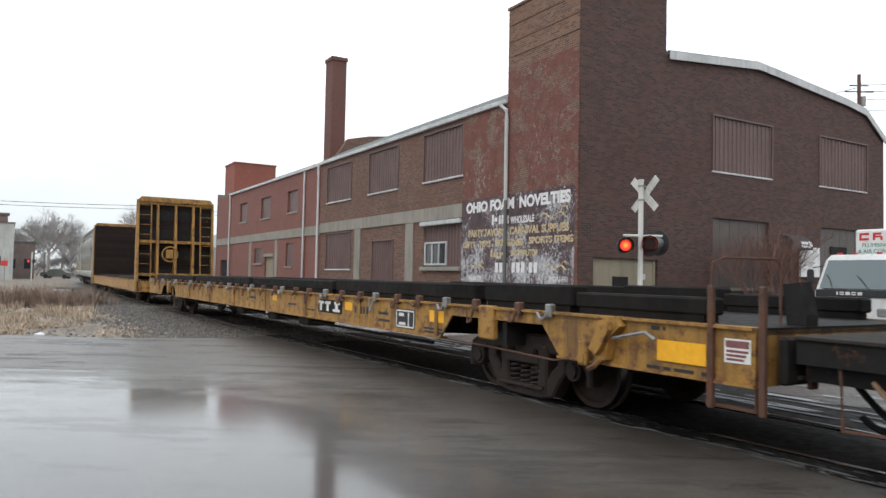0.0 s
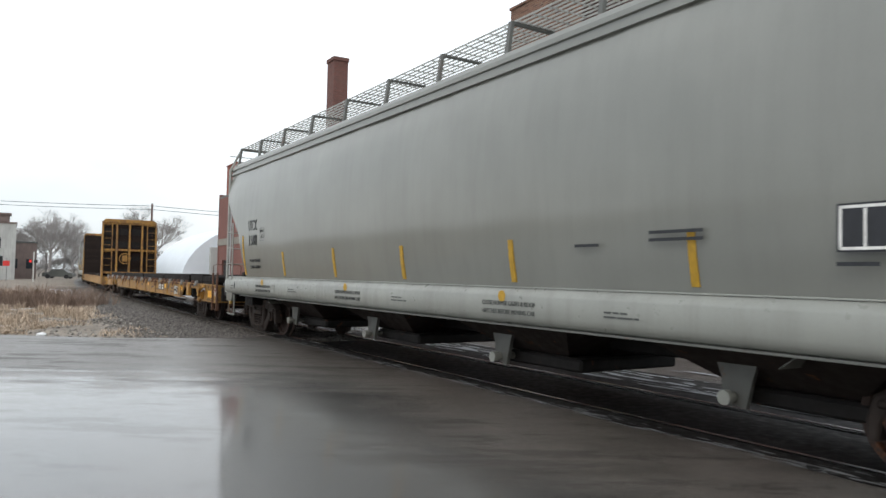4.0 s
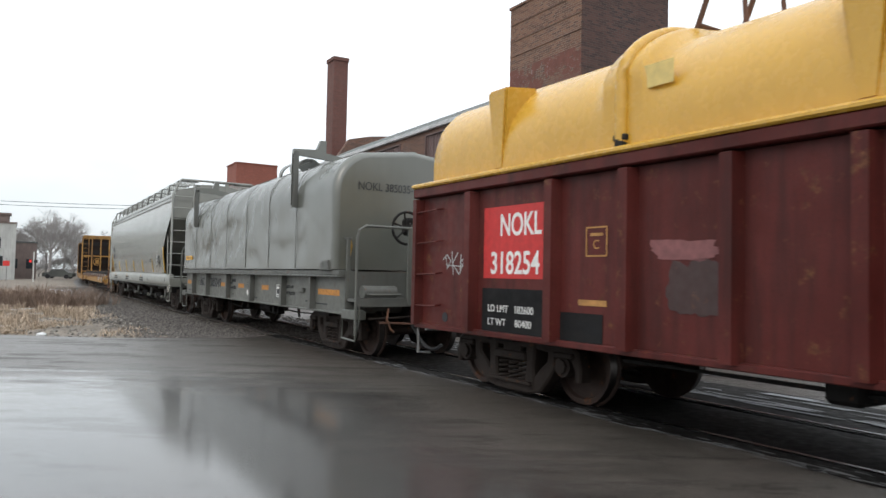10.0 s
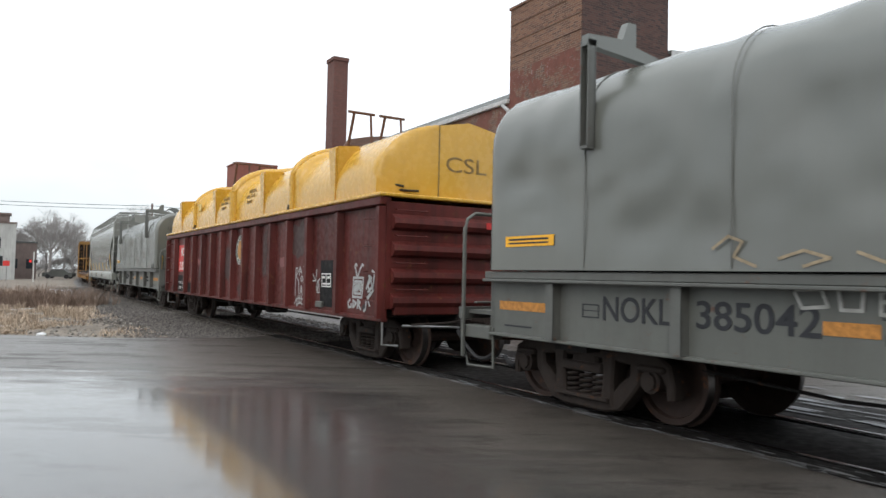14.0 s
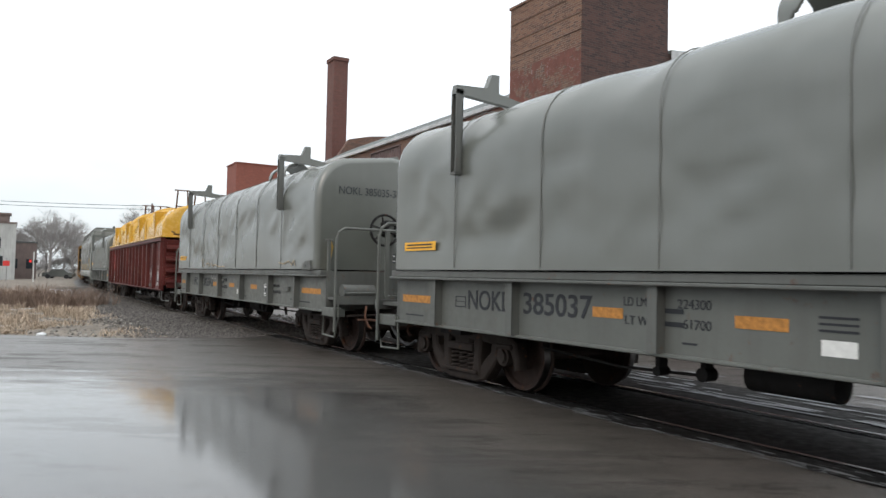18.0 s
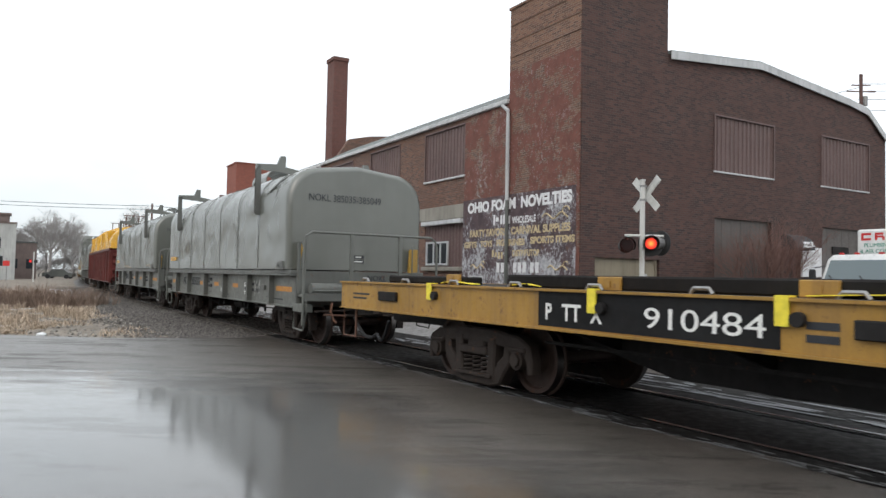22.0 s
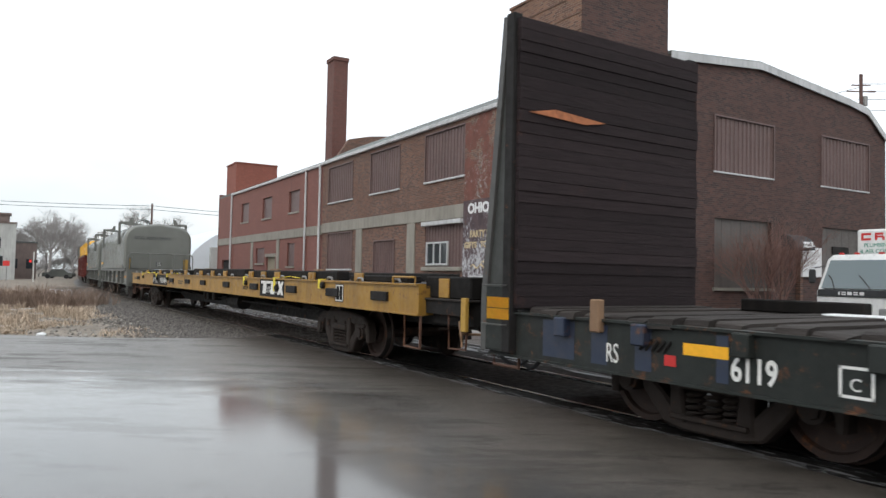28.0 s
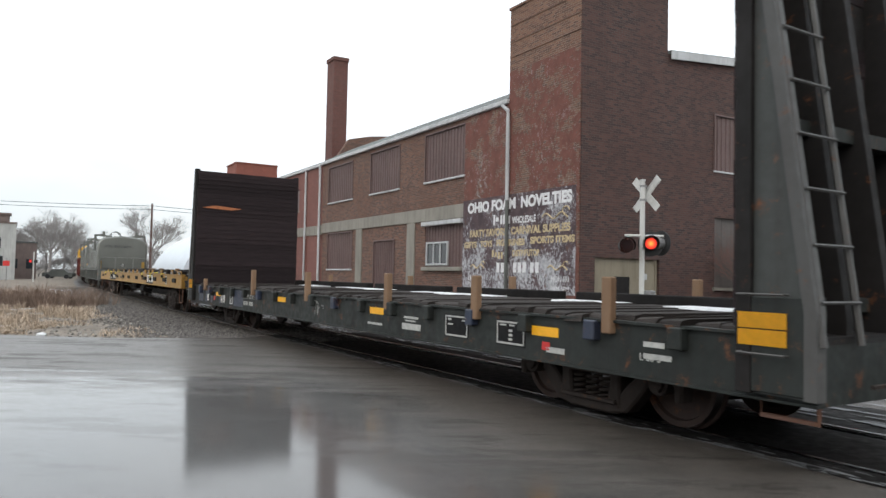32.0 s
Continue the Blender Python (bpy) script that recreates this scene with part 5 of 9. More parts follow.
        text("LD LMT 196800 LB", 0.1, car, M_DARKL, on_sheet(7.3, 1.72, 0.08), squeeze=0.95)
        text("LT WT   66200 LB", 0.1, car, M_DARKL, on_sheet(7.3, 1.57, 0.08), squeeze=0.95)
        for x in (6.75, 2.23, -2.3):
            text("CLOSE HOPPER GATES & ROOF", 0.078, car, M_STENCIL, at_side(x, 1.503, 1.14), width=1.02)
            text("HATCHES BEFORE MOVING CAR", 0.078, car, M_STENCIL, at_side(x, 1.503, 1.04), width=1.02)
        for x in (4.62, 0.1, -4.4):
            bars(car, M_STENCIL, at_side(x, 1.503, 1.09), [(0, 0, 0.16, 0.018), (0.18, 0, 0.2, 0.018), (0.4, 0, 0.06, 0.018), (0, 0.045, 0.1, 0.018), (0.12, 0.045, 0.08, 0.018), (0.22, 0.045, 0.09, 0.018)])
        bars(car, M_STENCIL, at_side(8.78, 1.503, 1.06), [(0, 0, 0.1, 0.02), (0.12, 0, 0.09, 0.02), (0.02, 0.06, 0.03, 0.02), (0.07, 0.06, 0.07, 0.02), (0.16, 0.06, 0.04, 0.02)])
        # a white-edged inspection card
        stencil(car, 5.66, 5.42, 1.503, 1.06, 1.22, M_SILLP, M_WHITEP, "small inspection panel with a white border", [(0.11, 0.02, 0.015, 0.12), (0.02, 0.09, 0.2, 0.015)])
        for x in (6.3, 1.8, -2.7):
            bm = B()
            disc(bm, (x, 1.503, 1.25), "y", 0.07, 0.004, 14)
            part("yellow_disc", bm, M_TAPE2, car, "yellow marker disc")
        stencil(car, -6.75, -7.15, 1.53, 1.7, 2.05, M_DARKL, M_WHITE, "dark inspection stencil with white border", [(0.19, 0.03, 0.02, 0.28)])
        bars(car, M_DARKL, at_side(-5.0, 1.535, 1.9), [(0, 0, 0.6, 0.03), (0, -0.07, 0.6, 0.03), (-1.0, -0.1, 0.35, 0.03), (1.75, -0.3, 0.3, 0.03)])
        for x in (8.45, -8.45):
            bm = B()
            loft(bm, [[(x + 0.042 * math.cos(a * math.pi / 10), yy, 1.15 + 0.085 * math.sin(a * math.pi / 10)) for a in range(20)] for yy in (1.495, 1.504)])
            part("jacking_hole", bm, M_DARKL, car, "dark oval jacking hole")
    widen(car, 1.045)
    return car


def flat_frame(name, centre, L, half, wb, R, zb, zt, w, sill_mat, label, belly=True, arches=()):
    """A long low flat car: side sills, deck, center sill, trucks and couplers."""
    h = L / 2
    car = car_root(name, label, "flat car", centre, half)
    for sy in (1, -1):
        bm = B()
        xs = [-h]
        out = [(-h, zb)]
        for a0, a1, zz in arches:
            out += [(a0, zb), (a0 + 0.28, zz), (a1 - 0.28, zz), (a1, zb)]
        out += [(h, zb), (h, zt), (-h, zt)]
        prism(bm, out, "y", sy * w - 0.025, sy * w + 0.0)
        part("side_sill", bm, sill_mat, car, "steel side sill")
        bm = B()
        box(bm, -h, h, min(sy * (w - 0.12), sy * (w + 0.04)), max(sy * (w - 0.12), sy * (w + 0.04)), zt, zt + 0.025)
        part("sill_top_flange", bm, sill_mat, car)
        last = -h
        for a0, a1, zz in [*arches, (h, h, zb)]:
            bm = B()
            box(bm, last, a0, min(sy * (w - 0.12), sy * (w + 0.03)), max(sy * (w - 0.12), sy * (w + 0.03)), zb - 0.025, zb)
            part("sill_bottom_flange", bm, sill_mat, car)
            last = a1
    bm = B()
    box(bm, -h, h, -w + 0.12, w - 0.12, zt - 0.04, zt + 0.02)
    part("deck", bm, M_BLACK, car, "dark worn steel deck")
    bm = B()
    lowz = 0.40 if belly else 0.6
    prism(bm, [(-h, zt - 0.1), (-h, 0.66), (-half + 1.5, 0.66), (-half + 2.8, lowz), (half - 2.8, lowz), (half - 1.5, 0.66), (h, 0.66), (h, zt - 0.1)], "y", -0.4, 0.4)
    part("center_sill", bm, M_BLACK, car, "sooty deep center sill")
    x = -half
    while x < half + 0.1:
        for sy in (1, -1):
            bm = B()
            prism(bm, [(sy * 0.3, 0.6), (sy * (w - 0.05), zb + 0.02), (sy * (w - 0.05), zt - 0.06), (sy * 0.3, zt - 0.06)], "x", x - 0.04, x + 0.04)
            part("cross_bearer", bm, M_BLACK, car)
        x += half / 5
    for sx in (1, -1):
        bm = B()
        box(bm, min(sx * h, sx * (h - 0.08)), max(sx * h, sx * (h - 0.08)), -w + 0.03, w - 0.03, zb - 0.02, zt)
        part("end_sill", bm, sill_mat, car)
        coupler(car, sx * (h + 0.1), sx)
        for sy in (1, -1):
            bm = B()
            tube(bm, [(sx * (h - 0.02), sy * (w - 0.05), zb), (sx * (h - 0.02), sy * (w - 0.05), 0.42), (sx * (h - 0.5), sy * (w - 0.05), 0.42), (sx * (h - 0.5), sy * (w - 0.05), zb)], 0.022, 5)
            part("sill_step", bm, M_RUST, car, "rusty stirrup step")
        truck(car, sx * half, wb, R)
    return car


def end_deck(car, x0, ext, zt, w):
    """The lower coupler deck past the side sills at a flat car's rear end."""
    x1 = x0 - ext
    bm = B()
    box(bm, x1, x0, -w, w, zt - 0.03, zt, 0, 0.006)
    part("coupler_deck", bm, M_DECKW, car, "wet dark coupler deck")
    bm = B()
    box(bm, x1 + 0.05, x0, -w + 0.16, w - 0.16, zt - 0.36, zt - 0.03)
    for y in (w - 0.05, -w + 0.03):
        box(bm, x1 + 0.1, x0, y, y + 0.02, zt - 0.22, zt - 0.03)
    part("draft_box", bm, M_BLACK, car, "sooty draft gear box")
    for sy in (1, -1):
        bm = B()
        box(bm, x1 - 0.02, x1 + 0.1, sy * w - 0.04, sy * w + 0.02, zt - 0.42, zt + 0.03, 0, 0.01)
        part("corner_bar", bm, M_YELD, car, "chipped yellow corner bar")
        bm = B()
        tube(bm, [(x1 + 0.05, sy * (w - 0.06), zt - 0.4), (x1 + 0.08, sy * (w - 0.06), zt - 0.66), (x1 + 0.5, sy * (w - 0.06), zt - 0.68), (x1 + 0.52, sy * (w - 0.06), zt - 0.2)], 0.018, 5)
        part("end_stirrup", bm, M_RUST, car, "rusty end stirrup")
    bm = B()
    tube(bm, [(x1 + 0.3, w - 0.1, zt - 0.3), (x1 + 0.1, w, zt - 0.45), (x1 + 0.05, w + 0.02, zt - 0.62)], 0.02, 6)
    tube(bm, [(x1 + 0.1, w, zt - 0.45), (x1 - 0.02, 0.2, zt - 0.5)], 0.018, 6)
    part("uncoupling_lever", bm, M_WOOD, car, "rust-stained pale uncoupling lever")


def trailer_flat():
    """The long yellow flat car with black risers and straps."""
    zb, zt, w = 0.92, 1.33, 1.45
    car = flat_frame("flat_car", -34.4, 26.87, 9.85, 1.85, 0.44, zb, zt, w, M_YEL, "long yellow flat car with black deck risers and yellow straps")
    y = w + 0.002
    for x in (11.7, 4.3, 1.76, -0.37, -3.0, -5.5, -8.1, -10.3, -12.2):
        bm = B()
        box(bm, x - 0.28, x + 0.28, w - 0.02, w + 0.05, 1.07, 1.215, 0, 0.01)
        part("stake_pocket", bm, M_BLACK, car, "black stake pocket")
    bars(car, M_PANEL, at_side(8.12, y, 0.94), [(0, 0, 2.95, 0.385)], "black_panel")
    text("P", 0.25, car, M_WHITE, at_side(8.0, y + 0.003, 1.02), squeeze=0.85, bold=0.006)
    text("TT", 0.25, car, M_WHITE, at_side(7.72, y + 0.003, 1.02), squeeze=0.95, bold=0.006)
    text("X", 0.25, car, M_WHITE, at_side(7.28, y + 0.003, 1.02), squeeze=0.85, bold=0.006)
    text("910484", 0.28, car, M_WHITE, at_side(6.58, y + 0.003, 1.02), width=1.27)
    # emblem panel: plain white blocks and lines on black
    em = bars(car, M_PANEL, at_side(-5.92, y, 0.94), [(0, 0, 1.7, 0.385)], "black_panel")
    bm = B()
    for pts in ([(0.1, 0.28), (0.1, 0.35), (0.78, 0.35), (0.78, 0.29), (0.5, 0.29), (0.46, 0.06), (0.22, 0.06), (0.27, 0.29)],
                [(0.8, 0.29), (0.8, 0.35), (1.2, 0.35), (1.2, 0.29), (1.08, 0.29), (1.04, 0.06), (0.78, 0.06), (0.84, 0.29)],
                [(1.25, 0.06), (1.4, 0.2), (1.27, 0.35), (1.42, 0.35), (1.48, 0.28), (1.54, 0.35), (1.66, 0.35), (1.55, 0.21), (1.66, 0.06), (1.5, 0.06), (1.47, 0.13), (1.4, 0.06)]):
        prism(bm, pts, "z", 0.003, 0.006)
    for k in range(4):
        box(bm, 0.5, 1.3, 0.1 + 0.035 * k, 0.112 + 0.035 * k, 0.003, 0.005)
    part("emblem", bm, M_WHITE, em, "white block emblem")
    text("F 89 GHP", 0.13, car, M_DARKL, at_side(-4.5, y, 1.05), squeeze=0.85)
    bars(car, M_DARKL, at_side(3.36, y, 1.12), [(0, 0, 0.85, 0.035), (0.06, -0.07, 0.74, 0.035), (-1.6, 0, 0.26, 0.06), (-1.6, -0.1, 0.26, 0.06), (-0.85, -0.12, 0.2, 0.06), (-9.6, 0.02, 0.6, 0.03), (-9.6, -0.05, 0.5, 0.03), (-8.4, -0.04, 0.25, 0.07)])
    bm = B()
    tube(bm, [(2.13 + 0.155 * math.cos(2 * math.pi * k / 24), y, 1.14 + 0.155 * math.sin(2 * math.pi * k / 24)) for k in range(24)], 0.006, 4, close=True)
    part("stencil_ring", bm, M_DARKL, car, "dark stencilled ring")
    text("F", 0.13, car, M_DARKL, at_side(2.17, y, 1.03))
    bars(car, M_DARKL, at_side(2.22, y, 1.2), [(0, 0, 0.17, 0.02), (0.03, -0.04, 0.12, 0.02)])
    # risers on the deck along both edges
    for sy in (1, -1):
        for x0, x1, z1 in ((11.9, 9.7, 1.47), (8.85, 2.3, 1.51), (1.45, -4.3, 1.56), (-4.75, -10.2, 1.53), (-10.8, -12.9, 1.47)):
            bm = B()
            box(bm, x1, x0, sy * 1.22 - 0.13, sy * 1.22 + 0.13, 1.36, z1, 0, 0.02)
            part("deck_riser", bm, M_RISER, car, "black worn deck riser")
        for x in (10.0, 7.1, 4.9, 2.5, 0.35, -1.1, -2.5, -4.92, -5.9, -6.9, -9.0, -11.2):
            bm = B()
            box(bm, x - 0.16, x + 0.16, sy * 1.37 - 0.02, sy * 1.37 + 0.02, 1.36, 1.50, 0, 0.008)
            box(bm, x - 0.03, x + 0.03, sy * 1.39 - 0.012, sy * 1.39 + 0.012, 1.39, 1.46)
            part("riser_bracket", bm, M_YEL, car, "yellow riser bracket")
    for k in range(20):
        x = 12.6 - k * 1.33
        bm = B()
        tube(bm, [(x + 0.12, 1.41, 1.36), (x + 0.08, 1.41, 1.41), (x - 0.08, 1.41, 1.41), (x - 0.12, 1.41, 1.36)], 0.02, 5)
        part("tie_ring", bm, M_STEEL, car)
    for x, lo in ((10.45, 1.14), (7.24, 1.12), (5.14, 1.13), (-4.72, 1.16), (-7.05, 1.08), (-9.7, 1.2)):
        bm = B()
        box(bm, x - 0.06, x + 0.06, 1.475, 1.495, lo, 1.36)
        box(bm, x - 0.06, x + 0.06, 1.38, 1.495, 1.36, 1.375)
        st = part("tie_down_strap", bm, M_STRAP, car, "bright yellow ratchet strap")
        bm = B()
        disc(bm, (x - 0.13, 1.48, lo + 0.06), "y", 0.06, 0.07, 12)
        part("winch", bm, M_BLACK, st, "black strap winch")
    for x0, x1 in ((10.3, 9.6), (5.0, 3.2), (-7.3, -8.3), (8.7, 8.2)):
        bm = B()
        pts = [(x0 + (x1 - x0) * k / 8, 1.3 + 0.05 * math.sin(k * 1.3), 1.37 + 0.03 * math.sin(math.pi * k / 8)) for k in range(9)]
        loft(bm, [[(px, py - 0.05, pz), (px, py + 0.09, pz), (px, py + 0.09, pz + 0.008), (px, py - 0.05, pz + 0.008)] for px, py, pz in pts])
        part("loose_strap", bm, M_STRAP, car, "loose yellow strap lying on the deck")
    for x, y0, w0 in ((2.2, 0.8, 0.5), (4.6, 0.6, 0.35), (-2.0, 0.7, 0.45), (-0.2, 0.6, 0.35), (-4.6, 0.75, 0.5), (-6.9, 0.5, 0.3)):
        bm = B()
        box(bm, x - w0 / 2, x + w0 / 2, y0 - 0.07, y0 + 0.07, 1.35, 1.50, 0, 0.008)
        box(bm, x - w0 / 2 - 0.03, x + w0 / 2 - 0.05, y0 - 0.16, y0 - 0.02, 1.50, 1.58, 0, 0.008)
        part("dunnage_block", bm, M_WOOD, car, "raw wooden blocking")
    bm = B()
    tube(bm, [(-1.95, 0.95, 0.66), (-2.95, 0.95, 0.66)], 0.2, 14)
    part("air_tank", bm, M_BLACK, car, "grimy brake air tank", smooth=40)
    bm = B()
    for x in (0.4, 0.8, -0.3):
        box(bm, x - 0.12, x + 0.12, 0.9, 1.15, 0.62, 0.86, 0, 0.03)
    tube(bm, [(8.5, 1.0, 0.7), (-8.5, 1.0, 0.7)], 0.022, 5)
    part("brake_rigging", bm, M_BLACK, car, "dark brake valves and pipe")
    end_deck(car, -13.44, 1.1, 1.16, 1.36)
    bm = B()
    box(bm, -14.5, -13.3, 1.02, 1.26, 1.16, 1.47, 0, 0.02)
    part("deck_riser", bm, M_RISER, car, "black worn deck riser")
    bm = B()
    box(bm, -13.98, -13.72, 1.26, 1.29, 1.17, 1.44, 0, 0.008)
    part("riser_bracket", bm, M_YEL, car, "yellow riser bracket")
    bm = B()
    tube(bm, [(-12.6, 1.44, 1.34), (-12.6, 1.44, 1.45), (-13.3, 1.44, 1.45), (-13.3, 1.44, 1.34)], 0.018, 6)
    part("end_grab_iron", bm, M_YEL, car, "yellow end grab iron")
    stencil(car, -10.4, -10.75, w + 0.003, 0.98, 1.30, M_PANEL, M_WHITE, "white bordered inspection stencil", [(0.17, 0.04, 0.02, 0.24), (0.05, 0.18, 0.1, 0.05)])


def rack_flat():
    """The rusty yellow flat car at the start, with black deck beams."""
    zb, zt, w = 0.64, 1.08, 1.45
    car = flat_frame("flat_car", 78.85, 26.87, 10.0, 1.85, 0.44, zb, zt, w, M_YELR, "rusty yellow flat car with black deck beams and dangling chains", False, [(-11.05, -8.6, 0.95), (8.6, 11.05, 0.95)])
    y = w + 0.002
    for sy in (1, -1):
        for x0, x1, z1 in ((12.5, 6.5, 1.33), (6.2, 0.6, 1.35), (0.3, -4.6, 1.35), (-4.75, -9.3, 1.38), (-9.5, -11.15, 1.4), (-11.2, -12.9, 1.33)):
            bm = B()
            box(bm, x1, x0, sy * 1.24 - 0.12, sy * 1.24 + 0.12, 1.17, z1, 0, 0.02)
            box(bm, x1 + 0.05, x0 - 0.05, sy * 1.24 - 0.1, sy * 1.24 + 0.1, 1.1, 1.17)
            part("deck_beam", bm, M_RISER, car, "black worn deck beam")
    rr = random.Random(9)
    for k in range(34):
        x = 12.8 - k * 0.72 + rr.uniform(-0.15, 0.15)
        bm = B()
        z = 1.1
        box(bm, x - 0.05, x + 0.05, w - 0.02, w + 0.07, z - 0.06, z + 0.09, 0, 0.015)
        drop = rr.uniform(0.05, 0.2)
        tube(bm, [(x, w + 0.06, z), (x + 0.05, w + 0.08, z - drop), (x + 0.12, w + 0.07, z - drop * 1.1), (x + 0.2, w + 0.05, z - 0.02)], 0.02, 5)
        part("chain_anchor", bm, M_RUST if k % 3 else M_STEEL, car, "rusty chain anchor")
    for k in range(9):
        x = 11.5 - k * 2.5
        bm = B()
        box(bm, x - 0.035, x + 0.035, w, w + 0.025, zb, zt)
        part("sill_rib", bm, M_YELR, car)
    bars(car, M_PANEL, at_side(-4.18, y, 0.76), [(0, 0, 1.1, 0.24)], "black_panel")
    bars(car, M_WHITE, at_side(-4.18, y + 0.003, 0.79), [(0.08, 0.0, 0.1, 0.18), (0.02, 0.13, 0.25, 0.05), (0.4, 0, 0.1, 0.18), (0.33, 0.13, 0.25, 0.05), (0.7, 0, 0.3, 0.05), (0.75, 0.13, 0.25, 0.05), (0.8, 0.05, 0.12, 0.09)], "worn_emblem")
    bars(car, M_TAPE, at_side(-5.4, y, 0.85), [(0, 0, 0.3, 0.14), (2.9, -0.02, 0.38, 0.16), (-3.9, 0.02, 0.3, 0.12)], "reflective_tape")
    bars(car, M_DARKL, at_side(-5.8, y, 0.82), [(0, 0, 0.07, 0.12), (0.11, 0, 0.07, 0.12), (0.22, 0, 0.07, 0.12), (0.33, 0, 0.07, 0.12), (0.46, 0, 0.07, 0.12), (0.9, -0.08, 0.4, 0.04), (0.9, 0.03, 0.35, 0.04), (2.35, -0.1, 0.5, 0.03), (2.35, -0.15, 0.5, 0.03), (-3.3, 0.0, 0.5, 0.04), (-2.2, -0.06, 0.4, 0.03), (-6.0, 0.04, 0.5, 0.05)])
    stencil(car, -7.3, -7.88, y, 0.68, 0.97, M_DARKL, M_WHITE, "black inspection stencil with white border", [(0.38, 0.04, 0.03, 0.2), (0.1, 0.18, 0.15, 0.05), (0.1, 0.05, 0.2, 0.04)])
    # corner ironwork at the rear end
    for x in (-9.72, 9.72):
        bm = B()
        box(bm, x - 0.16, x + 0.16, w - 0.05, w + 0.05, 0.70, 1.12, 0, 0.02)
        box(bm, x - 0.06, x + 0.06, w + 0.045, w + 0.055, 0.76, 0.84)
        part("jacking_pad", bm, M_YELR, car, "stencilled yellow jacking bracket")
    bars(car, M_TAPE, at_side(-12.44, y + 0.02, 0.74), [(0, 0, 0.54, 0.19)], "reflective_plate")
    bars(car, M_DARKL, at_side(-12.3, y + 0.003, 0.655), [(0, 0, 0.16, 0.03), (0.2, 0, 0.08, 0.03), (0.32, 0, 0.22, 0.03), (0.62, 0, 0.14, 0.03), (0.05, 0.36, 0.1, 0.035), (0.19, 0.36, 0.03, 0.035)], "stencilled_lettering")
    wl = bars(car, M_WHITE, at_side(-13.15, y + 0.004, 0.80), [(0, 0, 0.25, 0.2)], "warning_label")
    bars(wl, M_PINK, Matrix.Translation((0, 0, 0.002)), [(0.015, 0.125, 0.22, 0.06), (0.02, 0.085, 0.21, 0.022), (0.02, 0.05, 0.19, 0.022), (0.02, 0.018, 0.17, 0.02)])
    for x in (-13.03, -13.52):
        bm = B()
        box(bm, x - 0.028, x + 0.028, w - 0.0, w + 0.05, 0.40, 1.44, 0, 0.008)
        for z in (0.72, 1.02, 1.38):
            disc(bm, (x, w + 0.05, z), "y", 0.022, 0.018, 6)
        part("end_stanchion", bm, M_RUST, car, "rusty end stanchion")
    bm = B()
    tube(bm, [(-13.03, w + 0.03, 1.42), (-13.05, w + 0.03, 1.64), (-13.1, w - 0.06, 1.68), (-13.2, w - 0.62, 1.68), (-13.2, w - 0.7, 1.62), (-13.2, w - 0.7, 1.1)], 0.012, 6)
    part("end_handrail", bm, M_RUST, car, "thin rusty end handrail")
    bm = B()
    # bent bracket, ratchet case and chain drum
    prism(bm, [(-11.62, 0.86), (-11.74, 1.06), (-11.98, 1.12), (-12.04, 1.02), (-11.9, 0.9), (-11.86, 0.68), (-11.72, 0.66)], "y", w, w + 0.1)
    prism(bm, [(-11.68, 0.78), (-11.8, 0.98), (-11.92, 1.06), (-11.95, 0.98), (-11.86, 0.82), (-11.78, 0.72)], "y", w + 0.1, w + 0.17)
    box(bm, -11.56, -11.42, w - 0.02, w + 0.08, 0.58, 0.84, 0, 0.02)
    disc(bm, (-11.49, w + 0.08, 0.66), "y", 0.05, 0.03, 10)
    tube(bm, [(-11.8, w + 0.06, 0.72), (-11.7, w + 0.1, 0.6), (-11.58, w + 0.06, 0.56)], 0.03, 6)
    brake = part("hand_brake", bm, M_YELR, car, "rusty yellow side hand brake")
    bm = B()
    tube(bm, [(-11.95, w + 0.1, 0.9), (-12.38, w + 0.12, 0.99), (-12.5, w + 0.12, 0.93)], 0.018, 6)
    part("lever", bm, M_STEEL, brake, "bare steel lever")
    # grimy end sill with its rusty ribs and draught casting
    bm = B()
    box(bm, -13.66, -13.59, -1.38, 1.38, 0.66, 1.04, 0, 0.02)
    part("end_sill", bm, M_BLACK, car, "grimy black end sill")
    for yy in (1.05, 0.62, -0.62, -1.05):
        bm = B()
        box(bm, -13.70, -13.655, yy - 0.05, yy + 0.05, 0.62, 1.06, 0, 0.01)
        part("end_rib", bm, M_RUST, car, "rusty end rib")

    end_deck(car, -13.71, 0.85, 1.06, 1.36)
    bm = B()
    pts = [(-11.7, w + 0.02, 0.7), (-10.9, w - 0.05, 0.57), (-9.5, w - 0.1, 0.60), (-7.6, w - 0.1, 0.62)]
    tube(bm, pts, 0.012, 5)
    part("brake_chain", bm, M_RUST, car, "slack brake chain")
    bm = B()
    prism(bm, [(-13.24, 1.1), (-13.2, 1.46), (-13.36, 1.48), (-13.42, 1.2), (-13.42, 1.1)], "y", 0.54, 0.72)
    part("trailer_hitch", bm, M_BLACK, car, "folded black hitch")
    bm = B()
    for x in (-3.0, -1.0, 1.5):
        box(bm, x - 0.3, x + 0.3, 0.7, 1.3, 0.42, 0.7, 0, 0.04)
    tube(bm, [(8, 1.2, 0.5), (-8, 1.2, 0.5)], 0.025, 5)
    part("brake_rigging", bm, M_BLACK, car, "grimy brake gear")


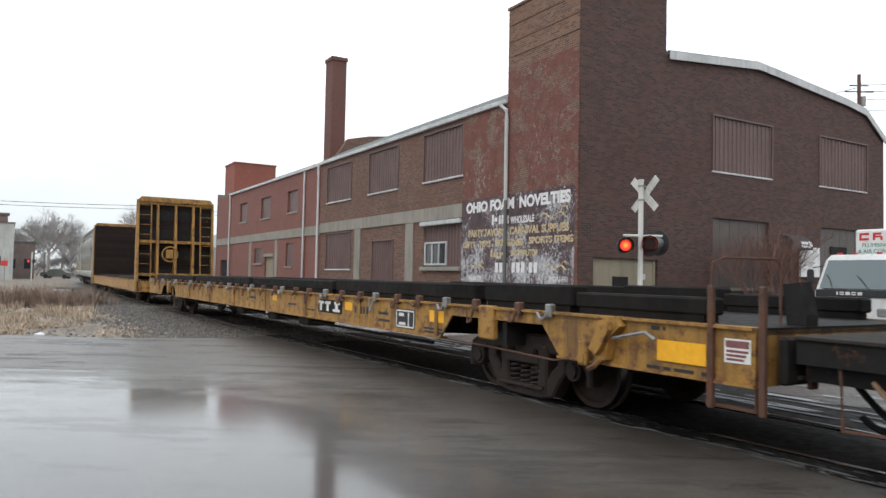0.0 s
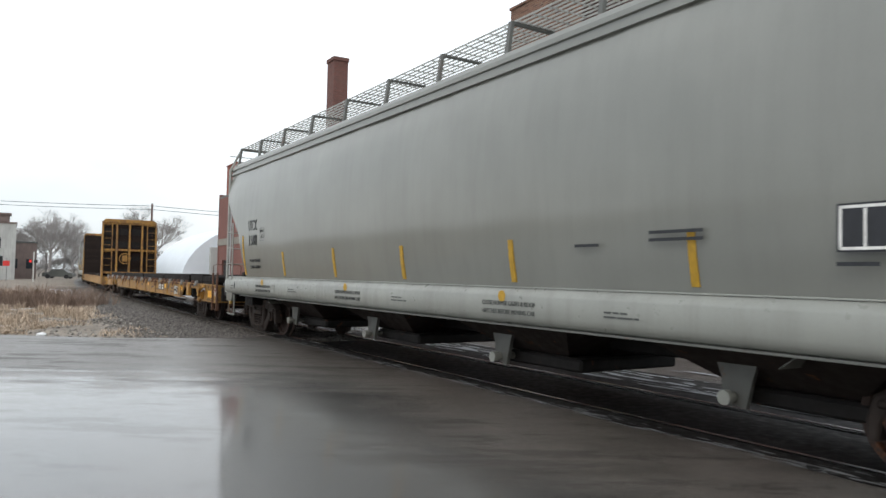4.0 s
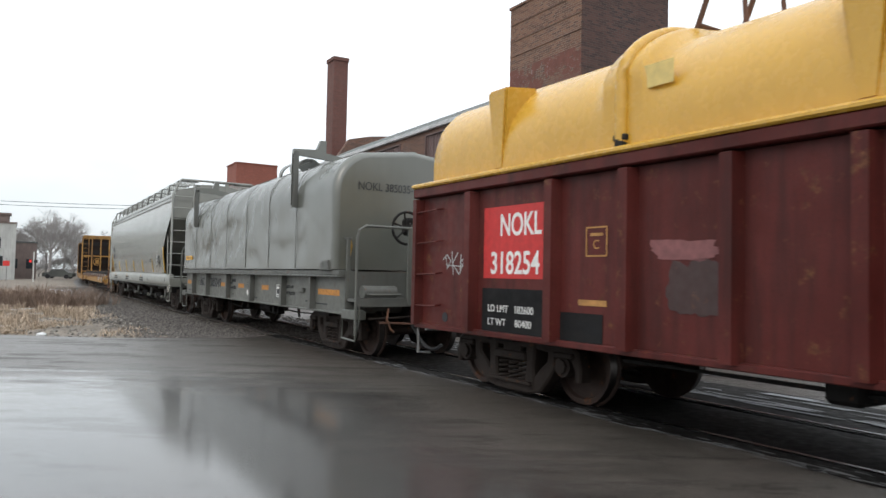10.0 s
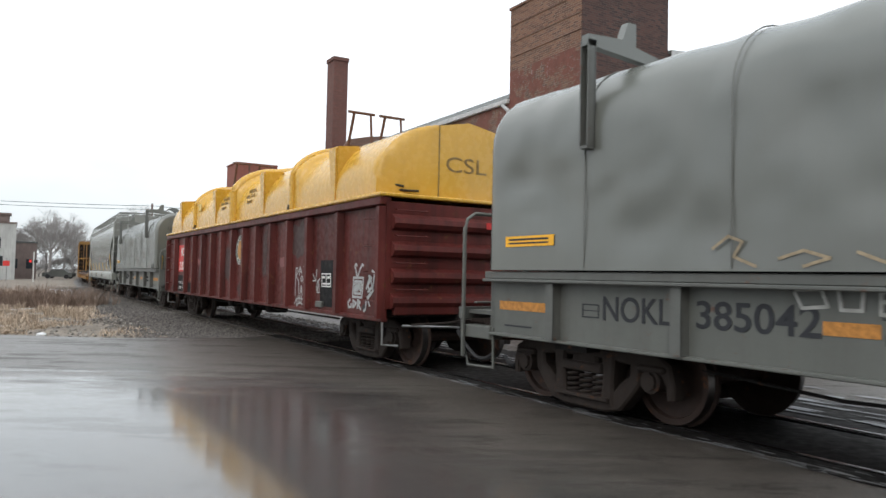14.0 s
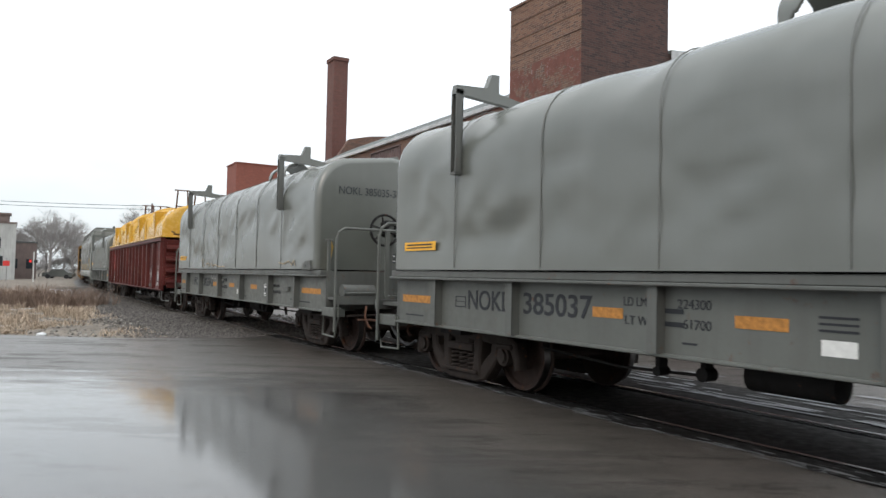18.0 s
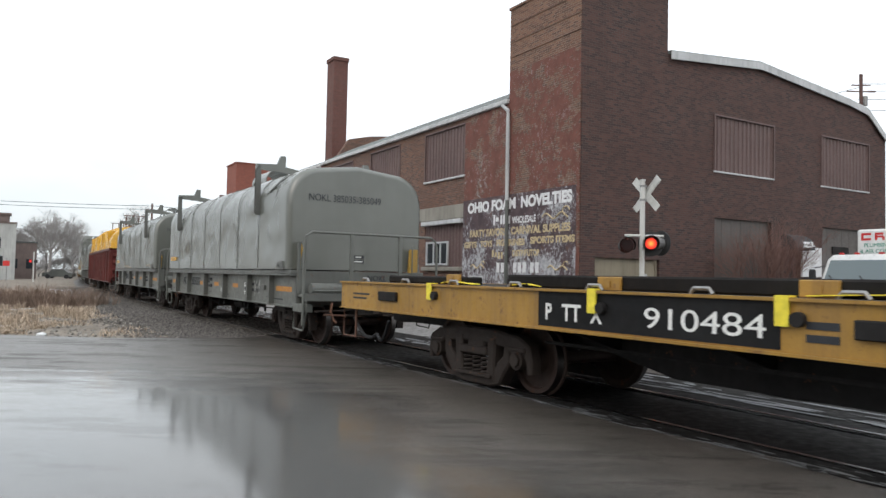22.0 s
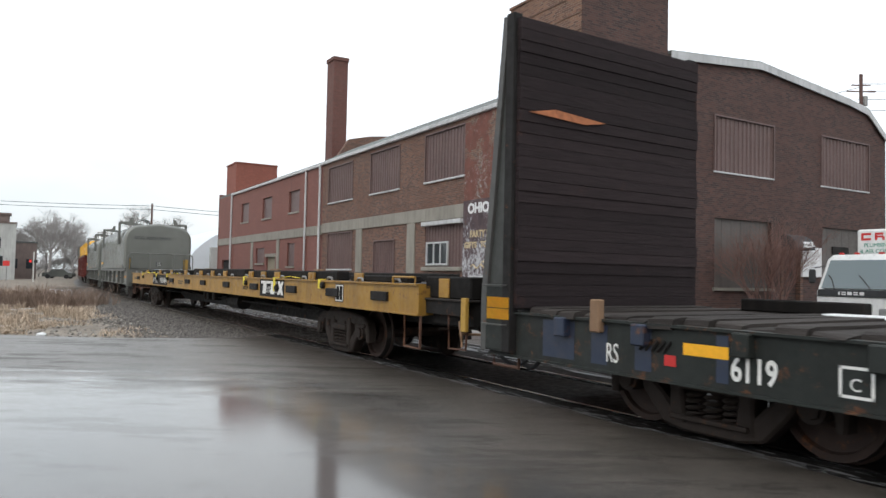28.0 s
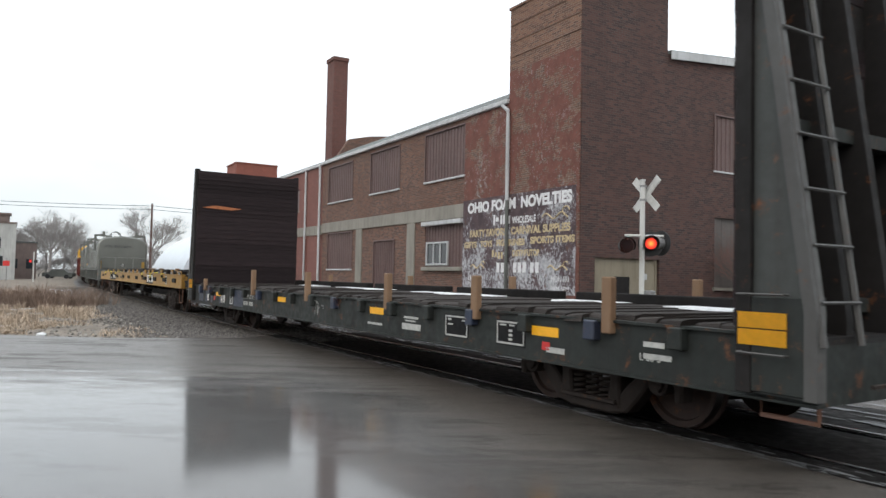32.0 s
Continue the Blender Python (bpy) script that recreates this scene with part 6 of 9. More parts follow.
def blotch(car, material, x, y, z, rx, rz, seed):
    """A ragged patch of old paint on a car's left side."""
    bm = B()
    n = 40
    pts = []
    for k in range(n):
        a = 2 * math.pi * k / n
        c, s = math.cos(a), math.sin(a)
        sq = 1 / max(abs(c), abs(s)) ** 0.6
        q = sq * (1 + 0.35 * noise.noise(Vector((c * 2.2 + seed, s * 2.2, seed * 3.1))) + 0.15 * noise.noise(Vector((c * 9, s * 9, seed))))
        pts.append((x + rx * q * c, z + rz * q * s))
    prism(bm, pts, "y", y - 0.001, y + 0.002)
    return part("paint_patch", bm, material, car, "ragged patch of old paint")


def gondola(centre):
    L = 16.53
    h = L / 2
    car = car_root("gondola", "oxide red steel gondola with ribbed sides and yellow cover", "gondola car", centre, 6.71)
    POSTS = (8.2, 6.9, 5.37, 4.3, 3.17, 2.1, 1.05, 0.05, -0.93, -1.95, -2.97, -4.04, -5.15, -6.58, -8.2)
    for sy in (1, -1):
        bm = B()
        box(bm, -h, h, min(sy * 1.38, sy * 1.41), max(sy * 1.38, sy * 1.41), 0.78, 2.55)
        part("side_sheet", bm, M_RED, car, "faded oxide red side sheet")
        bm = B()
        box(bm, -h, h, min(sy * 1.34, sy * 1.53), max(sy * 1.34, sy * 1.51), 2.56, 2.69, 0, 0.015)
        part("top_chord", bm, M_RED, car)
        bm = B()
        box(bm, -h, h, min(sy * 1.36, sy * 1.46), max(sy * 1.36, sy * 1.46), 0.75, 0.82, 0, 0.01)
        part("bottom_chord", bm, M_RED, car)
        for x in POSTS:
            bm = B()
            w = 0.1 if abs(x) < 8 else 0.07
            prism(bm, [(x - w, sy * 1.405), (x + w, sy * 1.405), (x + w * 0.6, sy * 1.52), (x - w * 0.6, sy * 1.52)], "z", 0.80, 2.54)
            part("side_post", bm, M_RED, car)
    for sx in (1, -1):
        x = sx * h
        bm = B()
        box(bm, x - 0.02, x + 0.02, -1.42, 1.42, 0.95, 2.62)
        part("end_wall", bm, M_RED, car, "grimy red end wall")
        for z in (1.08, 1.47, 1.89, 2.31):
            bm = B()
            prism(bm, [(x + sx * 0.015, z - 0.14), (x + sx * 0.015, z + 0.12), (x + sx * 0.12, z + 0.05), (x + sx * 0.14, z - 0.03), (x + sx * 0.1, z - 0.1)], "y", -1.34, 1.34)
            part("end_rib", bm, M_RED, car)
        for yy in (1.3, -0.85):
            for z in (1.27, 1.68, 2.1, 2.5):
                bm = B()
                rung(bm, (x + sx * 0.02, yy, z), (x + sx * 0.02, yy - 0.5, z), (sx * 0.1, 0, -0.02), 0.011)
                part("end_grab_iron", bm, M_RED, car)
        for z in (1.08, 1.51, 1.94, 2.37):
            bm = B()
            rung(bm, (x - sx * 0.13, 1.41, z), (x - sx * 0.62, 1.41, z + 0.015), (0, 0.09, -0.02), 0.012)
            part("side_grab_iron", bm, M_RED, car)
        coupler(car, sx * (h + 0.1), sx)
        bm = B()
        box(bm, min(x, x + sx * 0.1), max(x, x + sx * 0.1), -1.3, 1.3, 0.86, 1.0, 0, 0.01)
        part("end_sill", bm, M_RED, car)
        bm = B()
        disc(bm, (x - sx * 0.72, 1.412, 0.93), "y", 0.065, 0.006, 14)
        part("lift_hole", bm, M_DARKL, car, "dark round lifting hole")
        bm = B()
        tube(bm, [(x + sx * 0.15, 1.2, 0.7), (x + sx * 0.2, 0.3, 0.66)], 0.02, 5)
        tube(bm, [(x - sx * 0.05, 1.42, 0.75), (x - sx * 0.05, 1.42, 0.40), (x + sx * 0.02, 1.2, 0.38)], 0.018, 5)
        part("uncoupling_lever", bm, M_STEEL, car, "bent steel uncoupling lever")
    bm = B()
    box(bm, -h, h, -1.38, 1.38, 0.82, 0.9)
    box(bm, -h - 0.1, h + 0.1, -0.3, 0.3, 0.62, 0.9)
    for x in (6.71, -6.71):
        box(bm, x - 0.25, x + 0.25, -1.3, 1.3, 0.68, 0.85)
    part("underframe", bm, M_BLACK, car, "sooty floor and center sill")
    bm = B()
    for x in (1.2, 0.4, -0.8, 2.6):
        box(bm, x - 0.16, x + 0.16, 0.5, 1.0, 0.5, 0.78, 0, 0.04)
    tube(bm, [(-5.0, 0.9, 0.6), (5.0, 0.9, 0.6)], 0.022, 5)
    part("brake_rigging", bm, M_BLACK, car, "dark brake gear")
    for x in (6.71, -6.71):
        truck(car, x, 1.95, 0.46)
    # moulded yellow cover: chamfered ends, raised arches, wedge brackets
    bm = B()
    ch = h - 0.12

    def ring_at(x):
        lim = 0.53 + 0.9 * max(0.0, min(1.0, (ch - abs(x)) / 0.26))
        w, z1, t = 1.42, 4.05, 1.0
        rise = 0.0
        for c, half_w in ((-4.12, 0.34), (0.12, 0.22), (4.4, 0.34)):
            rise = max(rise, 0.11 * max(0.0, min(1.0, (half_w - abs(x - c)) / 0.1)))
        return [(px, max(-lim, min(lim, py * (1 + rise / 1.4))), pz + (rise if pz > 2.9 else 0)) for px, py, pz in hood_ring(x, w, 2.72, z1, 0.95, 12, 0.1)]

    xs = sorted({*[-ch + 2 * ch * i / 70 for i in range(71)], *[s * (ch - k) for s in (-1, 1) for k in (0.03, 0.07, 0.12, 0.17, 0.22, 0.26)], *[c + s * k for c, hw in ((-4.12, 0.34), (0.12, 0.22), (4.4, 0.34)) for s in (-1, 1) for k in (hw, hw - 0.08)]})
    loft(bm, [ring_at(x) for x in xs])
    part("cover", bm, M_COVER, car, "glossy yellow moulded cover", smooth=70)
    for x in (-6.2, -2.15, 2.1, 6.4):
        for sy in (1, -1):
            bm = B()
            top_w, low_w = 0.24, 0.09
            A = [(x - low_w, sy * 1.38, 2.76), (x + low_w, sy * 1.38, 2.76), (x + low_w, sy * 1.43, 2.76), (x - low_w, sy * 1.43, 2.76)]
            C = [(x - top_w, sy * 1.05, 3.78), (x + top_w, sy * 1.05, 3.78), (x + top_w * 0.8, sy * 1.47, 3.74), (x - top_w * 0.8, sy * 1.47, 3.74)]
            loft(bm, [A, C])
            bmesh.ops.bevel(bm, geom=bm.edges[:], offset=0.03, segments=2, affect="EDGES")
            part("cover_bracket", bm, M_COVER, car, "moulded yellow wedge bracket", smooth=50)
    bm = B()
    for sy in (1, -1):
        box(bm, -h - 0.02, h + 0.02, min(sy * 1.30, sy * 1.535), max(sy * 1.30, sy * 1.535), 2.69, 2.755, 0, 0.02)
    for sx in (1, -1):
        box(bm, *sorted((sx * (h - 0.5), sx * (h + 0.04))), -1.42, 1.42, 2.69, 2.75, 0, 0.015)
    part("cover_rim", bm, M_COVER, car, "yellow cover rim")
    for x in (-4.02, 0.26, 4.4):
        bm = B()
        box(bm, x - 0.08, x + 0.08, 1.42, 1.48, 2.82, 2.88, 0, 0.01)
        box(bm, x - 0.03, x + 0.04, 1.42, 1.5, 2.64, 2.84, 0, 0.015)
        disc(bm, (x - 0.04, 1.47, 2.77), "y", 0.04, 0.06, 10)
        part("cover_latch", bm, M_BLACK, car, "dark iron cover latch")
    bm = B()
    pts = [Vector(p) + Vector((0, math.copysign(0.012, p[1]), 0.01)) for p in ring_at(0.36)]
    tube(bm, pts, 0.022, 5)
    part("joint_seal", bm, M_COVER, car, "yellow joint flange")
    for x in (0.12, 4.4, -4.12):
        bm = B()
        base = [Vector(p) for p in ring_at(x)]
        tube(bm, base, 0.13 if x == 0.12 else 0.07, 10)
        part("cover_hoop", bm, M_COVER, car, "rounded yellow stiffening hoop", smooth=60)
    bm = B()
    prism(bm, [(-0.44, 1.24), (-0.23, 1.05), (-0.44, 0.86), (-0.65, 1.05)], "y", 1.412, 1.418)
    part("diamond_placard", bm, M_PRIMER, car, "dark brown diamond placard")
    # lifting frames: two raked legs with short cross heads, a back leg and a foot bar
    for x in (-4.45, 4.2):
        bm = B()
        for yy in (0.42, -0.22):
            tube(bm, [(x + 0.3, yy, 3.98), (x - 0.06, yy, 4.83)], 0.03, 6)
            tube(bm, [(x - 0.06, yy + 0.12, 4.85), (x - 0.06, yy - 0.42, 4.85)], 0.03, 6)
            tube(bm, [(x - 0.06, yy - 0.34, 4.84), (x - 0.1, yy - 0.36, 4.02)], 0.026, 6)
        tube(bm, [(x + 0.2, 0.42, 4.2), (x + 0.2, -0.22, 4.2)], 0.026, 6)
        part("lifting_frame", bm, M_RUST, car, "dark rusty lifting frame")
    bars(car, M_PATCH, at_side(4.35, 1.412, 3.28), [(0, 0, 0.55, 0.22)], "faded_patch")
    for x0, k in ((1.62, 1.0), (-0.75, 0.95)):
        text("IF LOST CALL", 0.115, car, M_DIRTL, at_side(x0, 1.34, 3.40), width=0.62 * k, bold=0.003)
        bars(car, M_DIRTL, at_side(x0 + 0.05, 1.385, 3.27), [(0.11 * j + (0.05 if j > 2 else 0), 0, 0.07, 0.075) for j in range(6)], "faded_print")
        text("COLLECT", 0.105, car, M_DIRTL, at_side(x0 - 0.1, 1.412, 3.13), width=0.42 * k, bold=0.003)
    text("CSL", 0.36, car, M_DIRTL, at_rear(-ch - 0.004, 0.42, 3.2), squeeze=1.25)
    for y in (0.52, -0.52):
        bm = B()
        box(bm, -ch - 0.006, -ch + 0.01, y - 0.008, y + 0.012, 2.76, 3.95)
        part("end_fold", bm, M_DIRTL, car)
    bm = B()
    tube(bm, [(-ch + 0.25, 1.2, 3.2), (-ch + 0.25, 1.2, 2.95), (-ch + 0.1, 1.05, 2.9)], 0.02, 5)
    tube(bm, [(-ch + 0.3, 1.25, 2.85), (-ch + 0.0, 0.85, 2.83)], 0.02, 5)
    part("cover_handle", bm, M_BLACK, car)
    # markings
    y = 1.413
    bars(car, M_REDPANEL, at_side(6.68, y, 1.46), [(0, 0, 1.22, 0.86)], "red_panel")
    text("NOKL", 0.37, car, M_WHITE, at_side(6.36, y + 0.003, 1.97), squeeze=0.75, bold=0.006)
    text("318254", 0.37, car, M_WHITE, at_side(6.54, y + 0.003, 1.52), squeeze=0.83, bold=0.006)
    bars(car, M_PANEL, at_side(6.7, y, 0.82), [(0, 0, 1.26, 0.52), (1.3, 0, 0.75, 0.3)], "black_panel")
    text("LD LMT   182600", 0.12, car, M_WHITE, at_side(6.58, y + 0.003, 1.06), squeeze=1.0)
    text("LT WT     80400", 0.12, car, M_WHITE, at_side(6.58, y + 0.003, 0.9), squeeze=1.0)
    bars(car, M_GOLDL, at_side(4.9, y, 1.7), [(0, 0, 0.3, 0.016), (0, 0.29, 0.3, 0.016), (0, 0, 0.016, 0.3), (0.284, 0, 0.016, 0.3), (0.06, 0.21, 0.18, 0.03), (-0.1, -0.5, 0.4, 0.06)], "stencil_line")
    text("C", 0.13, car, M_GOLDL, at_side(4.8, y, 1.78))
    blotch(car, M_PINK, 3.65, y, 1.75, 0.37, 0.09, 4)
    blotch(car, M_PRIMER, 3.55, y, 1.41, 0.32, 0.24, 1)
    blotch(car, M_PINK, -3.6, y, 1.7, 0.24, 0.1, 6)
    for x0, z0, w0, h0 in ((-2.2, 1.4, 0.3, 1.0), (-4.15, 1.8, 0.85, 0.65), (0.9, 1.2, 0.75, 0.9)):
        blotch(car, M_PRIMER, x0 - w0 / 2, y, z0 + h0 / 2, w0 / 2, h0 / 2, x0)
    # round emblem: plain rings
    bm = B()
    disc(bm, (-0.43, y, 2.02), "y", 0.37, 0.004, 32)
    em = part("round_emblem", bm, M_EMB, car, "worn round emblem with white letters on a green ring")
    bm = B()
    disc(bm, (-0.43, y + 0.003, 2.02), "y", 0.235, 0.006, 28)
    part("emblem_center", bm, M_GOLDL, em, "worn gold disc")
    bm = B()
    for r0 in (0.365, 0.24):
        tube(bm, [(-0.43 + r0 * math.cos(2 * math.pi * k / 32), y + 0.004, 2.02 + r0 * math.sin(2 * math.pi * k / 32)) for k in range(32)], 0.009, 4, close=True)
    part("emblem_rim", bm, M_CHALK, em, "pale emblem rim")
    for word, start, step, low in (("SAFETY", 152, -25, False), ("FIRST", 225, 22, True)):
        for k, ch_ in enumerate(word):
            a = start + step * k
            r0 = 0.262 if not low else 0.345
            turn = a - 90 if not low else a + 90
            m = at_side(-0.43, y + 0.006, 2.02) @ pose(r0 * math.cos(radians(a)), r0 * math.sin(radians(a)), 0, 0, 0, turn)
            text(ch_, 0.12, em, M_WHITE, m, align="CENTER")
    bars(car, M_PANEL, at_side(-5.66, y, 0.88), [(0, 0, 0.58, 0.84)], "black_panel")
    stencil(car, -5.72, -6.18, y + 0.003, 1.22, 1.5, M_PANEL, M_WHITE, "white bordered inspection stencil", [(0.22, 0.03, 0.025, 0.22), (0.05, 0.17, 0.12, 0.04), (0.28, 0.17, 0.12, 0.04), (0.05, 0.06, 0.36, 0.03)])
    graffiti(car, M_SPRAY, y + 0.001, [
        [(-7.1, 1.1), (-7.45, 1.1), (-7.5, 1.42), (-7.12, 1.42), (-7.1, 1.1)], [(-7.17, 1.16), (-7.4, 1.16), (-7.43, 1.36), (-7.18, 1.36), (-7.17, 1.16)],
        [(-7.26, 1.42), (-7.22, 1.52), (-7.16, 1.62), (-7.2, 1.65), (-7.24, 1.62)], [(-7.26, 1.42), (-7.36, 1.55), (-7.44, 1.64), (-7.48, 1.62)],
        [(-7.22, 1.2), (-7.24, 1.32), (-7.28, 1.2), (-7.3, 1.32), (-7.35, 1.22), (-7.36, 1.32)],
        [(-7.0, 1.05), (-6.92, 1.0), (-6.95, 0.92), (-7.05, 0.93), (-7.04, 0.98)], [(-7.12, 0.93), (-7.12, 1.04), (-7.24, 1.0), (-7.14, 0.93)], [(-7.3, 0.92), (-7.3, 1.05), (-7.4, 1.02), (-7.32, 0.98), (-7.42, 0.91)], [(-7.62, 1.05), (-7.6, 0.92), (-7.54, 0.88)],
        [(-7.75, 0.98), (-7.65, 1.1), (-7.78, 1.18), (-7.66, 1.3), (-7.8, 1.42), (-7.7, 1.46)], [(-7.68, 1.2), (-7.86, 1.3), (-7.9, 1.5), (-7.82, 1.54)], [(-7.62, 1.25), (-7.74, 1.45), (-7.86, 1.22), (-7.7, 1.1)]], 0.02)
    graffiti(car, M_SPRAY, y + 0.001, [
        [(-4.35, 1.03), (-4.37, 1.58), (-4.46, 1.58), (-4.49, 1.51), (-4.38, 1.41), (-4.53, 1.33), (-4.56, 1.06)], [(-4.57, 1.44), (-4.58, 1.60), (-4.70, 1.48)], [(-4.57, 1.50), (-4.66, 1.51)], [(-4.79, 1.61), (-5.0, 1.61)], [(-4.92, 1.6), (-4.86, 1.43)],
        [(-4.64, 1.37), (-4.70, 1.43), (-4.75, 1.37), (-4.70, 1.31), (-4.64, 1.37)], [(-4.78, 1.29), (-4.79, 1.42), (-4.88, 1.28), (-4.89, 1.38)], [(-4.63, 1.06), (-4.68, 1.23), (-4.74, 1.06)], [(-4.65, 1.12), (-4.72, 1.12)], [(-4.82, 1.22), (-4.82, 1.07)], [(-4.9, 1.22), (-4.9, 1.06), (-5.0, 1.06)],
        [(-5.228, 1.46), (-5.076, 1.56), (-4.99, 1.48), (-5.03, 1.33), (-5.08, 1.23)], [(-4.34, 0.87), (-4.43, 0.97), (-4.6, 0.99), (-4.82, 0.97), (-4.98, 0.94), (-5.08, 0.98)], [(-4.42, 0.79), (-4.52, 0.87), (-4.65, 0.90), (-4.82, 0.87), (-5.01, 0.79)],
        [(-4.44, 0.97), (-4.46, 0.80)], [(-4.53, 1.03), (-4.52, 0.87)], [(-4.6, 1.04), (-4.6, 0.9)], [(-4.7, 1.03), (-4.69, 0.9)], [(-4.81, 1.02), (-4.8, 0.88)], [(-4.93, 1.0), (-4.92, 0.84)],
        [(-5.285, 1.46), (-5.44, 1.34), (-5.465, 1.55)], [(-5.44, 1.34), (-5.29, 1.34)], [(-5.63, 1.38), (-5.52, 1.33), (-5.475, 1.22), (-5.52, 1.13), (-5.63, 1.13)], [(-5.53, 1.17), (-5.57, 1.34), (-5.61, 1.17)]], 0.013)
    bm = B()
    box(bm, -5.84, -5.54, y - 0.01, y + 0.045, 0.86, 0.97, 0, 0.01)
    part("jacking_pad", bm, M_GREYD, car, "small grey jacking pad")
    graffiti(car, M_SPRAY, y + 0.001, [[(7.55, 1.74), (7.5, 1.58), (7.42, 1.68), (7.52, 1.76), (7.6, 1.7)], [(7.4, 1.8), (7.36, 1.5)], [(7.26, 1.78), (7.38, 1.64), (7.22, 1.5)], [(7.18, 1.76), (7.2, 1.52), (7.1, 1.72), (7.2, 1.66), (7.05, 1.56)], [(7.5, 1.62), (7.1, 1.6)]], 0.007)
    rp = bars(car, M_REDPANEL, at_rear(-h - 0.145, -0.18, 2.26), [(0, 0, 1.15, 0.11)], "red_end_plate")
    text("NOKL 318254", 0.1, car, M_WHITE, at_rear(-h - 0.15, -0.45, 2.28))
    bars(car, M_GOLDL, at_rear(-h - 0.145, -0.5, 1.86), [(0, 0, 0.7, 0.03)])
    widen(car, 1.12)
    return car


def bulkhead_flat(centre, L, half, mat_a, label, green):
    zb, zt, w = 0.57, 1.05, 1.52
    car = flat_frame("bulkhead_flat_car", centre, L, half, 1.95, 0.46, zb, zt, w, mat_a, label, True)
    h = L / 2
    for sx in (1, -1):
        e = sx * h
        f = e - sx * (0.5 if sx > 0 or not green else 0.62)
        n = 25
        for k in range(n):
            z = 1.12 + k * 3.42 / n
            bm = B()
            x0, x1 = sorted((f, f - sx * 0.07))
            ja = 0.012 * math.sin(k * 7.3)
            box(bm, x0 + ja, x1 + ja * 0.4, -1.6 - abs(ja), 1.57, z, z + 3.42 / n - 0.004, 0, 0.003)
            part("plank", bm, M_PLANK if green else M_PLANKB, car)
        bm = B()
        x0, x1 = sorted((f - sx * 0.004, f - sx * 0.05))
        box(bm, x0, x1, -1.54, 1.54, 1.1, 4.5)
        part("bulkhead_backing", bm, M_BLACK, car, "dark backing behind the planks")
        for sy in (1, -1):
            bm = B()
            prism(bm, [(f + sx * 0.0, 0.6), (f + sx * 0.0, 4.58), (f + sx * 0.14, 4.58), (e + sx * 0.02, 1.2), (e + sx * 0.02, 0.6)], "y", *((sy * 1.60 - 0.03, sy * 1.60 + 0.03) if not green else sorted((sy * 1.55, sy * 1.585))))
            post = part("bulkhead_post", bm, M_WEB if green else mat_a, car, "tapered steel bulkhead post")
            if green:
                bm = B()
                box(bm, *sorted((f - sx * 0.01, f + sx * 0.13)), *sorted((sy * 1.5, sy * 1.63)), 0.6, 4.6, 0, 0.006)
                part("front_flange", bm, M_BLACK, post, "sooty front flange")
                bm = B()
                prism(bm, [(f + sx * 0.10, 4.58), (f + sx * 0.19, 4.58), (e + sx * 0.05, 1.25), (e + sx * 0.05, 0.6), (e - sx * 0.05, 0.6), (e - sx * 0.05, 1.25)], "y", *sorted((sy * 1.5, sy * 1.625)))
                part("rear_flange", bm, M_STILE, post, "worn grey rear flange")
                bm = B()
                box(bm, *sorted((f + sx * 0.131, e - sx * 0.051)), *sorted((sy * 1.586, sy * 1.622)), 0.62, 1.36, 0, 0.006)
                part("lower_plate", bm, mat_a, post, "dark green lower plate")
            if green:
                for z0 in (0.98, 1.115):
                    bars(car, M_TAPE, Matrix.Translation((f + sx * 0.44 if sx > 0 else f, 1.632, z0)) @ SIDE, [(0.02, 0, 0.42, 0.125)], "reflective_plate")
                bm = B()
                rung(bm, (f + sx * 0.05, sy * 1.63, 1.38), (f + sx * 0.45, sy * 1.63, 1.38), (0, sy * 0.06, 0), 0.011)
                rung(bm, (f + sx * 0.05, sy * 1.63, 0.92), (f + sx * 0.45, sy * 1.63, 0.92), (0, sy * 0.06, 0), 0.011)
                part("grab_iron", bm, M_STILE, car)
        # frame on the outer face
        for y in ((-1.0, -0.35, 0.35, 1.0) if green else (-0.75, 0.0, 0.75)):
            bm = B()
            prism(bm, [(f, 1.0), (f, 4.55), (f + sx * 0.12, 4.55), (e - sx * 0.05, 1.2), (e - sx * 0.05, 1.0)], "y", y - 0.05, y + 0.05)
            part("bulkhead_rib", bm, M_BLACK if green else mat_a, car)
        for z in (1.3, 2.75, 4.45):
            bm = B()
            t = (4.58 - z) / 3.4
            x0, x1 = sorted((f, f + sx * (0.12 + 0.3 * t)))
            box(bm, x0, x1, -1.57, 1.57, z - 0.06, z + 0.06)
            part("bulkhead_rail", bm, mat_a, car)
        if not green:
            bm = B()
            prism(bm, [(-1.62, 4.5), (-1.45, 4.72), (1.45, 4.72), (1.62, 4.5)], "x", min(f, f + sx * 0.2), max(f, f + sx * 0.2))
            part("bulkhead_cap", bm, mat_a, car)
        for sy in (1, -1):
            bm = B()
            lo_x, hi_x = e + sx * 0.06, f + sx * 0.18
            y0, y1 = sy * 1.56, sy * 1.04
            tube(bm, [(lo_x, y0, 1.0), (hi_x, y0, 4.5)], 0.035, 6)
            tube(bm, [(lo_x, y1, 1.0), (hi_x, y1, 4.5)], 0.03, 6)
            for k in range(8):
                z = 1.33 + 0.43 * k
                t = (z - 1.0) / 3.5
                x = lo_x + (hi_x - lo_x) * t
                tube(bm, [(x, y0, z), (x + sx * 0.04, y0, z), (x + sx * 0.04, y1, z), (x, y1, z)], 0.013, 5)
            part("bulkhead_ladder", bm, M_STILE if green else mat_a, car, "steel bulkhead ladder")
    rr = random.Random(3)
    nb = 60
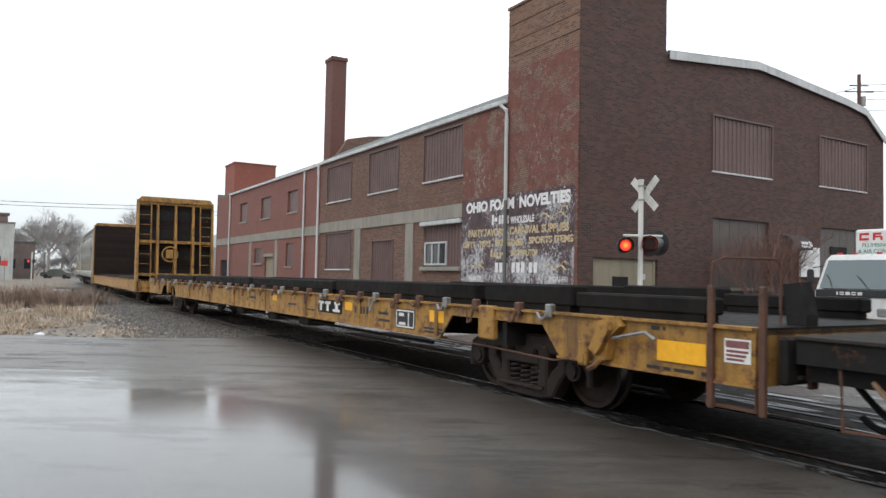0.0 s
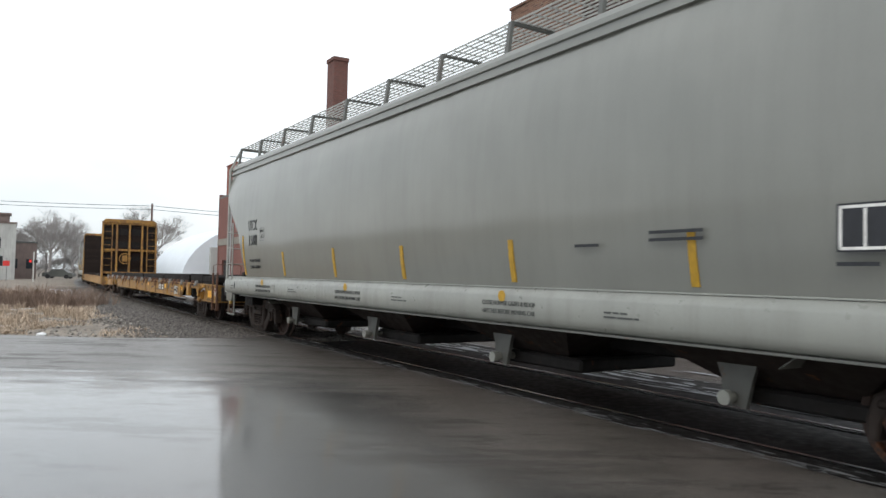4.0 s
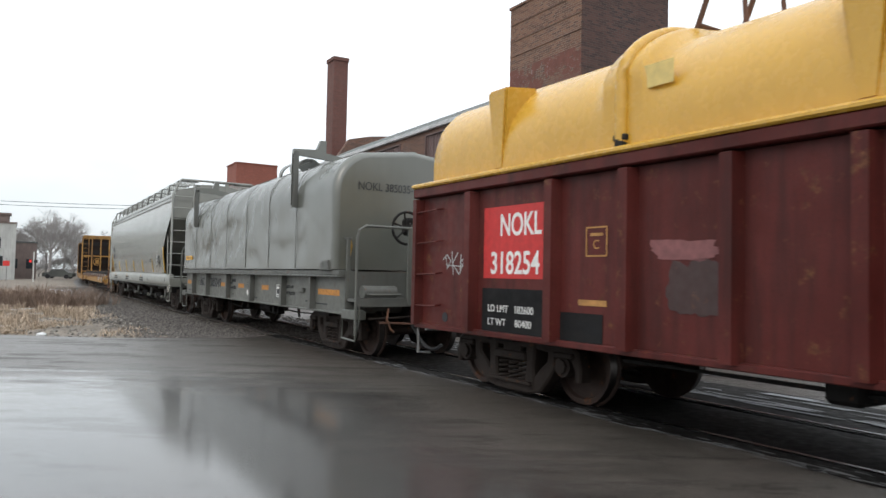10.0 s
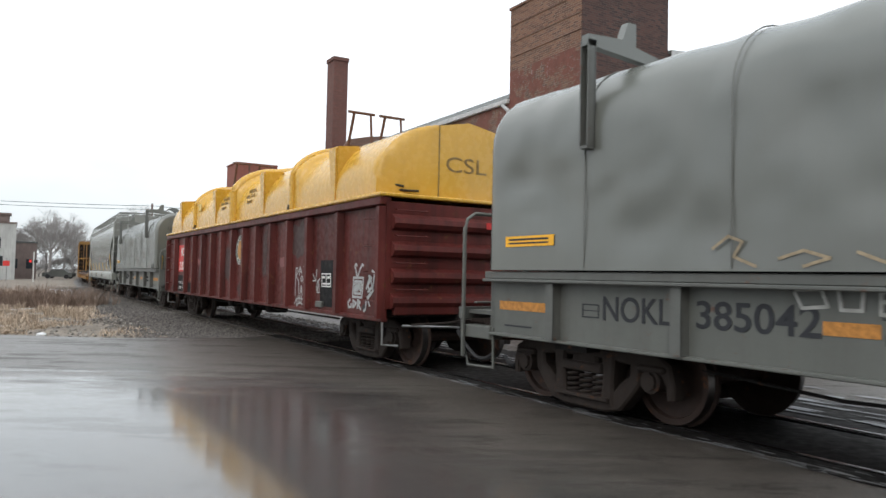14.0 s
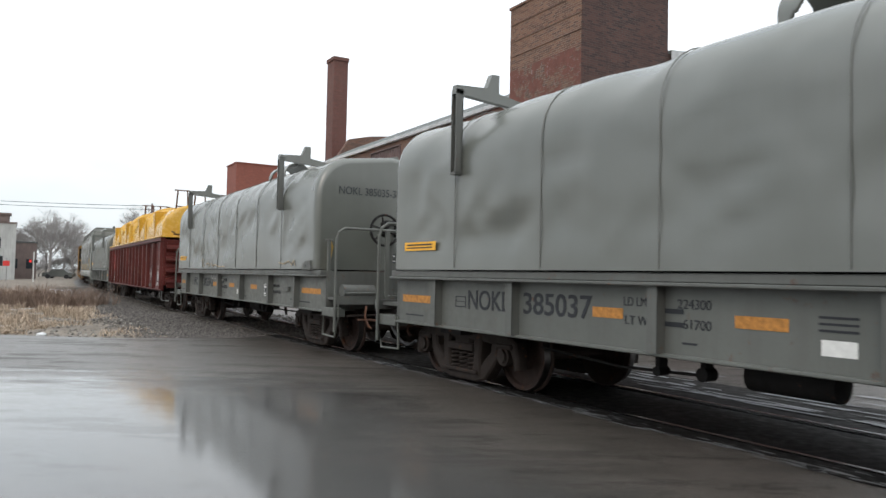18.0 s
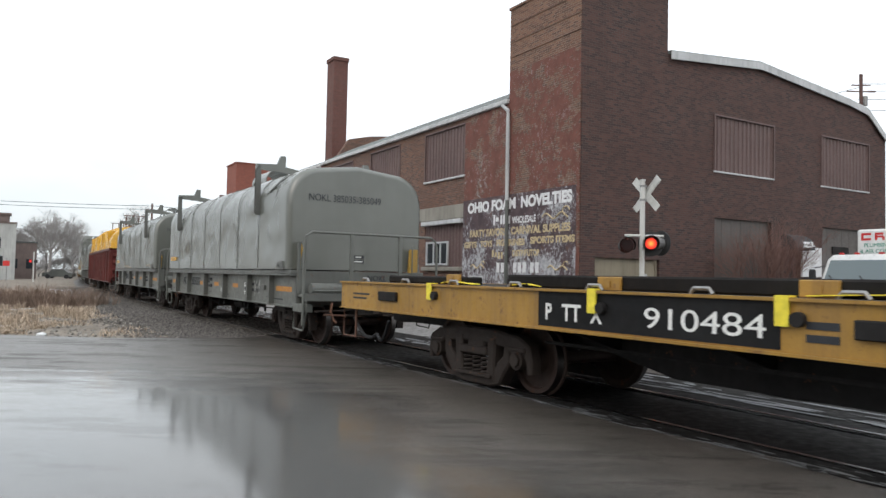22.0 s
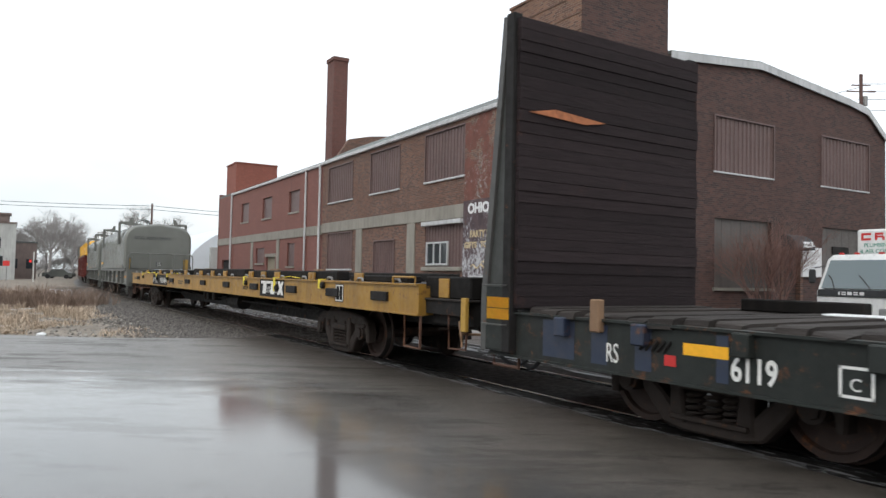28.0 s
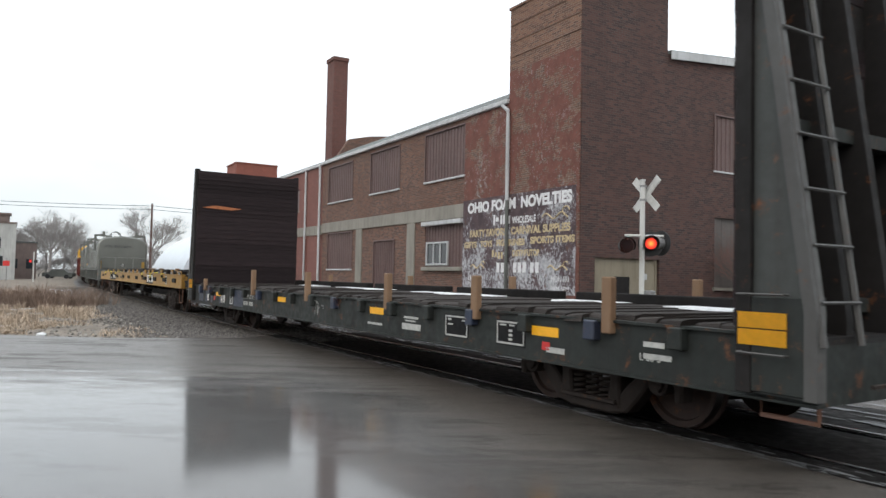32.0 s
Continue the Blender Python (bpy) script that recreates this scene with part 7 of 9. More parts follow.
    for k in range(nb):
        x0 = -h + 0.6 + (L - 1.2) * k / nb
        bm = B()
        q, w0 = rr.uniform(-0.05, 0.10), (L - 1.2) / nb - 0.012
        za, zc = zt + 0.02 + rr.uniform(-0.05, 0.0), zt + 0.075 + rr.uniform(-0.02, 0.02)
        # a board with a broken outer end, one corner lower than the other
        d0, d1, s0 = rr.uniform(-0.02, 0.015), rr.uniform(-0.02, 0.015), rr.uniform(0.0, 0.06)
        loft(bm, [[(x0, -1.5, za), (x0 + w0, -1.5, za), (x0 + w0, -1.5, zc), (x0, -1.5, zc)],
                  [(x0, 1.35 + q, za), (x0 + w0, 1.38 + q, za), (x0 + w0, 1.38 + q, zc + d0), (x0, 1.35 + q, zc + d1)],
                  [(x0 + 0.01, 1.5 + q, za + 0.01), (x0 + w0, 1.5 + q - s0, za), (x0 + w0 - 0.01, 1.48 + q - s0, zc + d0 - 0.02), (x0, 1.47 + q, zc + d1 - 0.015)]])
        part("deck_board", bm, M_DECKW, car)
    if not green:
        bm = B()
        tube(bm, [(-h - 0.25, 0.3 + 0.32 * math.cos(2 * math.pi * k / 18), 2.2 + 0.32 * math.sin(2 * math.pi * k / 18)) for k in range(18)], 0.03, 5, close=True)
        box(bm, -h - 0.25, -h - 0.05, 0.15, 0.45, 2.0, 2.4, 0, 0.04)
        part("brake_wheel", bm, M_YELR, car, "yellow hand brake wheel")
        return car
    # snow lying on the boards
    for x0, x1, y0, y1 in ((-9.2, -6.6, -1.18, -0.62), (-5.6, -4.3, -1.18, -0.8), (-2.6, 0.2, -1.18, -0.8), (1.6, 4.4, -1.18, -0.78), (5.6, 7.2, -1.18, -0.85)):
        bm = B()
        n = 14
        rows = []
        for i in range(n + 1):
            x = x0 + (x1 - x0) * i / n
            a = y0 + 0.12 * noise.noise(Vector((x * 2, 1.7, 0)))
            b = y1 + 0.25 * noise.noise(Vector((x * 1.7, 5.1, 0)))
            rows.append([(x, a, zt + 0.07), (x, b, zt + 0.07), (x, b - 0.04, zt + 0.095), (x, a + 0.04, zt + 0.1)])
        loft(bm, rows)
        part("snow_patch", bm, M_SNOW, car, "thin patch of old snow")
    for x0, x1 in ((8.4, 6.9), (6.5, 3.3), (2.9, -0.4), (-0.8, -3.9), (-4.3, -7.6), (-8.0, -9.1)):
        bm = B()
        box(bm, x1, x0, -1.40, -1.22, zt + 0.07, zt + 0.22, 0, 0.015)
        part("deck_beam", bm, M_RISER, car, "black timber along the deck edge")
    for x, top, far in ((8.09, 1.27, 0), (3.63, 1.53, 0), (-3.14, 1.50, 0), (-5.53, 1.49, 0), (-7.83, 1.5, 0), (0.2, 1.5, 0), (6.4, 1.45, 1), (1.7, 1.47, 1), (-2.2, 1.5, 1), (-6.4, 1.5, 1)):
        bm = B()
        y = 1.56 if not far else -1.56
        box(bm, x - 0.065, x + 0.065, y - 0.045, y + 0.045, 0.94 if not far else 1.0, top, 0, 0.012)
        part("wooden_stake", bm, M_WOOD, car, "weathered wooden side stake")
    for k in range(17):
        x = 8.6 - k * 1.08
        for sy in (1, -1):
            bm = B()
            box(bm, x - 0.08, x + 0.08, min(sy * 1.5, sy * 1.62), max(sy * 1.5, sy * 1.62), 0.86, 1.06, 0, 0.012)
            part("stake_pocket", bm, M_BLUE if k in (0, 1, 5, 9, 13, 15) else mat_a, car, "steel stake pocket")
    y = w + 0.003
    for x0, wd in ((8.95, 0.5), (8.2, 0.22), (7.62, 0.2), (6.72, 0.12), (5.35, 0.8)):
        bars(car, M_BLUE, at_side(x0, y - 0.001, 0.62), [(0, 0, wd, 0.4)], "blue_paint_patch")
    for x0, x1, z0 in ((7.06, 6.6, 0.82), (2.0, 1.52, 0.86), (-2.46, -2.94, 0.85), (-6.6, -7.05, 0.83)):
        bars(car, M_TAPE, at_side(x0, y, z0), [(0, 0, x0 - x1, 0.105)], "reflective_tape")
    text("RS", 0.27, car, M_WHITE, at_side(8.0, y, 0.66), squeeze=0.6)
    text("6119", 0.28, car, M_WHITE, at_side(6.58, y + 0.002, 0.66), squeeze=0.75, bold=0.006)
    stencil(car, 5.7, 5.42, y, 0.64, 0.9, mat_a, M_WHITE, "white square stencil")
    text("C", 0.13, car, M_WHITE, at_side(5.61, y + 0.003, 0.71))
    text("LD LMT  LT WT", 0.14, car, M_CHALK, at_side(4.53, y, 0.84), squeeze=0.92)
    text("182700  80300", 0.14, car, M_CHALK, at_side(4.53, y, 0.68), squeeze=0.92)
    bars(car, M_REDPANEL, at_side(7.27, y, 0.7), [(0, 0, 0.13, 0.1), (14.05, -0.02, 0.13, 0.09)], "red_placard")
    stencil(car, -4.75, -5.31, y, 0.67, 0.97, M_PANEL, M_CHALK, "black stencil panel with pale border", [(0.08, 0.22, 0.08, 0.03), (0.08, 0.16, 0.12, 0.02), (0.42, 0.22, 0.08, 0.02)])
    stencil(car, -5.92, -6.48, y, 0.67, 0.97, M_PANEL, M_CHALK, "black stencil panel with pale border", [(0.08, 0.23, 0.12, 0.02), (0.26, 0.23, 0.1, 0.02), (0.25, 0.16, 0.07, 0.03), (0.25, 0.11, 0.07, 0.03), (0.25, 0.06, 0.07, 0.03)])
    bars(car, M_CHALK, at_side(-3.55, y, 0.68), [(0.05, 0.16, 0.42, 0.035), (0.0, 0.0, 0.55, 0.09), (0.1, 0.12, 0.3, 0.02), (-1.15, 0.0, 0.5, 0.035), (4.7, 0.17, 0.25, 0.05), (4.7, 0.06, 0.33, 0.05), (3.3, -0.02, 0.3, 0.06)])
    text("L 60-5", 0.1, car, M_CHALK, at_side(-8.2, y, 0.72))
    graffiti(car, M_CHALK, y, [[(-0.114, 0.96), (-0.23, 0.935)], [(-0.169, 0.95), (-0.149, 0.77), (-0.107, 0.70), (-0.08, 0.78)], [(-0.258, 0.935), (-0.24, 0.71)], [(-0.32, 0.855), (-0.25, 0.80), (-0.279, 0.745)], [(-0.436, 0.88), (-0.477, 0.895), (-0.514, 0.83)]], 0.006)
    bm = B()
    for k in range(5):
        tube(bm, [(7.55 - k * 0.07, y + 0.01, 0.82), (7.47 - k * 0.07, y + 0.01, 0.92)], 0.015, 5)
    part("rope_cleat", bm, M_BLACK, car, "dark slotted cleat")
    bm = B()
    tube(bm, [(-2.2, 1.3, 0.62), (-2.2, 1.45, 0.55)], 0.03, 6)
    box(bm, -2.1, -1.7, 0.9, 1.3, 0.5, 0.66, 0, 0.03)
    part("brake_valve", bm, M_STEEL, car, "pale brake valve handle")
    bm = B()
    prism(bm, [(-1.45, 3.42), (-1.05, 3.5), (-0.2, 3.44), (-0.55, 3.38)], "x", h - 0.600, h - 0.586)
    part("split_board", bm, M_SPLIT, car, "raw orange split in a plank", m=Matrix.Diagonal((1, -1, 1, 1)))
    return car


covered_hopper(55.0, True)
coil_car("385049", 37.17, 1)
gondola(19.9)
coil_car("385042", 2.85, 2, "chalk")
coil_car("385037", -12.39, 3, "tear")
trailer_flat()
bulkhead_flat(-59.56, 19.87, 7.1, M_GREEN, "dark green flat car with tall plank bulkheads and snowy deck", True)
rack_flat()
bulkhead_flat(106.25, 22.5, 8.3, M_YELR, "rusty yellow flat car with tall framed bulkheads", False)
covered_hopper(128.9, False)
covered_hopper(149.6, False)


# ---- factory fittings ----
def brick_noise_sign():
    """Dark maroon sign paint, flaked off to pale patches."""
    n = Nodes("flaking_maroon_sign_paint")
    sep = n.t.nodes.new("ShaderNodeSeparateXYZ")
    n.link(n.tc.outputs["Object"], sep.inputs[0])
    low = n.math("MULTIPLY", n.math("SUBTRACT", 2.35, sep.outputs[2]), 0.026)
    base = n.ramp(n.noise(2.5, 4), (0.3, (0.046, 0.030, 0.036)), (0.7, (0.095, 0.062, 0.066)))
    flake = n.ramp(n.math("ADD", n.math("ADD", low, n.math("MULTIPLY", n.noise(14, 8, 0.8, (1, 1, 0.7)), 0.66)), n.math("MULTIPLY", n.noise(1.1, 3, 0.5, (1, 1, 1), "Object", (2, 0, 4)), 0.34)), (0.505, 0.0), (0.535, 1.0))
    c = n.mix(flake, base, n.ramp(n.noise(9, 4), (0.3, (0.25, 0.25, 0.27)), (0.7, (0.52, 0.52, 0.54))))
    c = n.mix(n.ramp(n.noise(3.1, 6, 0.7, (1, 1, 1), "Object", (7, 2, 1)), (0.6, 0.0), (0.66, 0.8)), c, (0.12, 0.055, 0.04))
    n.bump(flake, 0.3, 0.004)
    return n.done(c, 0.8)


M_SIGN = brick_noise_sign()


def flaking(name, col, bare, loss):
    """Sign paint with flakes lost down to what lies under it."""
    n = Nodes(name)
    gone = n.ramp(n.noise(12, 8, 0.78, (1, 1, 0.7)), (0.60 - loss, 0.0), (0.63 - loss, 1.0))
    c = n.mix(gone, n.ramp(n.noise(4, 4), (0.3, tuple(k * 0.8 for k in col)), (0.7, col)), bare)
    n.bump(gone, 0.3, 0.003)
    return n.done(c, 0.8)


M_CREAM = flaking("cream_sign_letters", (0.58, 0.46, 0.27), (0.10, 0.07, 0.06), 0.06)
M_SIGNW = flaking("white_sign_letters", (0.74, 0.74, 0.75), (0.10, 0.08, 0.085), 0.0)
b = B()
box(b, -0.038, -0.031, 0.12, 6.16, 1.0, 4.2)
sign = part("painted_sign", b, M_SIGN, fac, "flaking maroon wall sign with white and cream words")


def wall_text(words, size, y0, y1, z, material, bold=0.0):
    return text(words, size, sign, material, at_rear(-0.0385, y0, z), "sign_letters", width=y0 - y1, bold=bold)


wall_text("OHIO FOAM", 0.47, 5.85, 3.02, 3.74, M_SIGNW, 0.024)
wall_text("NOVELTIES", 0.47, 2.75, 0.3, 3.74, M_SIGNW, 0.024)
wall_text("WHOLESALE", 0.30, 3.19, 1.96, 3.24, M_SIGNW, 0.008)
wall_text("PARTY FAVORS", 0.33, 5.7, 3.53, 2.88, M_CREAM, 0.013)
wall_text("CARNIVAL SUPPLIES", 0.33, 3.25, 0.35, 2.89, M_CREAM, 0.013)
wall_text("GIFTS", 0.28, 6.05, 5.25, 2.51, M_CREAM, 0.013)
wall_text("TOYS", 0.28, 5.01, 4.29, 2.52, M_CREAM, 0.013)
wall_text("FIGURINES", 0.28, 4.06, 2.52, 2.53, M_CREAM, 0.013)
wall_text("SPORTS ITEMS", 0.28, 2.23, 0.14, 2.56, M_CREAM, 0.013)
wall_text("DISTRIBUTOR", 0.27, 3.16, 1.74, 2.18, M_CREAM, 0.010)
wall_text("MON-FRI", 0.24, 1.2, 0.4, 1.38, M_SIGNW)
wall_text("9AM-5PM", 0.22, 1.2, 0.4, 1.1, M_SIGNW)
bars(sign, M_CREAM, at_rear(-0.0385, 4.31, 2.16), [(0, 0, 0.12, 0.24), (0.18, 0, 0.12, 0.16), (0.36, -0.06, 0.1, 0.22), (0.52, -0.06, 0.1, 0.22), (0.7, 0, 0.16, 0.14)], "sign_bar")
bars(sign, M_SIGNW, at_rear(-0.0385, 4.03, 1.65), [(k * 0.25 + (0.18 if k > 2 else 0) + (0.14 if k > 5 else 0), 0, 0.17, 0.32) for k in range(8)], "sign_bar")
bars(sign, M_SIGNW, at_rear(-0.0385, 4.25, 3.24), [(0, 0, 0.1, 0.34), (0.14, 0.1, 0.16, 0.14), (0.4, 0, 0.1, 0.3), (0.55, 0, 0.1, 0.3), (0.8, 0.0, 0.14, 0.26)], "sign_bar")
wall_text("OPEN TO", 0.24, 5.75, 4.85, 1.36, M_SIGNW)
for y0, z0, sc in ((1.65, 3.36, 1.0), (1.35, 1.80, 0.75), (5.6, 1.85, 0.7)):
    bm = B()
    tube(bm, [(-0.04, y0 - sc * 1.2 * k / 14, z0 + sc * 0.09 * math.sin(k * 0.75)) for k in range(15)], 0.025, 4)
    tube(bm, [(-0.04, y0 - sc * (1.1 + 0.16 * math.cos(k * 0.55)), z0 + sc * (0.12 + 0.13 * math.sin(k * 0.55))) for k in range(10)], 0.02, 4)
    part("scroll_ornament", bm, M_CREAM, sign, "painted cream scroll")


def pane_window(parent, along, face, a0, a1, z0, z1, cols, frame_mat, glass, rows=1):
    """A framed window with separate panes, filling an opening."""
    def bx(bm, c0, c1, d0, d1, o0, o1):
        if along == "y":
            box(bm, face + o0, face + o1, c0, c1, d0, d1)
        else:
            box(bm, c0, c1, face + o0, face + o1, d0, d1)
    bm = B()
    t = 0.07
    bx(bm, a0, a0 + t, z0, z1, -0.05, 0.03)
    bx(bm, a1 - t, a1, z0, z1, -0.05, 0.03)
    bx(bm, a0 + t, a1 - t, z0, z0 + t, -0.05, 0.03)
    bx(bm, a0 + t, a1 - t, z1 - t, z1, -0.05, 0.03)
    fr = part("window_frame", bm, frame_mat, parent, "white painted window frame")
    st = (a1 - a0 - 2 * t) / cols
    for k in range(1, cols):
        bm = B()
        bx(bm, a0 + t + k * st - 0.03, a0 + t + k * st + 0.03, z0 + t, z1 - t, -0.04, 0.02)
        part("mullion", bm, frame_mat, fr)
    for k in range(cols):
        bm = B()
        bx(bm, a0 + t + k * st, a0 + t + (k + 1) * st, z0 + t, z1 - t, 0.0, 0.012)
        part("pane", bm, glass, fr, "dark glass pane")


# the bay with the small window: ribbed sheet above, window, gutter and ledge
b = B()
box(b, 0.16, 0.2, 6.18, 9.05, 1.78, 3.52)
part("backing_board", b, M_CORR, fac, "maroon backing board")
for a0, a1, z0, z1, n in ((7.3, 9.05, 2.82, 3.5, 8), (6.2, 7.3, 1.8, 3.5, 5)):
    bm = B()
    step = (a1 - a0) / n
    line = []
    for i in range(n):
        a = a0 + i * step
        line += [(a, 0.1), (a + step * 0.62, 0.1), (a + step * 0.7, 0.06), (a + step * 0.92, 0.06)]
    line.append((a1, 0.1))
    loft(bm, [[(o, a, z) for a, o in line] for z in (z0, z1)], 0, False, False)
    part("sheet_panel", bm, M_CORR, fac, "ribbed maroon sheet metal")
pane_window(fac, "y", 0.08, 7.33, 8.98, 1.9, 2.8, 3, M_TRIM, M_GLASS)
b = B()
box(b, -0.12, 0.1, 6.2, 9.1, 1.68, 1.84, 0, 0.02)
part("window_ledge", b, M_CONC, fac, "weathered concrete ledge")
b = B()
box(b, -0.16, 0.0, 6.17, 9.08, 3.42, 3.58, 0, 0.02)
part("small_gutter", b, M_TRIM, fac, "white gutter over the window")
# lower front openings: boarded glass block, door, garage panel
M_BLOCK = paint("dirty_glass_block", (0.080, 0.066, 0.060), 0.45, amount=0.5)
for x0, x1 in ((5.74, 8.7), (11.7, 14.6)):
    for i in range(6):
        for k in range(4):
            b = B()
            w, hh = (x1 - x0) / 6, 2.28 / 4
            box(b, x0 + i * w + 0.006, x0 + (i + 1) * w - 0.006, 0.08, 0.14, 1.3 + k * hh + 0.006, 1.3 + (k + 1) * hh - 0.006)
            part("window_panel", b, M_BLOCK, fac)
    b = B()
    box(b, x0, x1, 0.095, 0.2, 1.3, 3.58)
    part("window_backing", b, M_BLOCK, fac)
    b = B()
    box(b, x0 - 0.1, x1 + 0.1, -0.12, 0.1, 1.2, 1.3)
    part("window_sill", b, M_CONC, fac)
b = B()
box(b, 12.5, 13.55, 0.04, 0.08, 2.62, 2.9)
part("vent_panel", b, M_BLACK, fac, "dark vent panel")
b = B()
box(b, 0.56, 3.2, 0.06, 0.12, -0.05, 2.12)
gd = part("garage_panel", b, M_BOARD, fac, "stained cream boarded doorway")
for x in (0.6, 3.12):
    b = B()
    box(b, x - 0.03, x + 0.03, 0.03, 0.06, 0, 2.12)
    part("panel_batten", b, M_BOARD, gd)
b = B()
box(b, 1.4, 2.0, 0.0, 0.06, 0.95, 1.58, 0, 0.01)
part("meter_box", b, M_BLACK, fac, "black meter box")
b = B()
box(b, 2.6, 2.72, 0.0, 0.05, 1.5, 1.68)
part("switch_box", b, M_TRIM, fac, "small white switch box")
b = B()
box(b, 9.35, 10.35, 0.1, 0.16, -0.05, 2.6)
part("side_door", b, M_BRICKF, fac, "dark recessed door")
b = B()
for sx in (9.3, 10.4):
    box(b, sx - 0.08, sx + 0.08, -0.07, 0.1, 0, 2.62)
part("door_surround", b, M_BRICKS, fac)
# awning over the door
bm = B()
rings = []
for k in range(9):
    a = math.pi / 2 * k / 8
    rings.append([(9.25, -0.05 - 0.6 * math.sin(a), 2.66 + 0.55 * math.cos(a)), (10.3, -0.05 - 0.6 * math.sin(a), 2.66 + 0.55 * math.cos(a))])
vs = loft(bm, rings, 0, False, False)
for col in (0, 1):
    c = bm.verts.new((9.25 if col == 0 else 10.3, -0.05, 2.66))
    for r0, r1 in zip(vs, vs[1:]):
        bm.faces.new((c, r0[col], r1[col]))
aw = part("awning", bm, plain("black_awning_cloth", (0.03, 0.032, 0.036), 0.7), fac, "rounded black door awning")
bars(aw, M_SIGNW, Matrix.Translation((9.62, -0.67, 2.74)) @ Matrix(((1, 0, 0, 0), (0, 0, -1, 0), (0, 1, 0, 0), (0, 0, 0, 1))) @ pose(0, 0, 0, -25), [(0, 0, 0.5, 0.08), (0.05, 0.13, 0.4, 0.1), (0.5, 0.05, 0.15, 0.2)], "awning_print")
b = B()
box(b, 10.36, 11.52, -0.14, -0.06, 1.73, 2.8, 0, 0.01)
nb = part("notice_board", b, M_SIGNW, fac, "white notice board with faint marks")
bars(nb, M_CHALK, Matrix.Translation((10.36, -0.142, 1.73)) @ Matrix(((1, 0, 0, 0), (0, 0, -1, 0), (0, 1, 0, 0), (0, 0, 0, 1))), [(0.1, 0.85, 0.5, 0.04), (0.5, 0.45, 0.08, 0.08), (0.65, 0.45, 0.08, 0.08), (0.1, 0.75, 0.35, 0.03)], "faint_print")

# ---- red annex, chimney, roof tower ----
annex = empty("factory_annex", SITE)
tagged(annex, "red painted brick factory wing with grey beam and small windows", "factory")
AW_UP = [(23.7, 25.5, 5.05, 6.3), (28.8, 30.8, 5.0, 6.33), (34.0, 35.9, 5.03, 6.35)]
AW_LO = [(24.4, 25.7, 1.9, 3.25), (27.95, 29.8, -0.1, 2.5), (30.2, 32.1, 2.1, 3.1), (38.9, 41.2, -0.1, 2.4)]
b = B()
wall_y(b, 0.0, 0.35, 20.1, 42.6, 4.05, 7.25, AW_UP)
part("annex_wall", b, M_BRICKR, annex, "red painted brick wall")
b = B()
wall_y(b, 0.03, 0.32, 20.1, 42.6, -0.2, 3.55, AW_LO)
part("annex_wall", b, M_BRICKR, annex, "red painted brick wall below the beam")
b = B()
box(b, -0.02, 0.35, 20.1, 42.6, 3.55, 4.05, 0, 0.01)
part("concrete_beam", b, M_CONC, annex, "grey concrete floor beam")
for y in (22.6, 27.4, 33.0, 38.2):
    b = B()
    box(b, -0.015, 0.3, y - 0.25, y + 0.25, -0.2, 3.55)
    part("concrete_post", b, M_CONC if y in (27.4, 33.0) else M_BRICKR, annex)
b = B()
box(b, 0, 14, 42.3, 42.6, -0.2, 7.6)
box(b, 13.7, 14, 20.5, 42.3, -0.2, 7.2)
part("annex_end_wall", b, M_BRICKR, annex)
b = B()
prism(b, [(0.0, 7.25), (7, 8.0), (14, 7.25), (14, 7.4), (7, 8.16), (0, 7.4)], "y", 20.45, 42.3)
part("roof", b, M_ROOF, annex, "low grey roof")
b = B()
box(b, -0.12, 0.0, 20.5, 38.6, 7.18, 7.33, 0, 0.02)
part("gutter", b, M_TRIM, annex, "white eaves gutter")
for y in (22.5, 38.4):
    b = B()
    tube(b, [(-0.08, y, 7.2), (-0.08, y, 0)], 0.06, 8)
    part("downspout", b, M_TRIM, annex, "white downspout")
for y0, y1, z0, z1 in AW_UP + AW_LO[:1] + AW_LO[2:3]:
    b = B()
    box(b, 0.12, 0.16, y0, y1, z0, z1)
    pn = part("window_panel", b, M_CORR, annex, "boarded window")
    b = B()
    box(b, -0.05, 0.12, y0 - 0.05, y1 + 0.05, z0 - 0.1, z0)
    part("sill", b, M_CONC, pn)
for y0, y1, z0, z1 in (AW_LO[1], AW_LO[3]):
    b = B()
    box(b, 0.15, 0.2, y0, y1, z0, z1)
    part("door_panel", b, M_BOARD if y0 < 30 else M_BLACK, annex, "dull boarded doorway")
b = B()
box(b, -0.02, 0.1, 27.85, 29.9, 2.5, 2.7)
part("lintel", b, M_CONC, annex)
b = B()
box(b, 1.2, 2.05, 22.0, 23.0, 6.9, 13.55)
box(b, 1.15, 2.1, 21.95, 23.05, 13.55, 13.75)
ch = thing("chimney", b, M_BRICKC, "tall square red brick chimney above the roof", "chimney", m=SITE)
b = B()
box(b, 0.5, 3.7, 39.6, 42.4, 7.0, 9.85)
box(b, 0.45, 3.75, 39.55, 42.45, 9.85, 9.95)
thing("roof_tower", b, M_BRICKO, "square red brick lift tower on the roof", "tower", m=SITE)

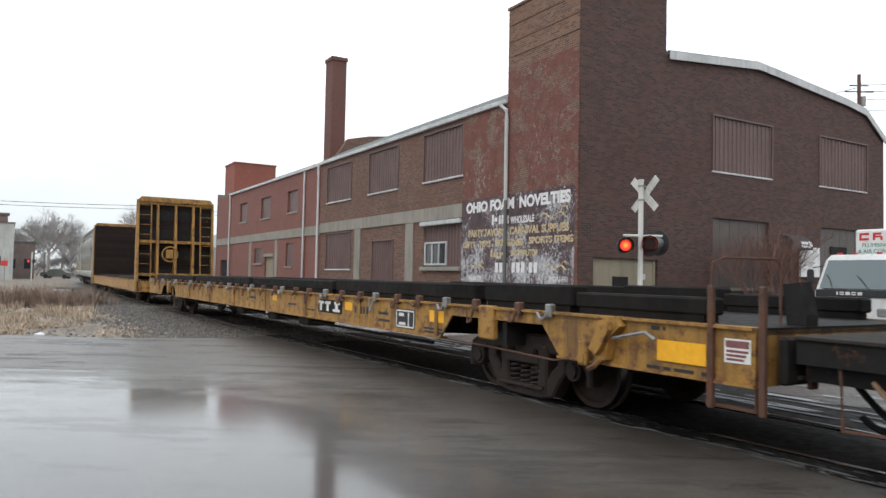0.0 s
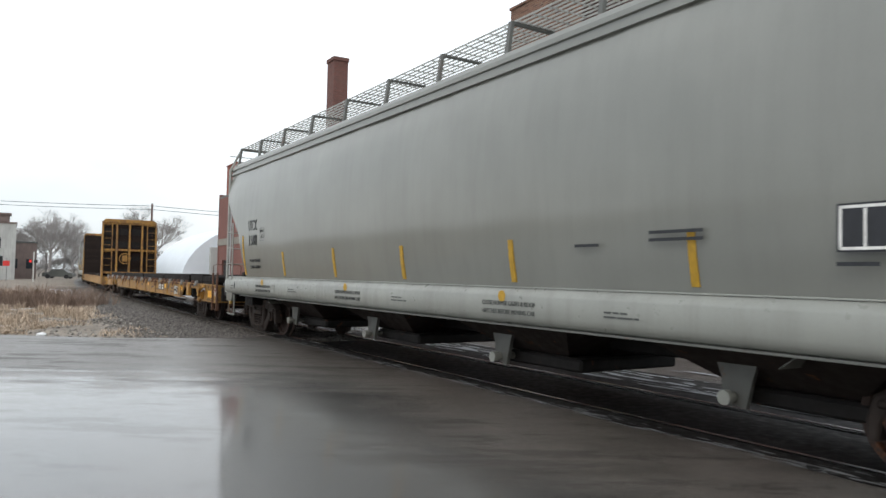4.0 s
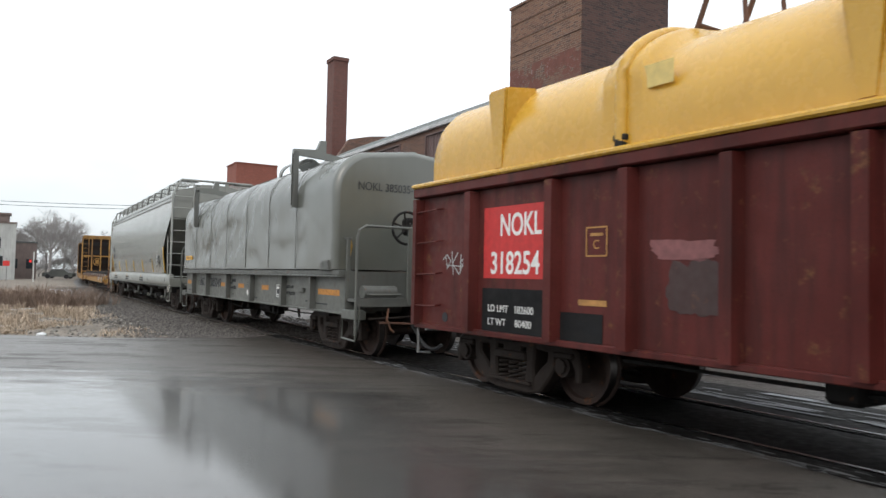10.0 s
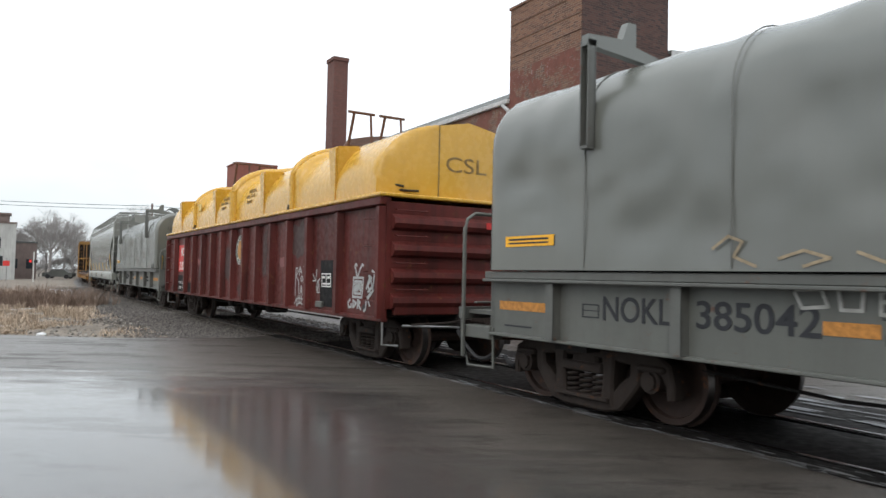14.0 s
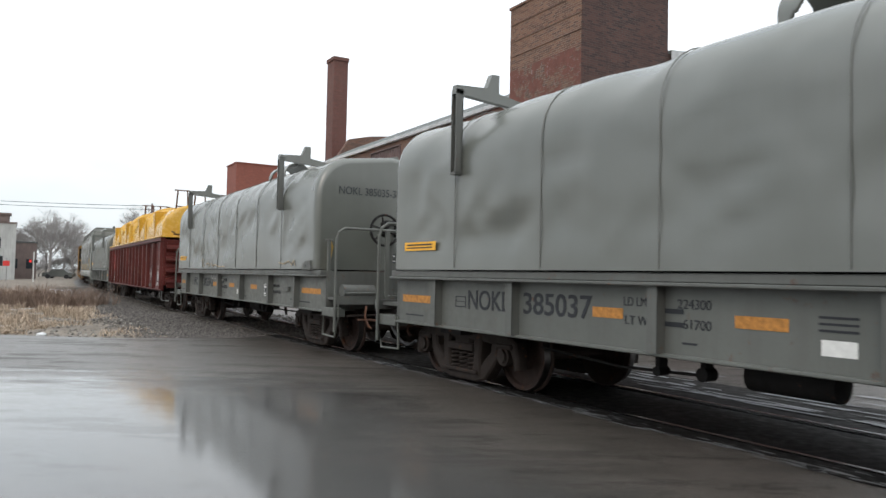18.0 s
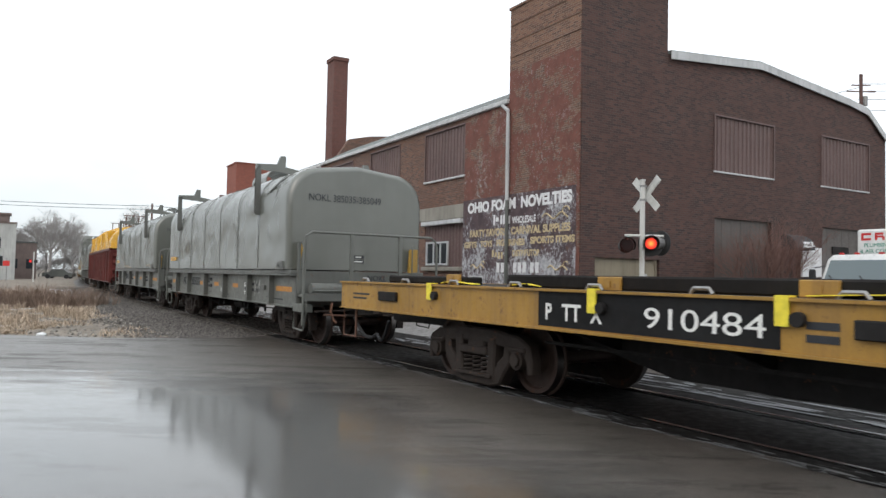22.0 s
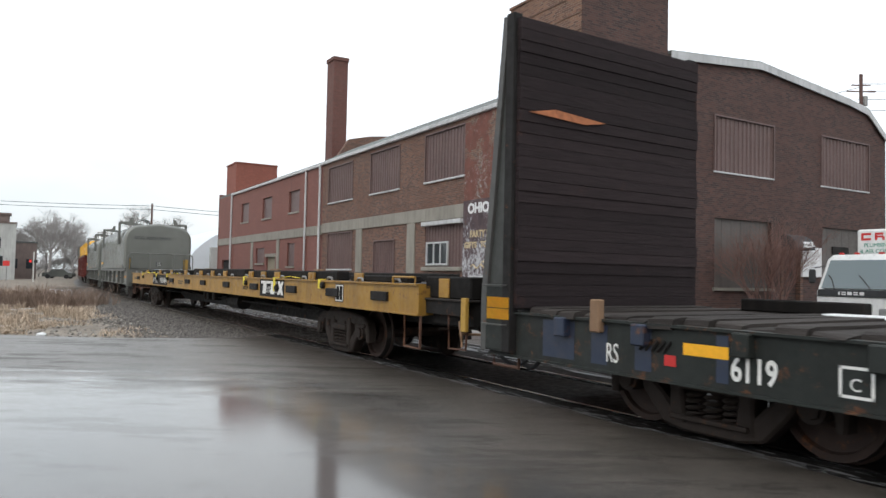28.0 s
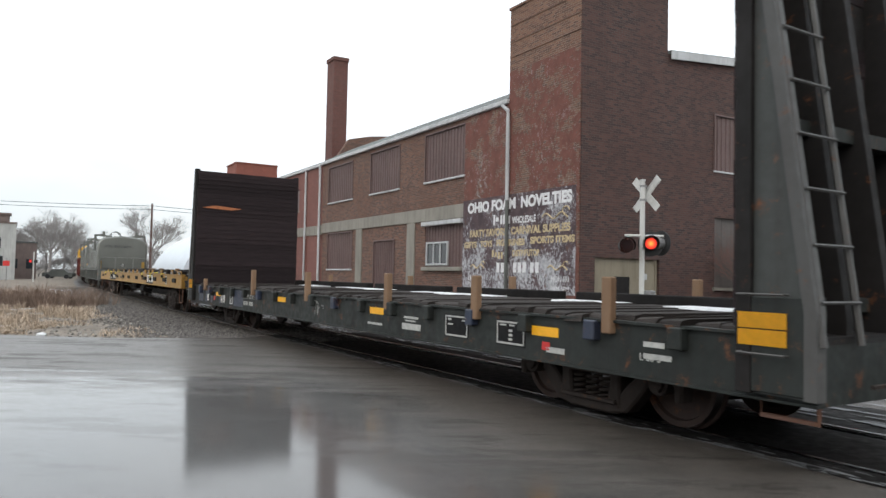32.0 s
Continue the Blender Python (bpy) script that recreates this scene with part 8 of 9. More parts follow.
# ---- crossing signal ----
sig = empty("crossing_signal", pose(4.57, 16.5, 0, 0, 0, 0))
tagged(sig, "railway crossing signal with crossbuck and twin flashing red lamps", "signal")
M_SIGP = paint("white_mast_paint", (0.55, 0.55, 0.53), 0.5, amount=0.35)
bm = B()
tube(bm, [(0, 0, -0.05), (0, 0, 3.76)], 0.06, 12)
part("mast", bm, M_SIGP, sig, "white steel mast", smooth=40)
bm = B()
box(bm, -0.2, 0.2, -0.2, 0.2, -0.05, 0.35, 0, 0.03)
part("mast_base", bm, M_BLACK, sig)
bm = B()
box(bm, 0.05, 0.3, -0.1, 0.1, 0.9, 1.25, 0, 0.02)
part("junction_box", bm, M_STEEL, sig)
bm = B()
tube(bm, [(0, 0, 3.76), (0, 0, 3.80)], 0.068, 10)
part("mast_cap", bm, M_SIGP, sig)
# the crossbuck and lamps face along the road, so they stand askew to the viewer
BUCK = pose(0, 0, 0, 0, 0, -57)
for ang in (45, -45):
    bm = B()
    box(bm, -0.50, 0.50, -0.008, 0.008, -0.09, 0.09, 0, 0.004)
    box(bm, -0.49, 0.49, -0.014, -0.008, -0.085, -0.07)
    box(bm, -0.49, 0.49, -0.014, -0.008, 0.07, 0.085)
    part("crossbuck_blade", bm, M_SIGP, sig, "weathered white crossbuck blade", m=BUCK @ pose(0, 0.115 if ang > 0 else 0.14, 3.47) @ pose(0, 0, 0, 0, ang, 0))
for z in (3.3, 3.62):
    bm = B()
    tube(bm, [(0, 0, z), (0, 0, z + 0.05)], 0.068, 12)
    box(bm, 0.02, 0.12, 0.03, 0.09, z, z + 0.05)
    part("mast_clamp", bm, M_STEEL, sig, "steel mast clamp")
bm = B()
tube(bm, [(-0.4, 0, 2.5), (0.5, 0, 2.5)], 0.03, 8)
tube(bm, [(-0.33, 0, 2.5), (-0.33, 0, 2.35)], 0.025, 6)
tube(bm, [(0.22, 0, 2.5), (0.22, 0, 2.35)], 0.025, 6)
part("lamp_arm", bm, M_SIGP, sig, "white cross arm")
M_LIT = Nodes("lit_red_lamp")
glow = M_LIT.t.nodes.new("ShaderNodeVectorMath")
glow.operation = "LENGTH"
M_LIT.link(M_LIT.tc.outputs["Object"], glow.inputs[0])
M_LIT.link(M_LIT.ramp(glow.outputs["Value"], (0.02, (1.0, 0.42, 0.07)), (0.075, (0.95, 0.10, 0.03)), (0.13, (0.42, 0.004, 0.006))), M_LIT.b.inputs["Emission Color"])
M_LIT.b.inputs["Emission Strength"].default_value = 1.5
M_LIT = M_LIT.done((0.5, 0.02, 0.02), 0.3)
M_UNLIT = Nodes("dark_red_lens").done((0.02, 0.004, 0.005), 0.3)
M_HOODB = plain("matt_black_hood", (0.02, 0.02, 0.021), 0.6)
LAMPS = []


def lamp(x, z, rz, back):
    """One lamp: round background, hood, and a two-faced lens that turns over to flash."""
    hd = pose(x, 0, z, 0, 0, rz)
    bm = B()
    if back:
        disc(bm, (0, 0.06, 0), "y", 0.29, 0.02, 28)
    tube(bm, [(0, 0.06, 0), (0, 0.22, 0)], 0.17, 16)
    unit = part("lamp_background", bm, M_HOODB, sig, "round black lamp background", m=hd)
    bm = B()
    n = 16
    rings = []
    for y, cut in ((0.05, 0.0), (-0.32, 0.0)):
        ring = []
        for k in range(n + 1):
            a = math.radians(-35 + 250 * k / n)
            ring.append((0.18 * math.cos(a), y if k not in (0, n) else y, 0.18 * math.sin(a)))
        rings.append(ring)
    loft(bm, rings, 0, False, False)
    part("hood", bm, M_HOODB, unit, "black lamp hood")
    bm = B()
    pts = [(0.13 * math.cos(2 * math.pi * k / 24), 0.13 * math.sin(2 * math.pi * k / 24)) for k in range(24)]
    A = [bm.verts.new((a, -0.012, c)) for a, c in pts]
    C = [bm.verts.new((a, 0.012, c)) for a, c in pts]
    bm.faces.new(A).material_index = 1
    bm.faces.new(C[::-1]).material_index = 0
    for k in range(24):
        bm.faces.new((A[k], C[k], C[(k + 1) % 24], A[(k + 1) % 24])).material_index = 0
    lens = part("lens", bm, [M_UNLIT, M_LIT], unit, "red signal lens", m=pose(0, -0.14, 0))
    return lens


LAMPS.append((lamp(-0.36, 2.27, -8, False), "left"))
LAMPS.append((lamp(0.2, 2.32, -14, True), "right"))
# the pair that faces the other way
for x, rz in ((0.46, 122), ):
    bm = B()
    disc(bm, (0, 0, 0), "y", 0.29, 0.02, 28)
    bk = part("lamp_background", bm, M_HOODB, sig, "round black lamp background", m=pose(x, 0.1, 2.34, 0, 0, rz))
    bm = B()
    tube(bm, [(0, 0.01, 0), (0, 0.14, 0), (0, 0.2, 0)], 0.15, 14)
    part("lamp_housing", bm, M_STEEL, bk, "grey lamp housing")

# ---- delivery truck waiting beyond the crossing ----
trk = empty("box_truck", pose(10.23, 17.75, 0, 0, 0, -59.2))
tagged(trk, "white cab-over box truck waiting at the crossing", "truck")
M_CAB = paint("white_truck_paint", (0.62, 0.63, 0.63), 0.3, amount=0.15)
M_WIND = Nodes("tinted_windscreen").done((0.10, 0.13, 0.14), 0.06, 0.0, 0.8)
M_TRIMB = plain("black_truck_trim", (0.02, 0.021, 0.023), 0.45)


def cab_ring(y, w, z0, z1, r):
    pts = []
    for cx, cz, a0 in ((w - r, z1 - r, 0), (-w + r, z1 - r, 90)):
        for k in range(5):
            a = math.radians(a0 + 90 * k / 4)
            pts.append((cx + r * math.cos(a), y, cz + r * math.sin(a)))
    return [(w, y, z0), *pts, (-w, y, z0)]


bm = B()
loft(bm, [cab_ring(0.0, 1.03, 0.45, 1.34, 0.04), cab_ring(0.03, 1.03, 0.45, 1.36, 0.05), cab_ring(0.36, 0.98, 0.45, 2.17, 0.14), cab_ring(0.5, 0.99, 0.45, 2.25, 0.16), cab_ring(1.7, 1.0, 0.45, 2.28, 0.14)])
cab = part("cab", bm, M_CAB, trk, "rounded white cab", smooth=50)
bm = B()
A = [(-0.90, -0.012, 1.38), (0.90, -0.012, 1.38), (0.84, 0.31, 2.10), (-0.84, 0.31, 2.10)]
loft(bm, [A, [(x, y - 0.02, z) for x, y, z in A]])
part("windscreen", bm, M_WIND, cab, "grey-green reflecting windscreen")
bm = B()
box(bm, -1.0, 1.0, -0.035, 0.01, 1.17, 1.35, 0, 0.01)
pan = part("front_panel", bm, M_TRIMB, cab, "black panel under the windscreen")
bars(pan, M_SIGNW, Matrix.Translation((-0.45, -0.037, 1.22)) @ Matrix(((1, 0, 0, 0), (0, 0, -1, 0), (0, 1, 0, 0), (0, 0, 0, 1))), [(0, 0, 0.04, 0.08), (0.08, 0, 0.11, 0.03), (0.08, 0.05, 0.11, 0.03), (0.23, 0, 0.11, 0.08), (0.38, 0, 0.11, 0.03), (0.38, 0.05, 0.11, 0.03), (0.53, 0, 0.11, 0.08)], "badge_bars")
bm = B()
tube(bm, [(-0.55, -0.04, 1.37), (-0.68, 0.06, 1.62), (-0.78, 0.1, 1.72)], 0.014, 5)
part("wiper", bm, M_TRIMB, cab)
bm = B()
tube(bm, [(0.35, -0.04, 1.37), (0.1, 0.06, 1.62), (0.0, 0.1, 1.7)], 0.014, 5)
part("wiper", bm, M_TRIMB, cab)
for sx in (1, -1):
    bm = B()
    box(bm, sx * 0.72 - 0.2, sx * 0.72 + 0.2, -0.04, 0.02, 0.72, 0.92, 0, 0.03)
    part("headlight", bm, M_STEEL, cab, "rectangular headlight")
    bm = B()
    box(bm, sx * 1.17 - 0.09, sx * 1.17 + 0.09, -0.02, 0.06, 1.5, 1.86, 0, 0.03)
    mr = part("mirror", bm, M_TRIMB, cab, "black wing mirror")
    bm = B()
    tube(bm, [(sx * 1.12, 0.05, 1.9), (sx * 1.0, 0.3, 1.95)], 0.014, 5)
    part("mirror_arm", bm, M_TRIMB, mr)
for x in (-0.7, -0.3, 0.3, 0.7):
    bm = B()
    box(bm, x - 0.05, x + 0.05, 0.5, 0.6, 2.25, 2.3, 0, 0.01)
    part("marker_lamp", bm, M_REDPANEL, cab, "small red roof marker lamp")
bm = B()
box(bm, -1.02, 1.02, -0.08, 0.06, 0.38, 0.6, 0, 0.04)
part("bumper", bm, M_CAB, trk)
bm = B()
box(bm, -1.05, 1.05, 1.85, 6.5, 0.85, 2.98, 0, 0.05)
bx = part("cargo_box", bm, M_CAB, trk, "white cargo box with red and green lettering")
FRONTY = Matrix(((1, 0, 0, 0), (0, 0, -1, 0), (0, 1, 0, 0), (0, 0, 0, 1)))
bars(bx, M_REDPANEL, Matrix.Translation((-0.92, 1.848, 2.68)) @ FRONTY, [(0, 0, 0.06, 0.2), (0.06, 0, 0.2, 0.06), (0.06, 0.14, 0.2, 0.06), (0.36, 0, 0.06, 0.2), (0.42, 0.14, 0.16, 0.06), (0.42, 0.07, 0.16, 0.05), (0.55, 0, 0.06, 0.1), (0.7, 0, 0.06, 0.2), (0.76, 0.14, 0.2, 0.06), (0.76, 0.0, 0.2, 0.06), (0.76, 0.075, 0.15, 0.05)], "logo_bars")
M_GRNL = plain("green_lettering", (0.03, 0.22, 0.15), 0.6, 0, 0.1)
text("PLUMBING", 0.15, bx, M_GRNL, Matrix.Translation((-0.85, 1.846, 2.5)) @ FRONTY)
text("& AIR CON", 0.15, bx, M_GRNL, Matrix.Translation((-0.95, 1.846, 2.34)) @ FRONTY)
for y in (0.75, 5.0):
    for sx in (1, -1):
        bm = B()
        tube(bm, [(sx * 0.78, y, 0.38), (sx * 1.0, y, 0.38)], 0.39, 20)
        wh = part("wheel", bm, M_HOSE, trk, "black truck tyre", smooth=40)
        bm = B()
        disc(bm, (sx * 1.005, y, 0.38), "x", 0.2, 0.02, 16)
        part("rim", bm, M_STEEL, wh)
bm = B()
box(bm, -0.4, 0.4, 0.5, 6.3, 0.5, 0.8)
part("chassis", bm, M_BLACK, trk)

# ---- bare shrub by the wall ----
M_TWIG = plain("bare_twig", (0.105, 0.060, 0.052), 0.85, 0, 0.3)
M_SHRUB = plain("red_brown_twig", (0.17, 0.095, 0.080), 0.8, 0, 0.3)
# distance haze is put into this pale grey twig colour
M_TWIGF = plain("haze_pale_twig", (0.26, 0.245, 0.24), 0.9, 0, 0.2)


def twigs(verts, faces, base, direction, length, radius, depth, r, spread=0.6, forks=3):
    """Branches as three-sided tapered sticks, forking a few times."""
    d = direction.normalized()
    tip = base + d * length
    u = d.cross(Vector((0.3, 0.2, 1))).normalized()
    w = d.cross(u)
    k = len(verts)
    for c, q in ((base, radius), (tip, radius * 0.6)):
        for i in range(3):
            a = 2 * math.pi * i / 3
            verts.append(c + q * (math.cos(a) * u + math.sin(a) * w))
    for i in range(3):
        j = (i + 1) % 3
        faces.append((k + i, k + j, k + 3 + j, k + 3 + i))
    if depth == 0:
        return
    for _ in range(forks):
        nd = d + Vector((r.uniform(-1, 1), r.uniform(-1, 1), r.uniform(-0.5, 0.9))) * spread
        start = base + d * length * r.uniform(0.55, 1.0)
        twigs(verts, faces, start, nd, length * r.uniform(0.6, 0.85), radius * 0.62, depth - 1, r, spread, forks)


def mesh_from(name, verts, faces, material):
    me = bpy.data.meshes.new(name)
    me.from_pydata([tuple(v) for v in verts], [], faces)
    me.materials.append(material)
    return me


shrub = empty("shrub", SITE @ pose(7.3, -0.9, 0))
tagged(shrub, "leafless brown shrub against the brick wall", "shrub")
rr = random.Random(12)
for k in range(12):
    v, f = [], []
    a = 2 * math.pi * k / 12
    twigs(v, f, Vector((0.15 * math.cos(a), 0.1 * math.sin(a), -0.05)), Vector((0.6 * math.cos(a), 0.3 * math.sin(a), 1.0)), 1.3, 0.024, 5, rr, 0.6, 3)
    ob = new("branch", mesh_from("branch", v, f, M_SHRUB))
    ob.parent = shrub


def bare_tree(m, height, seed, label, material):
    t = empty("tree", m)
    tagged(t, label, "tree", "bare trees in the distance")
    r = random.Random(seed)
    bm = B()
    pts = [(0, 0, -0.2), (0.05, 0, height * 0.16), (0.1, 0.05, height * 0.36)]
    tube(bm, pts, 0.017 * height, 8)
    part("trunk", bm, material, t, "bare trunk in a haze-paled colour", smooth=60)
    v, f = [], []
    for k in range(8):
        a = 2 * math.pi * k / 8 + r.random()
        twigs(v, f, Vector((0.08, 0.03, height * r.uniform(0.2, 0.38))), Vector((math.cos(a), math.sin(a), r.uniform(0.55, 1.6))), height * r.uniform(0.19, 0.25), height * 0.0085, 6, r, 0.6, 3)
    ob = new("crown", mesh_from("crown", v, f, material))
    ob.parent = t
    tagged(ob, "crown of bare forked branches")
    return t


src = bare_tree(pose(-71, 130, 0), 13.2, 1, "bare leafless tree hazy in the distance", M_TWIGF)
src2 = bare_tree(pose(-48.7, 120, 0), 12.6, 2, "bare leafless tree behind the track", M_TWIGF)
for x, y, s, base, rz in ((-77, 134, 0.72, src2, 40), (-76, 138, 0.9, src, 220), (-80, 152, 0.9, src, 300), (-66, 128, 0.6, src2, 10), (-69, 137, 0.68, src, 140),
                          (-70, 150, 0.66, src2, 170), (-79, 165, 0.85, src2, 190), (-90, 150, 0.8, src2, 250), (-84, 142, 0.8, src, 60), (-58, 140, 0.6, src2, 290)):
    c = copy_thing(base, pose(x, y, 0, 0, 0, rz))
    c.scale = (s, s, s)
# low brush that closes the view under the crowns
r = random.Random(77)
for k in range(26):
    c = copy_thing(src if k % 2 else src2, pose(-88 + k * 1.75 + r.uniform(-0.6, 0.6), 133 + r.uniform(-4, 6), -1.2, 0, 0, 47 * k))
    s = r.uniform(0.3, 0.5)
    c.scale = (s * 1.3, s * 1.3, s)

# ---- distant buildings, dome, poles ----
M_PALE = paint("pale_grey_render", (0.40, 0.41, 0.40), 0.8, amount=0.3)
M_DOME = plain("white_membrane", (0.62, 0.67, 0.72), 0.5, 0, 0.04, 1)
# far brown brick, its colour greyed to carry the haze of distance
M_HAZEB = paint("hazed_brown_brick", (0.16, 0.12, 0.11), 0.9, amount=0.3)
hs = empty("corner_house", pose(-58.2, 94.0, 0, 0, 0, 31))
tagged(hs, "pale grey two-storey corner building with dark shopfront", "building")
bm = B()
box(bm, -12, 2.0, 0, 9, -0.1, 7.3)
part("wall", bm, M_PALE, hs, "pale rendered wall")
bm = B()
box(bm, -12.1, 2.1, -0.1, 9.1, 7.3, 7.5)
part("roof_edge", bm, M_HAZEB, hs)
bm = B()
box(bm, -1.7, 1.2, 1.0, 4.0, 7.5, 8.6, 0, 0.1)
box(bm, -1.9, 1.4, 0.8, 4.2, 8.5, 8.75)
part("roof_turret", bm, M_HAZEB, hs, "brown roof structure")
for x0, x1, z0, z1 in ((-1.6, 0.3, 4.0, 5.4), (-5.0, -3.4, 4.0, 5.4), (-1.8, 0.6, 1.7, 3.0), (-6.0, -3.0, 1.7, 3.0)):
    bm = B()
    box(bm, x0, x1, -0.03, 0.04, z0, z1)
    wd = part("window", bm, M_GLASS, hs, "dark window")
    bm = B()
    box(bm, x0 - 0.1, x1 + 0.1, -0.08, 0.0, z0 - 0.15, z0)
    part("sill", bm, M_PALE, wd)
h2 = empty("brick_house", pose(-61.6, 106.0, 0, 0, 0, 30))
tagged(h2, "low brown brick house with grey roof far off", "building")
bm = B()
box(bm, -2.2, 1.5, 0, 3, -0.1, 5.2)
part("wall", bm, M_HAZEB, h2)
bm = B()
prism(bm, [(-2.3, 5.2), (-2.3, 5.4), (1.6, 5.4), (1.6, 5.2)], "y", -0.1, 3.1)
part("roof", bm, M_ROOF, h2)
for x in (-1.3, 0.6):
    bm = B()
    box(bm, x - 0.4, x + 0.4, -0.04, 0.02, 1.4, 2.8)
    part("window", bm, M_GLASS, h2)
dm = empty("storage_dome", pose(-19.2, 74.0, 0, 0, 0, 30))
tagged(dm, "white membrane storage dome with a tall doorway", "dome")
bm = B()
rings = []
for i in range(9):
    y = -9 + 18 * i / 8
    rings.append([(9.0 * math.cos(math.pi * k / 24), y, 6.2 * math.sin(math.pi * k / 24) ** 0.9) for k in range(25)])
loft(bm, rings, 0, True, False)
part("shell", bm, M_DOME, dm, "rounded white membrane shell", smooth=50)
bm = B()
box(bm, -6.6, -4.0, -9.6, -9.0, 0, 3.6)
part("doorway", bm, M_PALE, dm, "grey door hood")
for (x, y, z, top) in ((-36.6, 90.0, 0, 9.9), (26.2, 45.0, 0, 14.8)):
    p = empty("utility_pole", pose(x, y, z))
    tagged(p, "weathered wooden utility pole with wires", "pole")
    bm = B()
    tube(bm, [(0, 0, -0.1), (0, 0, top)], 0.11 if x > 0 else 0.13, 8)
    part("post", bm, M_TWIG, p)
    if x > 0:
        for zz, w in ((top - 0.7, 0.6), (top - 1.1, 0.9)):
            bm = B()
            box(bm, -w, w, -0.04, 0.04, zz - 0.035, zz + 0.035)
            part("cross_arm", bm, M_TWIG, p)
        bm = B()
        tube(bm, [(0.25, 0, top - 2.0), (0.25, 0, top - 1.4)], 0.16, 10)
        part("transformer", bm, M_STEEL, p, "grey transformer can")


def wire(a, c, sag, r):
    bm = B()
    a, c = Vector(a), Vector(c)
    tube(bm, [a.lerp(c, k / 14) - Vector((0, 0, sag * 4 * (k / 14) * (1 - k / 14))) for k in range(15)], r, 4)
    thing("overhead_wire", bm, M_BLACK, "thin overhead wire strung across the sky", "wire", "overhead wires")


for dz in (0.0, 0.45):
    wire((-36.6, 90.0, 9.6 - dz), (-86, 92, 11.6 - dz), 0.5, 0.03)
    wire((-36.6, 90.0, 9.6 - dz), (-2, 92, 8.2 - dz), 0.3, 0.03)
for dz, dx in ((0.6, 0.0), (1.05, 0.4), (1.6, -0.3), (2.3, 0.0)):
    wire((26.2 + dx, 45.0, 14.8 - dz), (70, 43, 16.6 - dz), 0.5, 0.018)
wire((26.2, 45.0, 14.0), (10, 60, 13.0), 0.5, 0.018)

# far crossing: signs, lamps, a parked car
fs = empty("far_signal", pose(-48.6, 85.5, 0))
tagged(fs, "distant crossing signal with a small red lamp", "signal")
bm = B()
tube(bm, [(0, 0, -0.1), (0, 0, 3.4)], 0.07, 6)
part("mast", bm, M_SIGP, fs)
bm = B()
disc(bm, (-0.3, -0.1, 2.3), "y", 0.22, 0.1, 14)
disc(bm, (0.3, -0.1, 2.3), "y", 0.22, 0.1, 14)
part("lamp_pair", bm, M_HOODB, fs)
bm = B()
disc(bm, (-0.3, -0.17, 2.3), "y", 0.15, 0.03, 12)
part("lit_lens", bm, M_LIT, fs, "lit red lens")
ss = empty("stop_sign", pose(-51.5, 85.0, 0))
tagged(ss, "small red road sign on a post", "sign")
bm = B()
tube(bm, [(0, 0, -0.1), (0, 0, 2.6)], 0.05, 6)
part("post", bm, M_STEEL, ss)
bm = B()
box(bm, -0.4, 0.4, -0.1, -0.07, 1.7, 2.3)
part("plate", bm, M_REDPANEL, ss)
for x, y, rz in ((-57.5, 108, 10), (-45.0, 99, 10)):
    cr = empty("parked_car", pose(x, y, 0, 0, 0, rz))
    tagged(cr, "grey parked car far down the street", "car")
    bm = B()
    prism(bm, [(-2.1, 0.3), (-2.1, 0.85), (-1.2, 0.95), (-0.7, 1.42), (0.8, 1.42), (1.4, 0.95), (2.1, 0.85), (2.1, 0.3)], "y", -0.85, 0.85)
    part("body", bm, M_GREYD, cr)
    for wx in (-1.3, 1.3):
        for wy in (-0.86, 0.86):
            bm = B()
            disc(bm, (wx, wy, 0.32), "y", 0.32, 0.16, 14)
            part("wheel", bm, M_HOSE, cr)

# ---- plain unseen walls added behind the viewer to hold back sky light ----
for x0, x1, y0, y1, hgt in ((-40, -8, -26, -25.6, 7.5), (-8, 30, -24, -23.6, 9.0)):
    bm = B()
    box(bm, x0, x1, y0, y1, -0.1, hgt)
    thing("wall_south", bm, M_BRICKF, "plain dark brick wall out of view, added to block sky light", "wall", kind="structure")

# ---- dead grass, weeds, snow and litter beside the track ----
M_GRASS = island("dead_grass", (0.20, 0.145, 0.10), (0.58, 0.47, 0.36), 0.85)
M_WEED = island("brown_weed_stalks", (0.13, 0.088, 0.068), (0.27, 0.195, 0.15), 0.85)
rng = random.Random(21)


def tufts(name, count, where, hmin, hmax, blades, lean, material, label):
    verts, faces = [], []
    for _ in range(count):
        p = where()
        if p is None:
            continue
        hh = rng.uniform(hmin, hmax)
        for _ in range(blades):
            a = rng.uniform(0, 2 * math.pi)
            l = rng.uniform(0.1, lean) * hh
            q = Vector((p.x + rng.uniform(-0.12, 0.12), p.y + rng.uniform(-0.12, 0.12), -0.1))
            w = Vector((-math.sin(a), math.cos(a), 0)) * rng.uniform(0.004, 0.009)
            mid = q + Vector((math.cos(a) * l * 0.4, math.sin(a) * l * 0.4, hh * 0.6))
            tip = q + Vector((math.cos(a) * l, math.sin(a) * l, hh * rng.uniform(0.6, 1.0)))
            k = len(verts)
            verts.extend((q - w, q + w, mid + w * 0.8, mid - w * 0.8, tip))
            faces.extend(((k, k + 1, k + 2, k + 3), (k + 3, k + 2, k + 4)))
    me = bpy.data.meshes.new(name)
    me.from_pydata([tuple(v) for v in verts], [], faces)
    me.materials.append(material)
    tagged(new(name, me), label, "grass", kind="stuff")


